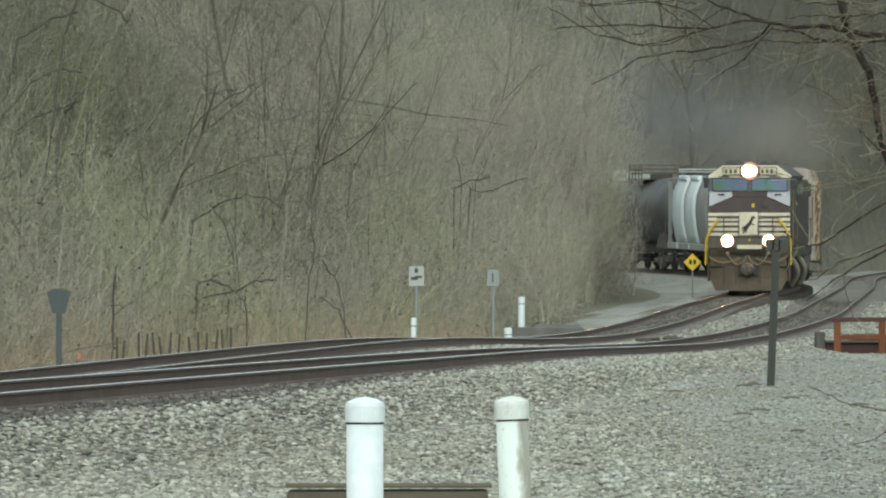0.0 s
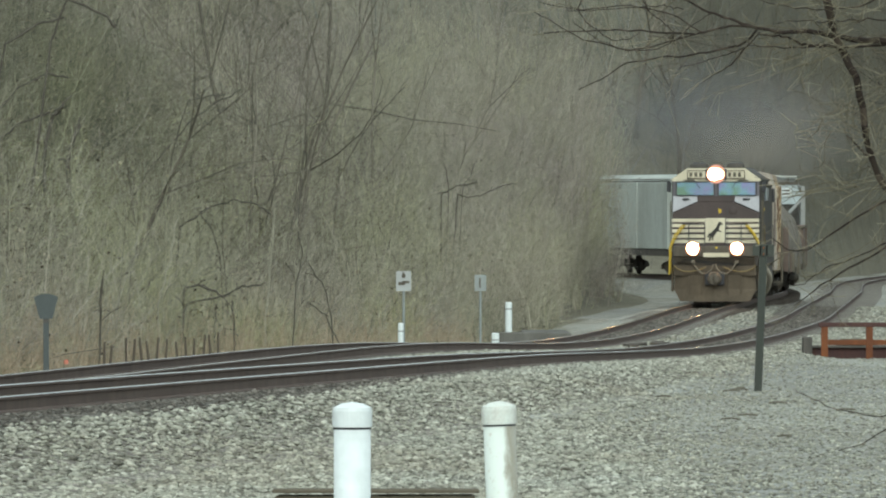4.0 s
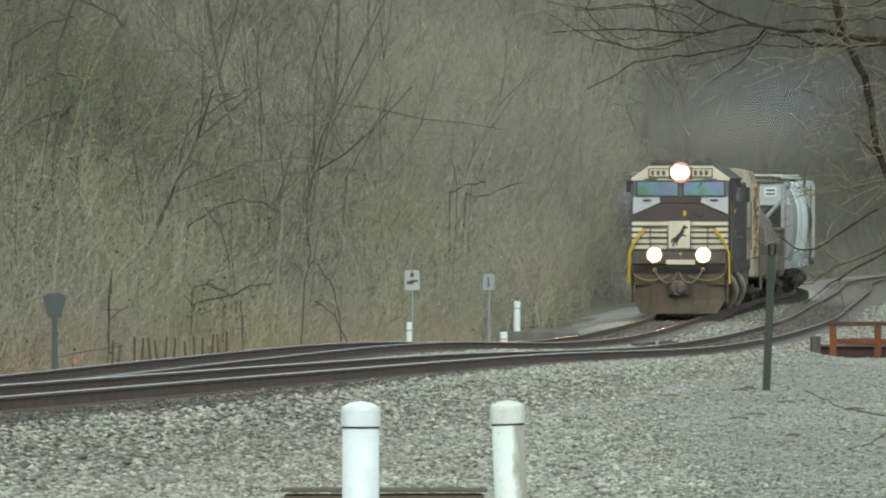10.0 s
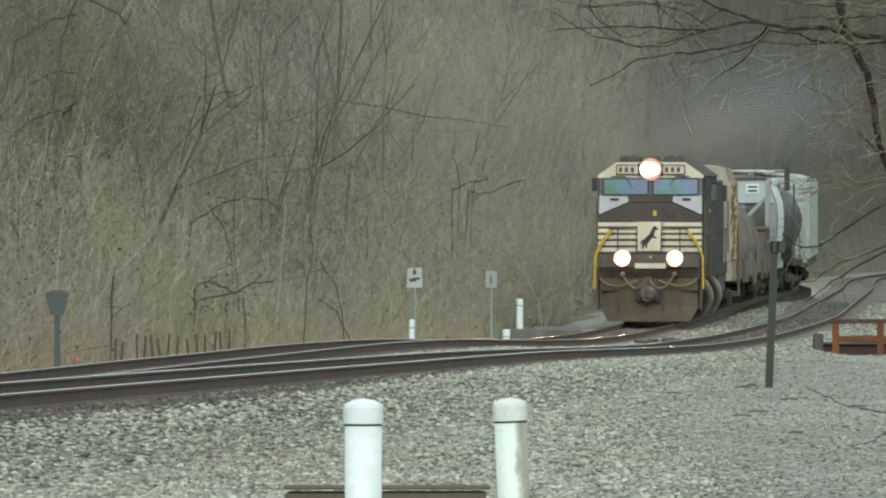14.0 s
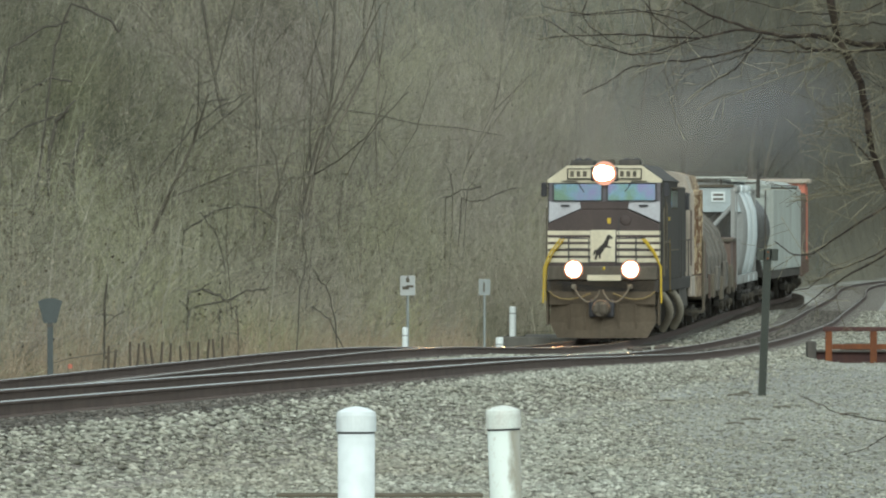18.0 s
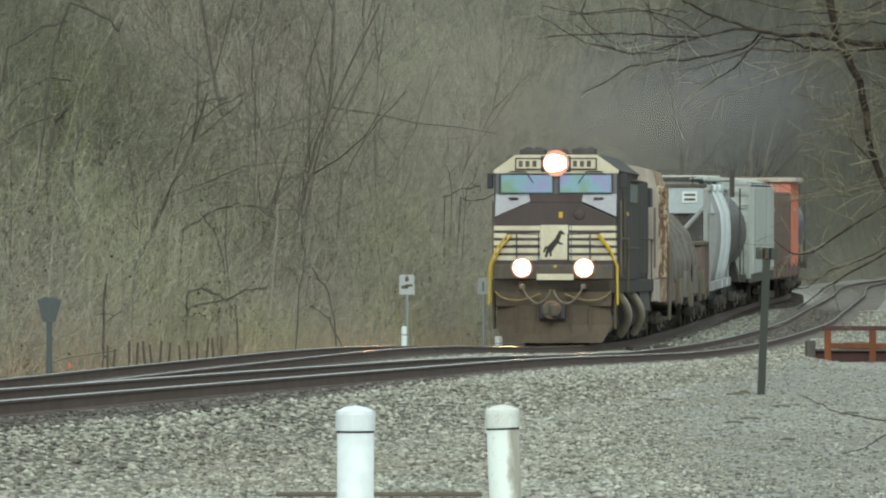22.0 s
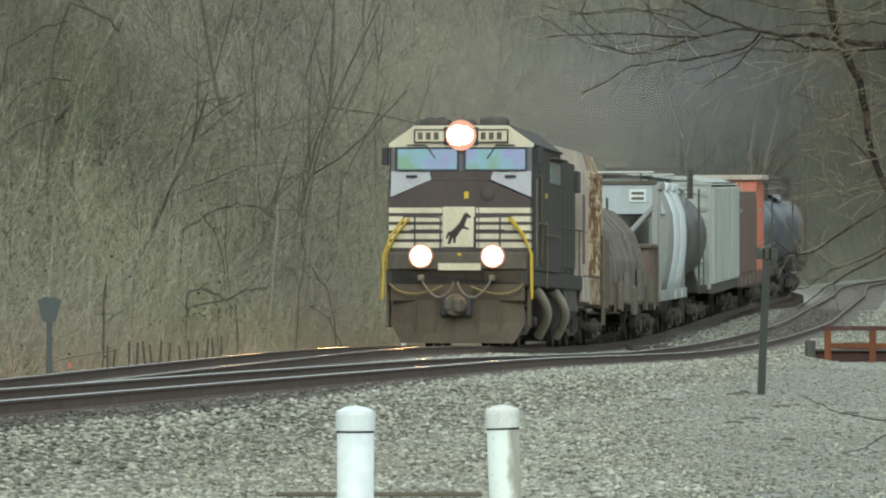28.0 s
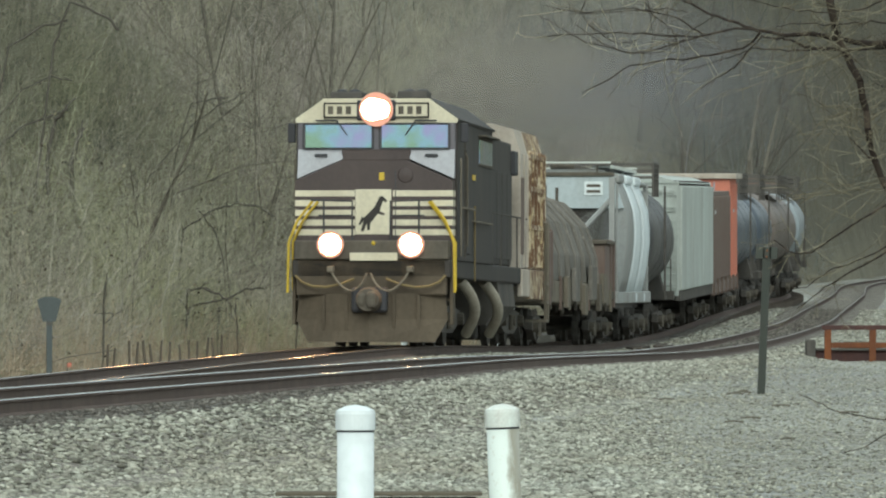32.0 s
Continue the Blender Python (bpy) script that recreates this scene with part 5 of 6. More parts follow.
def plastic_post(x, y, top, radius, lean, skin, cap_skin, label):
    base = gz(x, y) - 0.03
    th = thing("bollard", label, "bollard", "white plastic posts in the yard", at=pose(x, y, base, 0, lean, 0))
    h = top - base
    part("pipe", lathe([(radius, 0.0), (radius, h - 0.02)], 32), skin, th, "", True)
    cap = lathe([(radius * 1.0, h - 0.102), (radius * 1.085, h - 0.1), (radius * 1.085, h - 0.028), (radius * 1.04, h - 0.012), (radius * 0.6, h + 0.006), (0, h + 0.014)], 32)
    part("cap", cap, cap_skin, th, "slip-on domed end cap")
    ring = lathe([(radius * 1.02, h - 0.11), (radius * 1.02, h - 0.102), (radius * 0.9, h - 0.102), (radius * 0.9, h - 0.11)], 32)
    part("joint_ring", ring, INK, th, "dark dirty joint line")


plastic_post(-0.396, 34.0, 1.679, 0.0835, 0.0, PVC, PVC, "clean white plastic pipe bollard with domed cap")
plastic_post(0.34, 37.0, 1.622, 0.0795, -2.2, PVC_STAINED, PVC_OLD, "leaning white plastic pipe bollard with brown stains")


def timber_rail():
    th = thing("timber_barrier", "weathered grey timber barrier behind the bollards", "barrier")
    y = 38.2
    z1 = EYE_Z - 438 * y / LENS
    x0, x1 = -0.84, 0.18
    bm = bmesh.new()
    add_box(bm, x0, x1, y - 0.1, y + 0.1, z1 - 0.2, z1, 0.018)
    for v in bm.verts:
        v.co.z += 0.012 * math.sin(v.co.x * 9) - 0.02 * (v.co.x - x0)
    part("beam", bm, WOOD, th, "split weathered beam")
    part("top_board", box(x0 - 0.01, x1 + 0.02, y - 0.13, y + 0.12, z1 + 0.004, z1 + 0.02, 0.005), WOOD, th)
    for x in (x0 + 0.12, x1 - 0.12):
        part("post", box(x - 0.08, x + 0.08, y - 0.09, y + 0.09, gz(x, y) - 0.05, z1 - 0.2, 0.01), WOOD, th)


timber_rail()


def steel_post():
    x, y = 4.53, 107.0
    b = gz(x, y)
    th = thing("steel_sign_post", "tall dark green steel post with small edge-on plate", "post", at=pose(x, y, b, 0, 2.3, 0))
    h = 2.41 - b
    bm = side_profile([(-0.03, -0.05), (0.03, -0.05), (0.03, h), (-0.03, h)], -0.055, -0.035)
    add_box(bm, -0.055, 0.055, -0.012, 0.012, -0.05, h)
    add_box(bm, 0.035, 0.055, -0.03, 0.03, -0.05, h)
    part("channel", bm, GREEN_STEEL, th)
    part("plate", box(-0.16, 0.15, -0.03, -0.015, h - 0.16, h + 0.01, 0.004), GREEN_STEEL, th)
    bolts = bmesh.new()
    for z in (h - 0.04, h - 0.13):
        add_rod(bolts, (0, -0.05, z), (0, 0.02, z), 0.015, 0.015, 6)
    part("bolts", bolts, RUST_STEEL, th)


steel_post()


def culvert_guard():
    """Rusty pipe guard and headwall where the siding crosses the ditch."""
    th = thing("guard_rail", "rusty steel guard rail at the culvert", "railing")
    y, b = 166.0, -0.12
    for k in range(4):
        x = 8.5 + k * 0.99
        part("post", box(x - 0.075, x + 0.075, y - 0.05, y + 0.05, b - 0.4, 0.66, 0.01), RUST_STEEL, th, "rusty post")
    part("top_rail", box(8.37, 11.7, y - 0.06, y + 0.06, 0.6, 0.7, 0.012), RUST_DARK, th, "dark rusty top rail")
    part("middle_rail", box(8.58, 11.7, y - 0.045, y + 0.045, 0.2, 0.32, 0.012), RUST_STEEL, th, "rusty middle rail")
    hw = thing("culvert_girder", "dark rusty girder of the siding's culvert", "girder")
    part("web", box(8.2, 11.8, 167.6, 167.75, -0.6, 0.13, 0.01), RUST_DARK, hw)
    part("flange", box(8.2, 11.8, 167.5, 167.9, 0.12, 0.17, 0.01), UNDER, hw)
    part("end_post", box(8.1, 8.3, 167.4, 168.2, -0.6, 0.36, 0.02), UNDER, hw)
    ties = bmesh.new()
    for k in range(5):
        add_box(ties, 8.9 + k * 0.62, 9.15 + k * 0.62, 167.9, 168.6, 0.0, 0.2, 0.01)
    part("tie_ends", ties, TIE, hw)
    part("loose_timber", box(8.95, 9.6, 167.5, 167.7, 0.174, 0.32, 0.02), WOOD, hw, "brown timber lying on the flange")
    solo("headwall", box(1.5, 2.9, 202.6, 203.6, -0.9, 0.06, 0.03), CONCRETE, "stained concrete culvert headwall beside the main track", "headwall")
    solo("headwall", box(2.3, 3.6, 206.0, 214.0, -0.9, 0.0, 0.03), CONCRETE, "low concrete culvert kerb along the main track", "headwall")


culvert_guard()


def short_post(x, y, top, r, label):
    b = gz(x, y) - 0.05
    th = thing("marker_post", label, "marker post", "white lineside markers", at=pose(x, y, b))
    part("shaft", lathe([(r, 0), (r, top - b - 0.02), (r * 0.8, top - b), (0, top - b)], 16), PVC, th)
    part("band", lathe([(r * 1.03, top - b - 0.2), (r * 1.03, top - b - 0.17)], 16), GALV, th)


short_post(1.86, 203.0, 0.87, 0.09, "short white marker post on the headwall")
short_post(-0.86, 166.0, 0.69, 0.062, "short white marker post beside the main track")
short_post(1.45, 196.0, 0.12, 0.1, "low white stub beside the main track")


def small_sign(x, y, top, w, h, skin, label, marks):
    b = gz(x, y) - 0.05
    th = thing("lineside_sign", label, "sign", "small lineside signs", at=pose(x, y, b))
    part("pole", rod((0, 0.02, 0), (0, 0.02, top - b), 0.03, 0.03), GALV, th, "thin steel pole")
    pl = part("plate", box(-w / 2, w / 2, -0.02, -0.008, top - b - h, top - b, 0.003), skin, th)
    bm = bmesh.new()
    for x0, x1, z0, z1 in marks:
        add_box(bm, x0 * w, x1 * w, -0.026, -0.0205, top - b - h + z0 * h, top - b - h + z1 * h)
    part("marks", bm, GRIME, pl)


small_sign(-0.8, 166.3, 1.83, 0.33, 0.44, SIGN_WHITE, "white sign with dark illegible marks on a thin pole",
           [(-0.12, 0.12, 0.66, 0.88), (-0.36, 0.1, 0.3, 0.46), (-0.1, 0.38, 0.4, 0.52), (-0.06, 0.06, 0.9, 0.96)])
small_sign(1.0, 185.0, 1.68, 0.29, 0.4, GALV, "faded grey sign on a thin pole", [(-0.1, 0.02, 0.2, 0.8)])


def back_of_sign():
    x, y = -6.18, 118.0
    b = gz(x, y) - 0.05
    th = thing("shield_sign", "grey back of a shield-shaped sign on a steel post", "sign", at=pose(x, y, b))
    top = 1.64 - b
    part("post", box(-0.045, 0.045, -0.03, 0.03, 0, top - 0.3, 0.008), SHIELD, th)
    w = 0.19
    bm = extrude_profile([(-0.1, top - 0.39), (0.1, top - 0.39), (w, top - 0.05), (0.08, top), (-0.08, top), (-w, top - 0.05)], -0.05, -0.035)
    part("plate", bm, SHIELD, th)
    part("clamp", box(-0.05, 0.05, -0.036, 0.036, top - 0.45, top - 0.4, 0.004), UNDER, th)


back_of_sign()


def diamond_sign():
    x, y = 9.2, 288.0
    b = gz(x, y) - 0.05
    th = thing("warning_sign", "yellow diamond speed sign on a thin pole", "sign", at=pose(x, y, b))
    c = 1.56 - b
    part("pole", rod((0, 0.03, 0), (0, 0.03, c), 0.03, 0.03), GALV, th)
    r = 0.34
    pl = part("plate", extrude_profile([(0, c - r), (r, c), (0, c + r), (-r, c)], -0.02, -0.005), SIGN_YELLOW, th)
    bm = bmesh.new()
    for x0 in (-0.13, 0.03):
        add_box(bm, x0, x0 + 0.1, -0.026, -0.0205, c - 0.08, c + 0.1)
    part("marks", bm, INK, pl)


diamond_sign()


def stakes():
    rng = random.Random(3)
    for k in range(16):
        y = 122 + 1.05 * k + rng.uniform(-0.3, 0.3)
        x = (-0.0447 + k * 0.001) * y + rng.uniform(-0.03, 0.03)
        if k in (2, 9):
            continue
        b = gz(x, y)
        h = rng.uniform(0.36, 0.5)
        bm = rod((0, 0, -0.05), (rng.uniform(-0.05, 0.05), 0, h), 0.024, 0.018, 6)
        solo("stake", bm, DARK_BARK, "short brown wooden stake in dry grass", "stake", "row of stakes", at=pose(x, y, b))
    bm = bmesh.new()
    add_path(bm, [(-6.9, 124.6, 0.4), (-6.2, 124.7, 0.6), (-5.4, 124.8, 0.72)], 0.009, 5)
    solo("sagging_wire", bm, BARK, "sagging brown wire beside the stakes", "wire")
    fl = thing("marker_flag", "small orange marker flag on wire", "flag", at=pose(-5.95, 119.0, gz(-5.95, 119.0)))
    part("wire", rod((0, 0, -0.03), (0, 0, 0.22), 0.006, 0.006, 5), UNDER, fl)
    part("flag", box(0.0, 0.07, -0.004, 0.004, 0.15, 0.22), ORANGE, fl)


stakes()


def old_timbers():
    rng = random.Random(8)
    pile = thing("tie_pile", "low heap of dark discarded ties between the tracks", "tie pile")
    for k in range(6):
        y = 186 + k * 1.7
        x = (main_line.x_at(y) + side_line.x_at(y)) / 2 + rng.uniform(-0.25, 0.25)
        bm = box(-0.12, 0.12, -1.2, 1.2, 0, 0.2, 0.015)
        bmesh.ops.rotate(bm, cent=(0, 0, 0), matrix=Matrix.Rotation(rng.uniform(-0.2, 0.05), 3, "Z"), verts=bm.verts)
        bmesh.ops.translate(bm, vec=(float(x), y, gz(x, y) - 0.11), verts=bm.verts)
        part("tie", bm, TIE, pile)
    lx, ly = -2.75, 152.0
    lg = bmesh.new()
    pts = [(0, 0, 0.05), (0.25, 0.1, 0.12), (0.5, 0.15, 0.14), (0.72, 0.2, 0.2)]
    for (a, b), r in zip(zip(pts, pts[1:]), (0.09, 0.08, 0.06)):
        add_rod(lg, a, b, r, r * 0.85, 8)
    solo("log", lg, BARK, "dark broken log lying beside the main track", "log", at=pose(lx, ly, gz(lx, ly) - 0.02))
    for k, (x, y, a) in enumerate(((4.25, 97.0, 20), (1.1, 68.0, 75), (3.3, 88.0, -30), (3.6, 80.0, 55), (4.1, 106.0, 10), (3.95, 105.0, -15), (4.22, 107.0, 60), (3.56, 90.0, -12), (2.9, 101.0, 35), (4.9, 93.0, 5))):
        st = bmesh.new()
        add_path(st, [(0, 0, 0.02), (0.12, 0.02, 0.03), (0.25, -0.01, 0.02)], 0.012, 5)
        solo("stick", st, BARK, "fallen dark stick on the gravel", "stick", "sticks on the gravel", at=pose(x, y, gz(x, y) + 0.01, 0, 0, a))


old_timbers()


def vine(root, y, pts, r, label, skin=None):
    """Dark bare vine or limb that arches out of the brush."""
    rng = random.Random(int(1000 * abs(root)))
    way = [(root, y, gz(root, y) - 0.1)] + [(a, y + rng.uniform(-0.15, 0.15), b) for a, b in pts]
    fine = []
    for (a, b) in zip(way, way[1:]):
        for k in range(4):
            f = k / 4
            fine.append(tuple(a[i] + (b[i] - a[i]) * f + rng.uniform(-0.022, 0.022) for i in range(3)))
    fine.append(way[-1])
    base = Vector(fine[0])
    th = thing("bare_vine", label, "vine", "dark vines in the brush", at=Matrix.Translation(base))
    part("stem", add_path(bmesh.new(), [Vector(p) - base for p in fine], r, 6), skin or VINE_BARK, th)
    for k in range(5):
        p = Vector(fine[rng.randrange(4, len(fine))]) - base
        d = Vector((rng.uniform(-1, 1), rng.uniform(-0.3, 0.3), rng.uniform(-0.5, 1))) * rng.uniform(0.15, 0.45)
        part("side_shoot", add_path(bmesh.new(), [p, p + d * 0.5 + Vector((0, 0, 0.04)), p + d], r * 0.45, 5), skin or VINE_BARK, th)


vine(-6.0, 165.0, [(-5.69, 2.81), (-5.07, 3.22), (-4.52, 3.4), (-4.02, 3.31), (-3.71, 3.09)], 0.022, "dark vine arching over the brush")
vine(-4.7, 164.0, [(-4.76, 1.92), (-4.95, 2.72), (-5.32, 3.22)], 0.016, "thin dark vine rising through the brush")
vine(-8.8, 160.0, [(-8.81, 2.41), (-8.83, 2.77), (-8.76, 3.13), (-8.89, 3.36), (-9.67, 3.37)], 0.022, "dark vine hooked over the brush")
vine(-10.4, 170.0, [(-10.0, 4.74), (-9.5, 5.16), (-8.5, 5.54)], 0.022, "dark limb leaning out of the brush")
vine(-7.5, 175.0, [(-7.16, 3.47), (-6.7, 4.26), (-6.24, 4.78), (-5.71, 5.37), (-5.18, 5.73), (-4.6, 6.03)], 0.017, "dark limb leaning out of the brush")
vine(-8.3, 172.0, [(-8.5, 4.3), (-8.35, 4.9), (-8.25, 5.15)], 0.06, "short broken dark limb in the brush")
vine(-9.0, 172.0, [(-9.05, 4.4), (-8.9, 5.3), (-8.6, 5.6)], 0.045, "short broken dark limb in the brush")
vine(-5.05, 146.0, [(-4.98, 1.2), (-4.95, 1.58), (-4.71, 1.62), (-4.37, 1.52), (-4.18, 1.4)], 0.024, "dark vine bent low over the dry grass")
vine(-5.2, 147.0, [(-4.95, 1.27), (-4.25, 1.4), (-3.85, 1.6), (-3.5, 1.62)], 0.018, "dark vine bent low over the dry grass")
vine(-5.86, 129.0, [(-5.83, 1.1), (-5.78, 1.82)], 0.02, "dark upright stick in the dry grass")
vine(-4.1, 150.0, [(-4.12, 0.7), (-4.13, 1.28)], 0.02, "dark upright stick in the dry grass")
vine(-4.5, 151.0, [(-4.52, 0.8), (-4.5, 1.2)], 0.024, "dark upright stick in the dry grass")
vine(-2.2, 158.0, [(-2.28, 0.9), (-2.42, 1.5), (-2.75, 2.0)], 0.014, "dark leaning stem in the brush")
vine(-2.0, 158.0, [(-2.4, 0.95), (-2.8, 1.2)], 0.014, "dark leaning stem in the brush")
vine(-3.1, 157.0, [(-3.0, 1.6), (-2.86, 2.2), (-2.95, 2.7)], 0.014, "dark leaning stem in the brush")
vine(-3.7, 158.0, [(-3.66, 0.9), (-3.58, 1.9), (-3.5, 2.7), (-3.46, 3.3)], 0.014, "pale upright sapling in the brush", PALE_BARK)
vine(-6.1, 140.0, [(-6.0, 1.3), (-5.72, 2.1), (-5.6, 2.7)], 0.014, "pale upright sapling in the brush", PALE_BARK)
vine(-5.3, 142.0, [(-5.32, 1.3), (-5.1, 2.1), (-4.96, 2.9)], 0.014, "pale upright sapling in the brush", PALE_BARK)
vine(-8.0, 150.0, [(-7.7, 1.7), (-7.2, 2.9), (-7.0, 3.5)], 0.014, "pale upright sapling in the brush", PALE_BARK)
vine(0.0, 231.0, [(0.06, 3.98), (0.54, 4.24), (1.15, 4.33)], 0.024, "dark limb hooked over the brush")
vine(0.3, 231.0, [(0.54, 3.98), (0.89, 3.86), (1.23, 3.93), (1.67, 4.15), (2.19, 4.29)], 0.022, "dark limb looped over the brush")
vine(0.12, 231.0, [(0.28, 4.24), (0.17, 4.81)], 0.015, "dark limb rising out of the brush")
vine(0.45, 230.0, [(0.73, 4.28), (0.94, 4.5), (1.04, 4.9)], 0.013, "dark limb leaning out of the brush")
vine(-10.6, 168.0, [(-9.7, 6.9), (-9.0, 7.35), (-8.4, 7.5)], 0.026, "dark limb leaning out of the brush")
vine(-10.9, 166.0, [(-9.9, 5.2), (-9.3, 5.9), (-8.7, 6.2), (-8.2, 6.1)], 0.02, "dark limb leaning out of the brush")
vine(-9.2, 166.0, [(-8.6, 6.9), (-8.2, 7.85), (-7.4, 7.5), (-7.15, 7.2)], 0.028, "dark limb drooping over the brush")
vine(-6.8, 182.0, [(-6.5, 4.6), (-6.1, 5.9), (-5.6, 6.0), (-5.2, 6.05)], 0.015, "dark limb leaning out of the brush")
vine(-3.2, 214.0, [(-2.9, 4.3), (-2.2, 5.6), (-1.6, 6.3), (-1.0, 6.9)], 0.016, "dark limb leaning out of the brush")


# ---------------- bare woods and brush ----------------
def prism_mesh(name, pts, radii, material):
    """Many thin three-sided stems in one mesh. pts: n x k x 3, radii: n x k."""
    n, k, _ = pts.shape
    d = np.gradient(pts, axis=1)
    d /= np.linalg.norm(d, axis=2, keepdims=True) + 1e-9
    ref = np.where(np.abs(d[..., 2:3]) > 0.9, np.array([1.0, 0, 0]), np.array([0, 0, 1.0]))
    u = np.cross(d, ref)
    u /= np.linalg.norm(u, axis=2, keepdims=True) + 1e-9
    v = np.cross(d, u)
    ring = []
    for a in (0, 2 * math.pi / 3, 4 * math.pi / 3):
        ring.append(pts + radii[..., None] * (math.cos(a) * u + math.sin(a) * v))
    verts = np.stack(ring, axis=2).reshape(-1, 3)            # n, k, 3 corners
    base = (np.arange(n)[:, None, None] * k + np.arange(k - 1)[None, :, None]) * 3
    c = np.arange(3)[None, None, :]
    c2 = (c + 1) % 3
    quads = np.stack([base + c, base + c2, base + 3 + c2, base + 3 + c], axis=-1).reshape(-1, 4)
    me = bpy.data.meshes.new(name)
    me.vertices.add(len(verts))
    me.vertices.foreach_set("co", verts.astype(np.float32).ravel())
    me.loops.add(quads.size)
    me.loops.foreach_set("vertex_index", quads.astype(np.int32).ravel())
    me.polygons.add(len(quads))
    me.polygons.foreach_set("loop_start", np.arange(0, quads.size, 4, dtype=np.int32))
    me.update(calc_edges=True)
    me.materials.append(material)
    return me


def stems(rng, base, height, spread, radius, k=4, droop=0.0):
    """Curved stems that rise from base and lean out at random."""
    n = len(base)
    ang = rng.uniform(0, 2 * np.pi, n)
    lean = np.abs(rng.normal(0, spread, n))
    d = np.stack([np.cos(ang) * np.sin(lean), np.sin(ang) * np.sin(lean), np.cos(lean)], -1)
    bend = rng.normal(0, 0.32, (n, 3))
    bend[:, 2] -= droop
    f = np.linspace(0, 1, k)[None, :, None]
    h = height[:, None, None]
    pts = base[:, None, :] + d[:, None, :] * h * f + bend[:, None, :] * h * f**2 + rng.normal(0, 0.035, (n, k, 3)) * h * (f > 0)
    rad = radius[:, None] * (1 - 0.8 * np.linspace(0, 1, k)[None, :])
    return pts, rad


def side_twigs(rng, pts, rad, per, length, k=3):
    """Twigs that leave the stems at an angle."""
    n, m, _ = pts.shape
    idx = np.repeat(np.arange(n), per)
    f = rng.uniform(0.25, 0.98, len(idx)) * (m - 1)
    i = np.minimum(f.astype(int), m - 2)
    fr = (f - i)[:, None]
    start = pts[idx, i] * (1 - fr) + pts[idx, i + 1] * fr
    along = pts[idx, i + 1] - pts[idx, i]
    along /= np.linalg.norm(along, axis=1, keepdims=True) + 1e-9
    d = along * 0.7 + rng.normal(0, 0.7, (len(idx), 3))
    d /= np.linalg.norm(d, axis=1, keepdims=True) + 1e-9
    ln = length * rng.uniform(0.4, 1.3, len(idx))
    bend = rng.normal(0, 0.25, (len(idx), 3))
    g = np.linspace(0, 1, k)[None, :, None]
    out = start[:, None, :] + d[:, None, :] * ln[:, None, None] * g + bend[:, None, :] * ln[:, None, None] * g**2
    r = (rad[idx, i] * 0.55)[:, None] * (1 - 0.7 * np.linspace(0, 1, k)[None, :])
    return out, np.maximum(r, 0.003)


def clear_of_line(pts, rad):
    """Leaves out growth that would hang into the trains' way."""
    edge = main_line.x_at(pts[..., 1]) - 2.5 - 2.5 * smooth(225, 275, pts[..., 1])
    side = side_line.x_at(pts[..., 1])
    ok = np.all((pts[..., 0] < edge) | (pts[..., 0] > side + 2.5) | (pts[..., 1] > 385), axis=1)
    return pts[ok], rad[ok]


def place(x, y, sink=0.05):
    return np.stack([x, y, ground_z(x, y) - sink], -1)


def clumped(rng, n, per, y0, y1, o0, o1, power=1.0, jitter=0.5):
    """Feet of stems in clumps on the bank to the left of the main track, o metres off it."""
    m = n // per
    cy = rng.uniform(y0, y1, m)
    co = o0 + (o1 - o0) * rng.uniform(0, 1, m) ** power
    cx = main_line.x_at(cy) - co - 2.3 * smooth(225, 275, cy)
    x = np.repeat(cx, per) + rng.normal(0, jitter, m * per)
    y = np.repeat(cy, per) + rng.normal(0, jitter * 2, m * per)
    x = np.minimum(x, main_line.x_at(y) - o0 + 0.3 - 2.3 * smooth(225, 275, y))
    return x, y


def add_leaves(rng, at, parent):
    """Curled dead leaves that still hang on the twigs."""
    n = len(at)
    size = rng.uniform(0.02, 0.07, n)[:, None]
    a, b = rng.normal(0, 1, (n, 3)), rng.normal(0, 1, (n, 3))
    a /= np.linalg.norm(a, axis=1, keepdims=True)
    b -= a * np.sum(a * b, axis=1, keepdims=True)
    b /= np.linalg.norm(b, axis=1, keepdims=True)
    c = np.cross(a, b)
    v = np.stack([at, at + (a * 0.5 + b * 0.45 + c * 0.15) * size, at + a * size * 1.3, at + (a * 0.5 - b * 0.45 + c * 0.15) * size], axis=1).reshape(-1, 3)
    f = np.arange(n)[:, None, None] * 4 + np.array([(0, 1, 2), (0, 2, 3)])[None]
    me = bpy.data.meshes.new("dead_leaves")
    me.vertices.add(len(v))
    me.vertices.foreach_set("co", v.astype(np.float32).ravel())
    me.loops.add(f.size)
    me.loops.foreach_set("vertex_index", f.astype(np.int32).ravel())
    me.polygons.add(n * 2)
    me.polygons.foreach_set("loop_start", np.arange(0, f.size, 3, dtype=np.int32))
    me.update(calc_edges=True)
    me.materials.append(LEAF)
    ob = new("dead_leaves", me)
    ob.parent = parent
    ob["kind"] = "stuff"


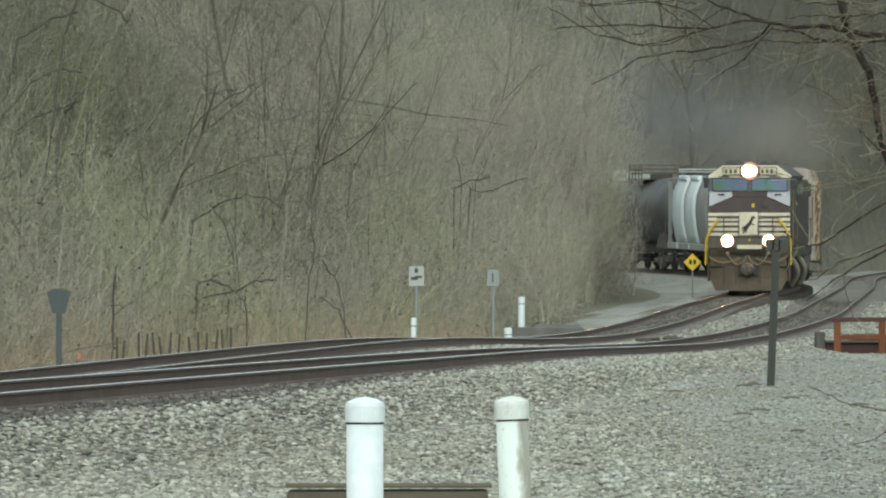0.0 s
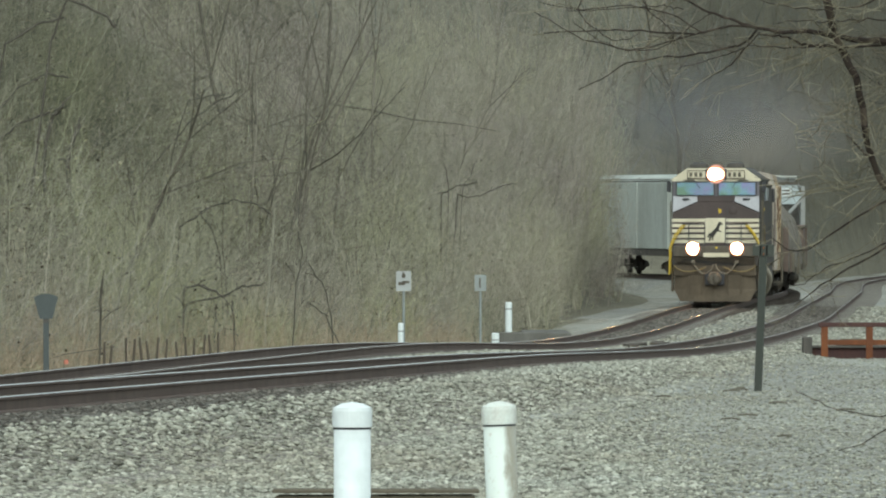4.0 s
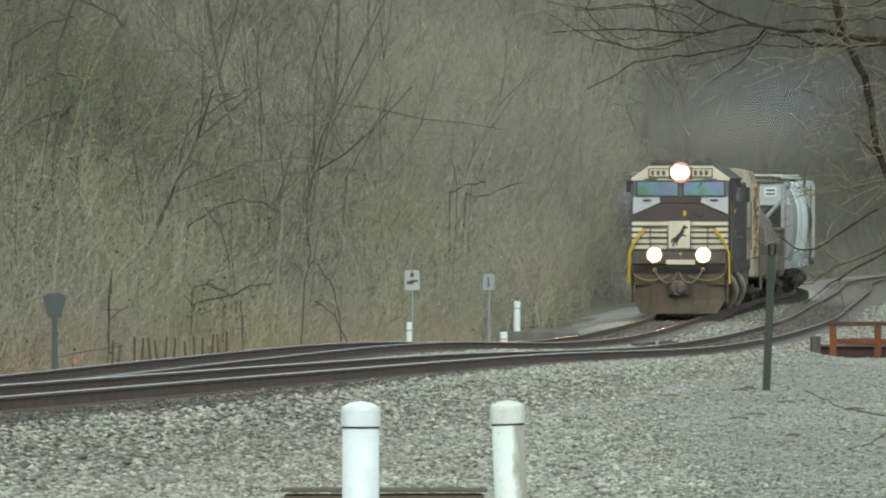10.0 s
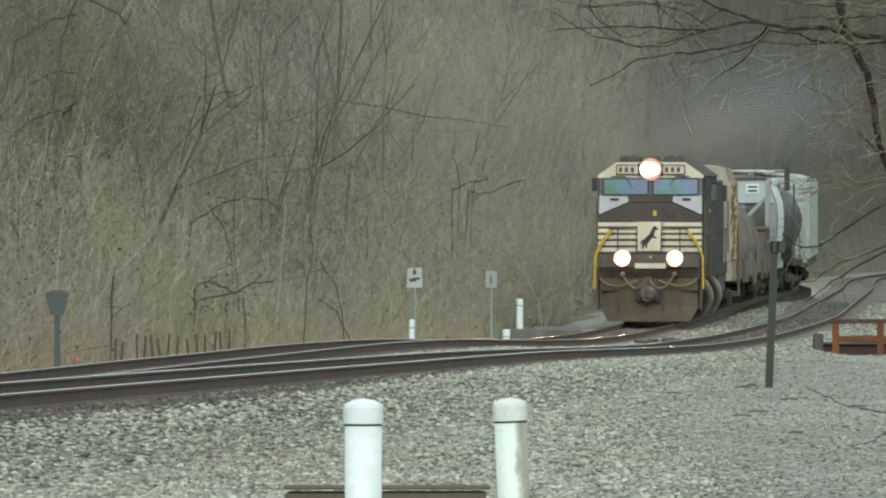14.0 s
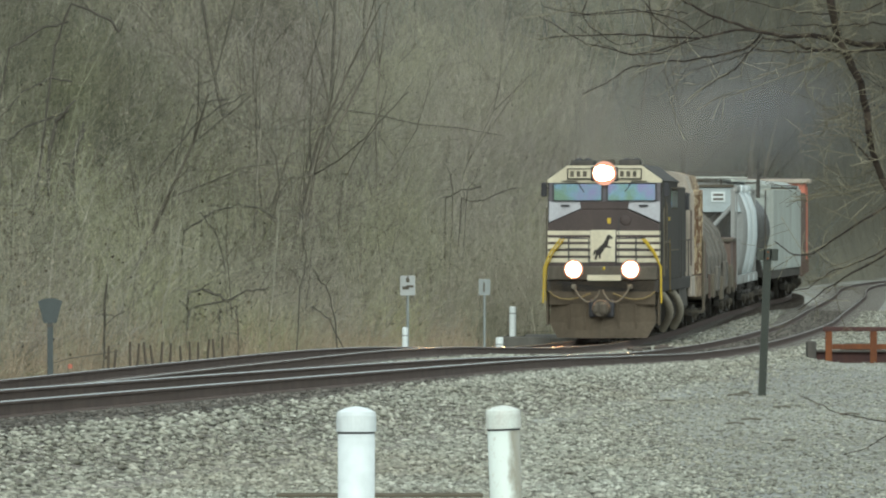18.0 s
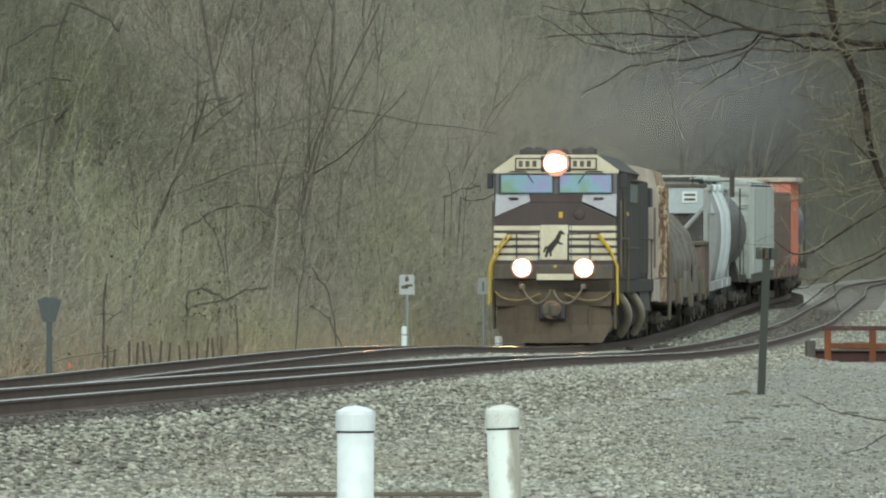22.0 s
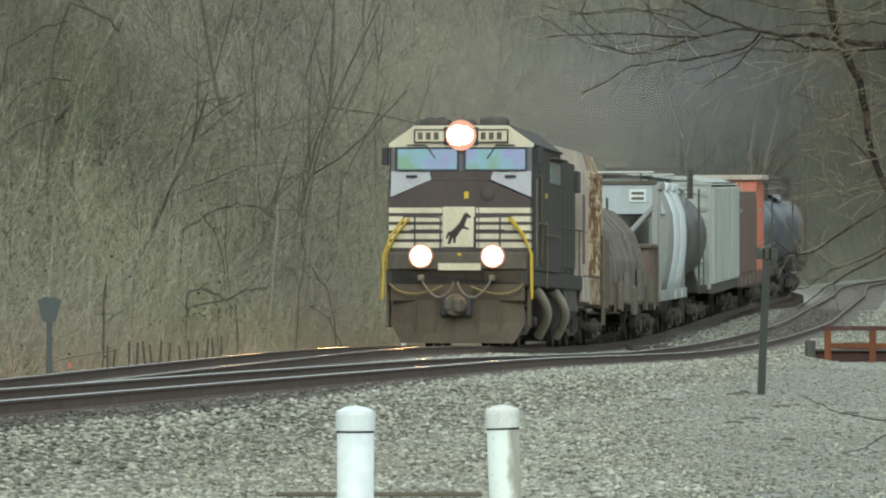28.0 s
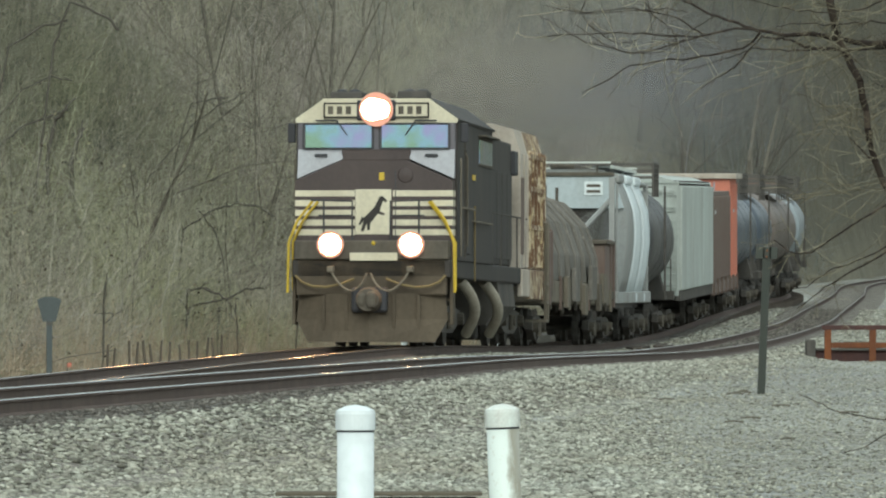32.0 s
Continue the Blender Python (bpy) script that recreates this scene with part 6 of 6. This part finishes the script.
def brush(name, label, x, y, height, spread, radius, per, tlen, material, seed, leaves=0.0, bends=2):
    rng = np.random.default_rng(seed)
    n = len(x)
    h = height[0] + (height[1] - height[0]) * rng.uniform(0, 1, n) ** 1.4
    r = radius[0] + (radius[1] - radius[0]) * rng.uniform(0, 1, n) ** 2
    p, rad = clear_of_line(*stems(rng, place(x, y), h, spread, r))
    ob = new(name, prism_mesh(name, p, rad, material))
    if per:
        q, qr = clear_of_line(*side_twigs(rng, p, rad, per, tlen, bends))
        # twigs go in the same mass of growth
        tw = new("twigs", prism_mesh("twigs", q, qr, material))
        tw.parent = ob
        tw["kind"] = "stuff"
        if leaves:
            pick = q[rng.uniform(0, 1, len(q)) < leaves][:, 1:, :].reshape(-1, 3)
            add_leaves(rng, pick, ob)
    return tagged(ob, label, "brush", kind="stuff")


def build_woods():
    rng = np.random.default_rng(11)
    x, y = clumped(rng, 6000, 12, 112, 335, 4.3, 8.5, 1.3, 0.55)
    brush("bank_brush", "dense bare tan brush along the track", x, y, (0.7, 3.6), 0.75, (0.005, 0.014), 8, 0.8, TWIG, 1, 0.1, 3)
    x, y = clumped(rng, 2600, 8, 230, 400, 8, 34, 1.2, 1.0)
    brush("hill_brush", "bare grey-brown undergrowth on the hillside", x, y, (1.6, 6.0), 0.7, (0.006, 0.02), 8, 1.1, BEND_TWIG, 2, 0.1)
    x, y = clumped(rng, 3000, 8, 126, 235, 8, 26, 1.2, 1.0)
    brush("dark_undergrowth", "dark tangled undergrowth on the steep hillside", x, y, (1.2, 4.5), 0.8, (0.006, 0.018), 9, 1.0, VINE, 12, 0.2)
    x, y = clumped(rng, 5600, 10, 120, 245, 6, 19, 1.1, 0.9)
    brush("upper_bank_brush", "tangled bare brush high on the bank", x, y, (0.6, 3.0), 0.75, (0.005, 0.014), 8, 0.9, VINE, 6, 0.2, 3)
    x, y = clumped(rng, 3600, 12, 225, 338, 3.9, 9, 1.2, 0.5)
    brush("bend_brush", "tall bare brush inside the bend", x, y, (2.0, 6.0), 0.6, (0.006, 0.018), 8, 1.0, BEND_TWIG, 7, 0.12)
    y = rng.uniform(276, 324, 1500)
    x = 5.12 + 0.0235 * (y - 276) - 4.5 * rng.uniform(0, 1, 1500) ** 1.6
    brush("bend_screen", "dense tall bare saplings at the inside of the bend", x, y, (5.6, 8.4), 0.3, (0.008, 0.02), 14, 1.0, BEND_TWIG, 10, 0.14)
    x, y = clumped(rng, 3000, 10, 258, 332, 5.6, 13, 1.1, 0.6)
    brush("bend_thicket", "tall grey-brown thicket hiding the bend", x, y, (3.6, 7.6), 0.5, (0.007, 0.018), 10, 1.1, BEND_TWIG, 8, 0.14)
    x, y = clumped(rng, 5000, 25, 112, 205, 4.2, 7.5, 1.4, 0.4)
    brush("tall_weeds", "tall dry tan weeds on the foot of the bank", x, y, (0.5, 1.9), 0.3, (0.005, 0.010), 2, 0.4, WEED, 9)
    # darker thicket high on the bank, where the hill is steepest
    y = rng.uniform(196, 248, 2600)
    x = y * rng.uniform(-0.064, -0.0405, 2600)
    brush("olive_thicket", "dark olive thicket high on the bank", x, y, (1.5, 4.6), 0.75, (0.006, 0.018), 9, 0.9, DARK_OLIVE, 14, 0.25)
    # dead black twigs caught in the growth
    x, y = clumped(rng, 900, 3, 130, 250, 5, 19, 1.0, 1.2)
    brush("dead_twigs", "dead black twigs caught in the brush", x, y, (1.2, 4.4), 0.9, (0.007, 0.015), 5, 0.5, FLECK, 15, 0.4)
    x, y = clumped(rng, 180, 3, 250, 330, 6, 26, 1.0, 1.2)
    brush("dead_twigs", "dead black twigs caught in the brush", x, y, (2.0, 7.0), 0.8, (0.009, 0.018), 5, 0.7, FLECK, 16, 0.3)
    # woods beyond the bend
    n = 3200
    yy = rng.uniform(392, 520, n)
    xx = rng.uniform(-26, 36, n)
    ok = (xx < side_line.x_at(yy) - 4) & (xx > main_line.x_at(yy) + 6)
    brush("far_woods", "bare saplings beyond the bend, haze put into their colour", xx[ok], yy[ok], (2.0, 10.0), 0.3, (0.012, 0.04), 7, 1.9, FAR_TWIG, 3)
    n = 900
    yy = rng.uniform(300, 470, n)
    xx = side_line.x_at(yy) + rng.uniform(4.5, 16, n)
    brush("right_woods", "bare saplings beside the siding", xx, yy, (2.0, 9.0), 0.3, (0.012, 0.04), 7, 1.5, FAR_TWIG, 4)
    # dry grass at the foot of the bank
    x, y = clumped(rng, 12000, 30, 112, 200, 3.3, 6.0, 1.2, 0.35)
    brush("dry_grass", "tan dry grass along the foot of the bank", x, y, (0.3, 1.15), 0.35, (0.004, 0.009), 0, 0, STRAW, 5)


def grow(rng, start, d, length, radius, depth, out, kids=(3, 5)):
    """Limbs of a bare tree, each a tapered bent stem of five points."""
    k = 5
    pts, rad = [np.array(start)], [radius]
    p, d = np.array(start, float), np.array(d, float)
    bend = rng.normal(0, 0.16, 3)
    for i in range(1, k):
        d = d + bend * 0.5 + rng.normal(0, 0.09, 3)
        d /= np.linalg.norm(d)
        p = p + d * length / (k - 1)
        pts.append(p.copy())
        rad.append(radius * (1 - 0.72 * i / (k - 1)))
    out.append((np.array(pts), np.array(rad)))
    if depth == 0:
        return
    for _ in range(rng.integers(*kids)):
        i = rng.integers(1, k)
        nd = d * 0.6 + rng.normal(0, 0.55, 3) + np.array([0, 0, 0.18])
        nd /= np.linalg.norm(nd)
        grow(rng, pts[i], nd, length * rng.uniform(0.45, 0.72), max(rad[i] * 0.62, 0.006), depth - 1, out, kids)


def bare_tree(x, y, height, radius, seed, label, lean=(0, 0), depth=3, skin=None):
    skin = skin or BARK
    rng = np.random.default_rng(seed)
    th = thing("bare_tree", label, "tree", "bare trees on the hill", at=pose(x, y, gz(x, y) - 0.1))
    d = np.array([lean[0], lean[1], 1.0])
    limbs = []
    grow(rng, (0, 0, 0), d / np.linalg.norm(d), height, radius, depth, limbs, (4, 7))
    tr = bmesh.new()
    tp, tq = limbs[0]
    for a, b, r0, r1 in zip(tp, tp[1:], tq, tq[1:]):
        add_rod(tr, a, b, r0, r1, 8)
    part("trunk", tr, skin, th)
    foot = np.array([x, y, gz(x, y) - 0.1])
    pts, rad = clear_of_line(np.stack([l[0] for l in limbs[1:]]) + foot, np.stack([l[1] for l in limbs[1:]]))
    pts = pts - foot
    cr = new("crown", prism_mesh("crown", pts, rad, skin))
    cr.parent = th


def build_trees():
    rng = random.Random(21)
    for k in range(34):
        y = rng.uniform(150, 380)
        o = rng.uniform(6, 26)
        x = float(main_line.x_at(y)) - o - 2
        if abs(x) > 0.062 * y + 3:
            x = rng.uniform(-0.055, 0.02) * y
            x = min(x, float(main_line.x_at(y)) - 8)
        hgt = rng.uniform(4.5, 9)
        bare_tree(x, y, hgt, rng.uniform(0.035, 0.075), 100 + k, "slender bare grey tree on the wooded bank", (rng.uniform(-0.25, 0.25), 0))
    # arching saplings and grape vines in the brush
    for k in range(44):
        y = rng.uniform(125, 330)
        x = rng.uniform(-0.058, 0.03) * y
        x = min(x, float(main_line.x_at(y)) - 7.5)
        bare_tree(x, y, rng.uniform(2.0, 4.5), rng.uniform(0.012, 0.025), 400 + k, "thin arching dark sapling in the brush", (rng.choice((-1, 1)) * rng.uniform(0.25, 0.8), rng.uniform(-0.3, 0.3)), 2, BARK)
    # low dark vines looped through the foot of the bank
    for k in range(30):
        y = rng.uniform(118, 210)
        x = float(main_line.x_at(y)) - rng.uniform(4.8, 7.5)
        bare_tree(x, y, rng.uniform(1.2, 2.8), rng.uniform(0.014, 0.026), 600 + k, "low dark vine looped through the dry weeds", (rng.choice((-1, 1)) * rng.uniform(0.2, 1.2), rng.uniform(-0.6, 0.1)), 1, VINE_BARK)
    for k in range(26):
        y = rng.uniform(330, 470)
        x = float(side_line.x_at(y)) + rng.uniform(5, 11)
        bare_tree(x, y, rng.uniform(8, 14), rng.uniform(0.1, 0.2), 200 + k, "tall bare dark tree beyond the siding", (rng.uniform(-0.1, 0.1), 0), 3, DARK_BARK)
    for k, (x, y, r) in enumerate(((-4.15, 262.0, 0.09), (-2.9, 300.0, 0.08), (-6.9, 250.0, 0.07))):
        bare_tree(x, y, 13.0, r, 700 + k, "slim dark upright tree on the wooded bank", (0.03 * (k - 1), 0), 1, VINE_BARK)
    for k in range(12):
        y = rng.uniform(398, 450)
        x = rng.uniform(8, 22)
        if x < float(side_line.x_at(y)) - 4:
            bare_tree(x, y, rng.uniform(8, 14), rng.uniform(0.1, 0.2), 300 + k, "tall bare dark tree beyond the bend", (rng.uniform(-0.15, 0.15), 0))


build_woods()
build_trees()


# ---- the near tree whose boughs hang into the view ----
def near_tree():
    y = 70.0
    tx = 6.3
    b = gz(tx, y)
    th = thing("overhanging_tree", "bare dark tree with drooping boughs over the yard", "tree", at=pose(tx, y, b - 0.1))
    rng = np.random.default_rng(77)

    def w(px, pz, dy=0.0):
        return np.array([px - 0.08 - tx, dy, pz - 0.09 - b + 0.1])

    trunk = bmesh.new()
    tp = [w(6.3, b - 0.1), w(6.25, 2.0), (w(6.1, 4.0)), w(5.7, 6.2), w(5.2, 8.2)]
    for a, c, r in zip(tp, tp[1:], (0.24, 0.2, 0.17, 0.12)):
        add_rod(trunk, a, c, r, r * 0.85, 12)
    part("trunk", trunk, DARK_BARK, th)
    boughs = [
        # (points x, z; thickness at the root)
        ([(4.82, 4.22), (4.13, 4.31), (3.84, 4.33), (3.43, 4.39), (3.17, 4.39), (2.93, 4.43)], 0.042),
        ([(2.93, 4.43), (2.72, 4.45), (2.38, 4.37), (1.96, 4.39), (1.67, 4.41), (1.34, 4.41), (0.88, 4.37)], 0.014),
        ([(3.55, 5.04), (3.62, 4.6), (3.71, 4.3), (3.8, 4.13), (3.88, 3.95), (3.94, 3.64), (3.99, 3.28), (4.13, 2.98), (4.29, 2.84)], 0.046),
        ([(2.95, 4.41), (2.86, 4.28), (2.55, 4.21), (2.38, 4.18), (2.09, 4.16), (1.75, 4.11), (1.59, 3.99), (1.29, 3.85)], 0.014),
        ([(2.93, 4.43), (2.67, 4.51), (2.38, 4.64), (2.22, 4.72), (2.03, 4.93)], 0.017),
        ([(2.88, 4.28), (2.72, 4.09), (2.56, 3.99), (2.4, 3.88)], 0.01),
        ([(2.38, 4.37), (2.01, 4.26), (1.75, 4.22), (1.34, 4.31), (1.08, 4.46), (0.88, 4.59)], 0.009),
        ([(2.45, 4.37), (2.14, 4.56), (1.77, 4.63), (1.29, 4.59), (0.93, 4.67)], 0.008),
        ([(3.77, 4.25), (3.45, 4.26), (3.19, 4.35), (2.98, 4.37)], 0.02),
        ([(3.99, 3.23), (3.88, 3.33), (3.79, 3.43)], 0.014),
        ([(4.51, 3.02), (4.13, 2.8), (3.77, 2.59), (3.45, 2.36), (3.24, 2.35), (3.08, 2.48)], 0.015),
        ([(4.51, 2.6), (4.13, 2.36), (3.72, 2.14), (3.53, 2.02), (3.3, 1.84)], 0.014),
        ([(4.51, 2.62), (4.13, 2.42), (3.8, 2.26), (3.6, 2.2), (3.42, 2.06), (3.27, 2.02)], 0.01),
        ([(4.82, 1.35), (4.13, 0.8), (3.66, 0.88), (3.32, 1.04)], 0.009),
        ([(4.82, 1.04), (4.13, 0.67), (3.93, 0.54), (3.72, 0.49)], 0.008),
        ([(2.98, 4.38), (2.86, 4.25), (2.72, 4.19), (2.5, 4.12), (2.24, 4.06)], 0.008),
        ([(1.33, 4.72), (1.28, 4.59), (1.35, 4.48), (1.5, 4.38), (1.61, 4.31), (1.72, 4.31), (1.82, 4.34), (1.87, 4.4)], 0.006),
        ([(2.53, 4.56), (2.4, 4.48), (2.24, 4.34), (2.14, 4.27), (1.93, 4.22), (1.66, 4.23), (1.45, 4.33), (1.24, 4.48)], 0.006),
        ([(1.87, 4.72), (1.98, 4.56), (2.11, 4.46), (2.16, 4.4), (2.19, 4.3)], 0.007),
        ([(2.27, 4.6), (2.08, 4.63), (1.66, 4.6), (1.19, 4.59)], 0.006),
        ([(4.4, 4.32), (3.9, 4.24), (3.66, 4.26), (3.4, 4.24), (3.08, 4.24), (2.87, 4.26)], 0.014),
        ([(4.3, 4.78), (3.9, 4.62), (3.5, 4.6), (3.1, 4.66), (2.8, 4.74)], 0.01),
        ([(4.3, 4.5), (3.95, 4.5), (3.6, 4.48), (3.3, 4.5), (3.1, 4.46)], 0.009),
    ]
    sprays = []
    for k, (pts, r) in enumerate(boughs):
        p = np.array([w(a + 0.08, c + 0.09, rng.normal(0, 0.1)) for a, c in pts])
        t = np.linspace(0, len(p) - 1, 19)
        q = np.stack([np.interp(t, np.arange(len(p)), p[:, i]) for i in range(3)], -1)
        q[1:-1] += rng.normal(0, 0.006, (17, 3))
        rad = np.linspace(r * 0.88, max(r * (0.62 if k == 2 else 0.32), 0.0035), 19)
        bm = bmesh.new()
        for a, c, r0, r1 in zip(q, q[1:], rad, rad[1:]):
            add_rod(bm, a, c, r0, r1, 7)
        part("bough", bm, DARK_BARK if k in (13, 14) else BOUGH, th)
        if k not in (13, 14):
            sprays.append((q[None], rad[None], 4 if k > 14 else (6, 6, 3, 6, 5, 3, 6, 6, 6, 2, 8, 8, 6)[k]))
    # slim shoots that droop in from the crown outside the view
    n = 110
    start = np.stack([rng.uniform(3.7, 5.1, n) - tx, rng.normal(0, 0.3, n), rng.uniform(2.9, 5.0, n) - b + 0.1], -1)
    d = np.stack([-np.abs(rng.normal(0.6, 0.4, n)), rng.normal(0, 0.3, n), rng.normal(-0.15, 0.45, n)], -1)
    f = np.linspace(0, 1, 6)[None, :, None]
    ln = rng.uniform(0.35, 0.95, n)[:, None, None]
    shoots = start[:, None, :] + d[:, None, :] * ln * f + rng.normal(0, 0.16, (n, 1, 3)) * ln * f**2 + rng.normal(0, 0.012, (n, 6, 3))
    sprays.append((shoots, np.full((n, 6), 0.006), 3))
    twig_p, twig_r = [], []

    def four(p):
        return p[:, [0, 2, 3, 5], :] if p.shape[1] == 6 else p

    twig_p.append(four(shoots))
    twig_r.append(np.tile(np.linspace(0.0045, 0.002, 4), (n, 1)))
    for q, rad, per in sprays:
        p1, r1 = side_twigs(rng, q, rad, per, 0.36, 4)
        r1 = np.clip(r1, 0.0022, 0.0045)
        p2, r2 = side_twigs(rng, p1, r1, 2, 0.2, 4)
        r2 = np.clip(r2, 0.0016, 0.0026)
        twig_p += [p1, p2]
        twig_r += [r1, r2]
    tw = new("twig_spray", prism_mesh("twig_spray", np.concatenate(twig_p), np.concatenate(twig_r), OLIVE))
    tw.parent = th
    tw["kind"] = "stuff"


near_tree()


# ---------------- the tracks and the ballast stones ----------------
build_track(main_line, "main_track", "main line track with polished rails on dark ties", 430, 40, RAIL_DULL)
build_track(side_line, "side_track", "siding track with polished rails on dark ties", 640, 40, RAIL_TOP)


def build_stones(seed, n, y0, y1, r0, r1, material, label, zone="yard"):
    """Loose stones on the shoulder and yard, each its own lump."""
    rng = np.random.default_rng(seed)
    y = y0 + (y1 - y0) * rng.uniform(0, 1, n) ** 1.15
    x = rng.uniform(-1, 1, n) * (0.0605 * y + 0.4)
    if zone == "bed":
        x = np.where(np.arange(n) % 2, side_line.x_at(y), main_line.x_at(y)) + rng.uniform(-0.66, 0.66, n)
    if zone == "shoulder":
        x = side_line.x_at(y) + 1.0 + (0.5 + 0.9 * smooth(108, 78, y)) * rng.uniform(0, 1, n) ** 1.3
    o = x - side_line.x_at(y)
    road = smooth(0.5, 2.5, x - 0.6) * smooth(3.0, 5.0, o)
    between = (x > main_line.x_at(y) + 1.35) & (o < -1.35)
    edge = 1.3 + 0.9 * smooth(108, 78, y) + rng.normal(0, 0.12, n)
    ok = (zone != "yard") | (((o > edge) | between) & (x < side_line.x_at(y) + 9 + 40 * (y < 160)) & (rng.uniform(0, 1, n) > 0.55 * road))
    x, y, road = x[ok], y[ok], road[ok]
    n = len(x)
    size = rng.uniform(r0, r1, n) * rng.uniform(0.7, 1.0, n) * (1 - 0.45 * road)
    lift = np.array([noise.noise(Vector((a * 0.35, b * 0.12, 0))) for a, b in zip(x.tolist(), y.tolist())])
    c = np.stack([x, y, ground_z(x, y) + 0.05 * lift * (x > side_line.x_at(y) + 2.2) + size * 0.25], -1)
    octa = np.array([(1, 0, 0), (-1, 0, 0), (0, 1, 0), (0, -1, 0), (0, 0, 1), (0, 0, -1)], float)
    v = octa[None] * rng.uniform(0.55, 1.2, (n, 6, 3)) + rng.normal(0, 0.22, (n, 6, 3))
    v[..., 2] *= 0.5
    v[..., 0] *= 1.35
    a = rng.uniform(0, 2 * np.pi, n)
    ca, sa = np.cos(a)[:, None], np.sin(a)[:, None]
    vx = v[..., 0] * ca - v[..., 1] * sa
    vy = v[..., 0] * sa + v[..., 1] * ca
    v = np.stack([vx, vy, v[..., 2]], -1) * size[:, None, None] + c[:, None, :]
    tri = np.array([(0, 2, 4), (2, 1, 4), (1, 3, 4), (3, 0, 4), (2, 0, 5), (1, 2, 5), (3, 1, 5), (0, 3, 5)])
    f = (np.arange(n)[:, None, None] * 6 + tri[None]).reshape(-1, 3)
    me = bpy.data.meshes.new("ballast_stones")
    me.vertices.add(n * 6)
    me.vertices.foreach_set("co", v.astype(np.float32).ravel())
    me.loops.add(f.size)
    me.loops.foreach_set("vertex_index", f.astype(np.int32).ravel())
    me.polygons.add(len(f))
    me.polygons.foreach_set("loop_start", np.arange(0, f.size, 3, dtype=np.int32))
    me.update(calc_edges=True)
    me.materials.append(material)
    tagged(new("ballast_stones", me), label, "ballast", kind="stuff")


build_stones(4, 125000, 56, 150, 0.022, 0.06, STONE, "loose pale grey crushed stones")
build_stones(5, 60000, 150, 300, 0.03, 0.08, STONE, "loose pale grey crushed stones beyond the bend")
# strip of darker stones gives the shaded ballast below the near rail
build_stones(6, 4000, 62, 150, 0.02, 0.05, STAINED_SHADED_STONE, "stones along the siding's ties, coloured dark for the shaded shoulder", "shoulder")
build_stones(7, 9000, 160, 300, 0.03, 0.07, STAINED_SHADED_STONE, "dusty brown stones between the rails", "bed")
motions()
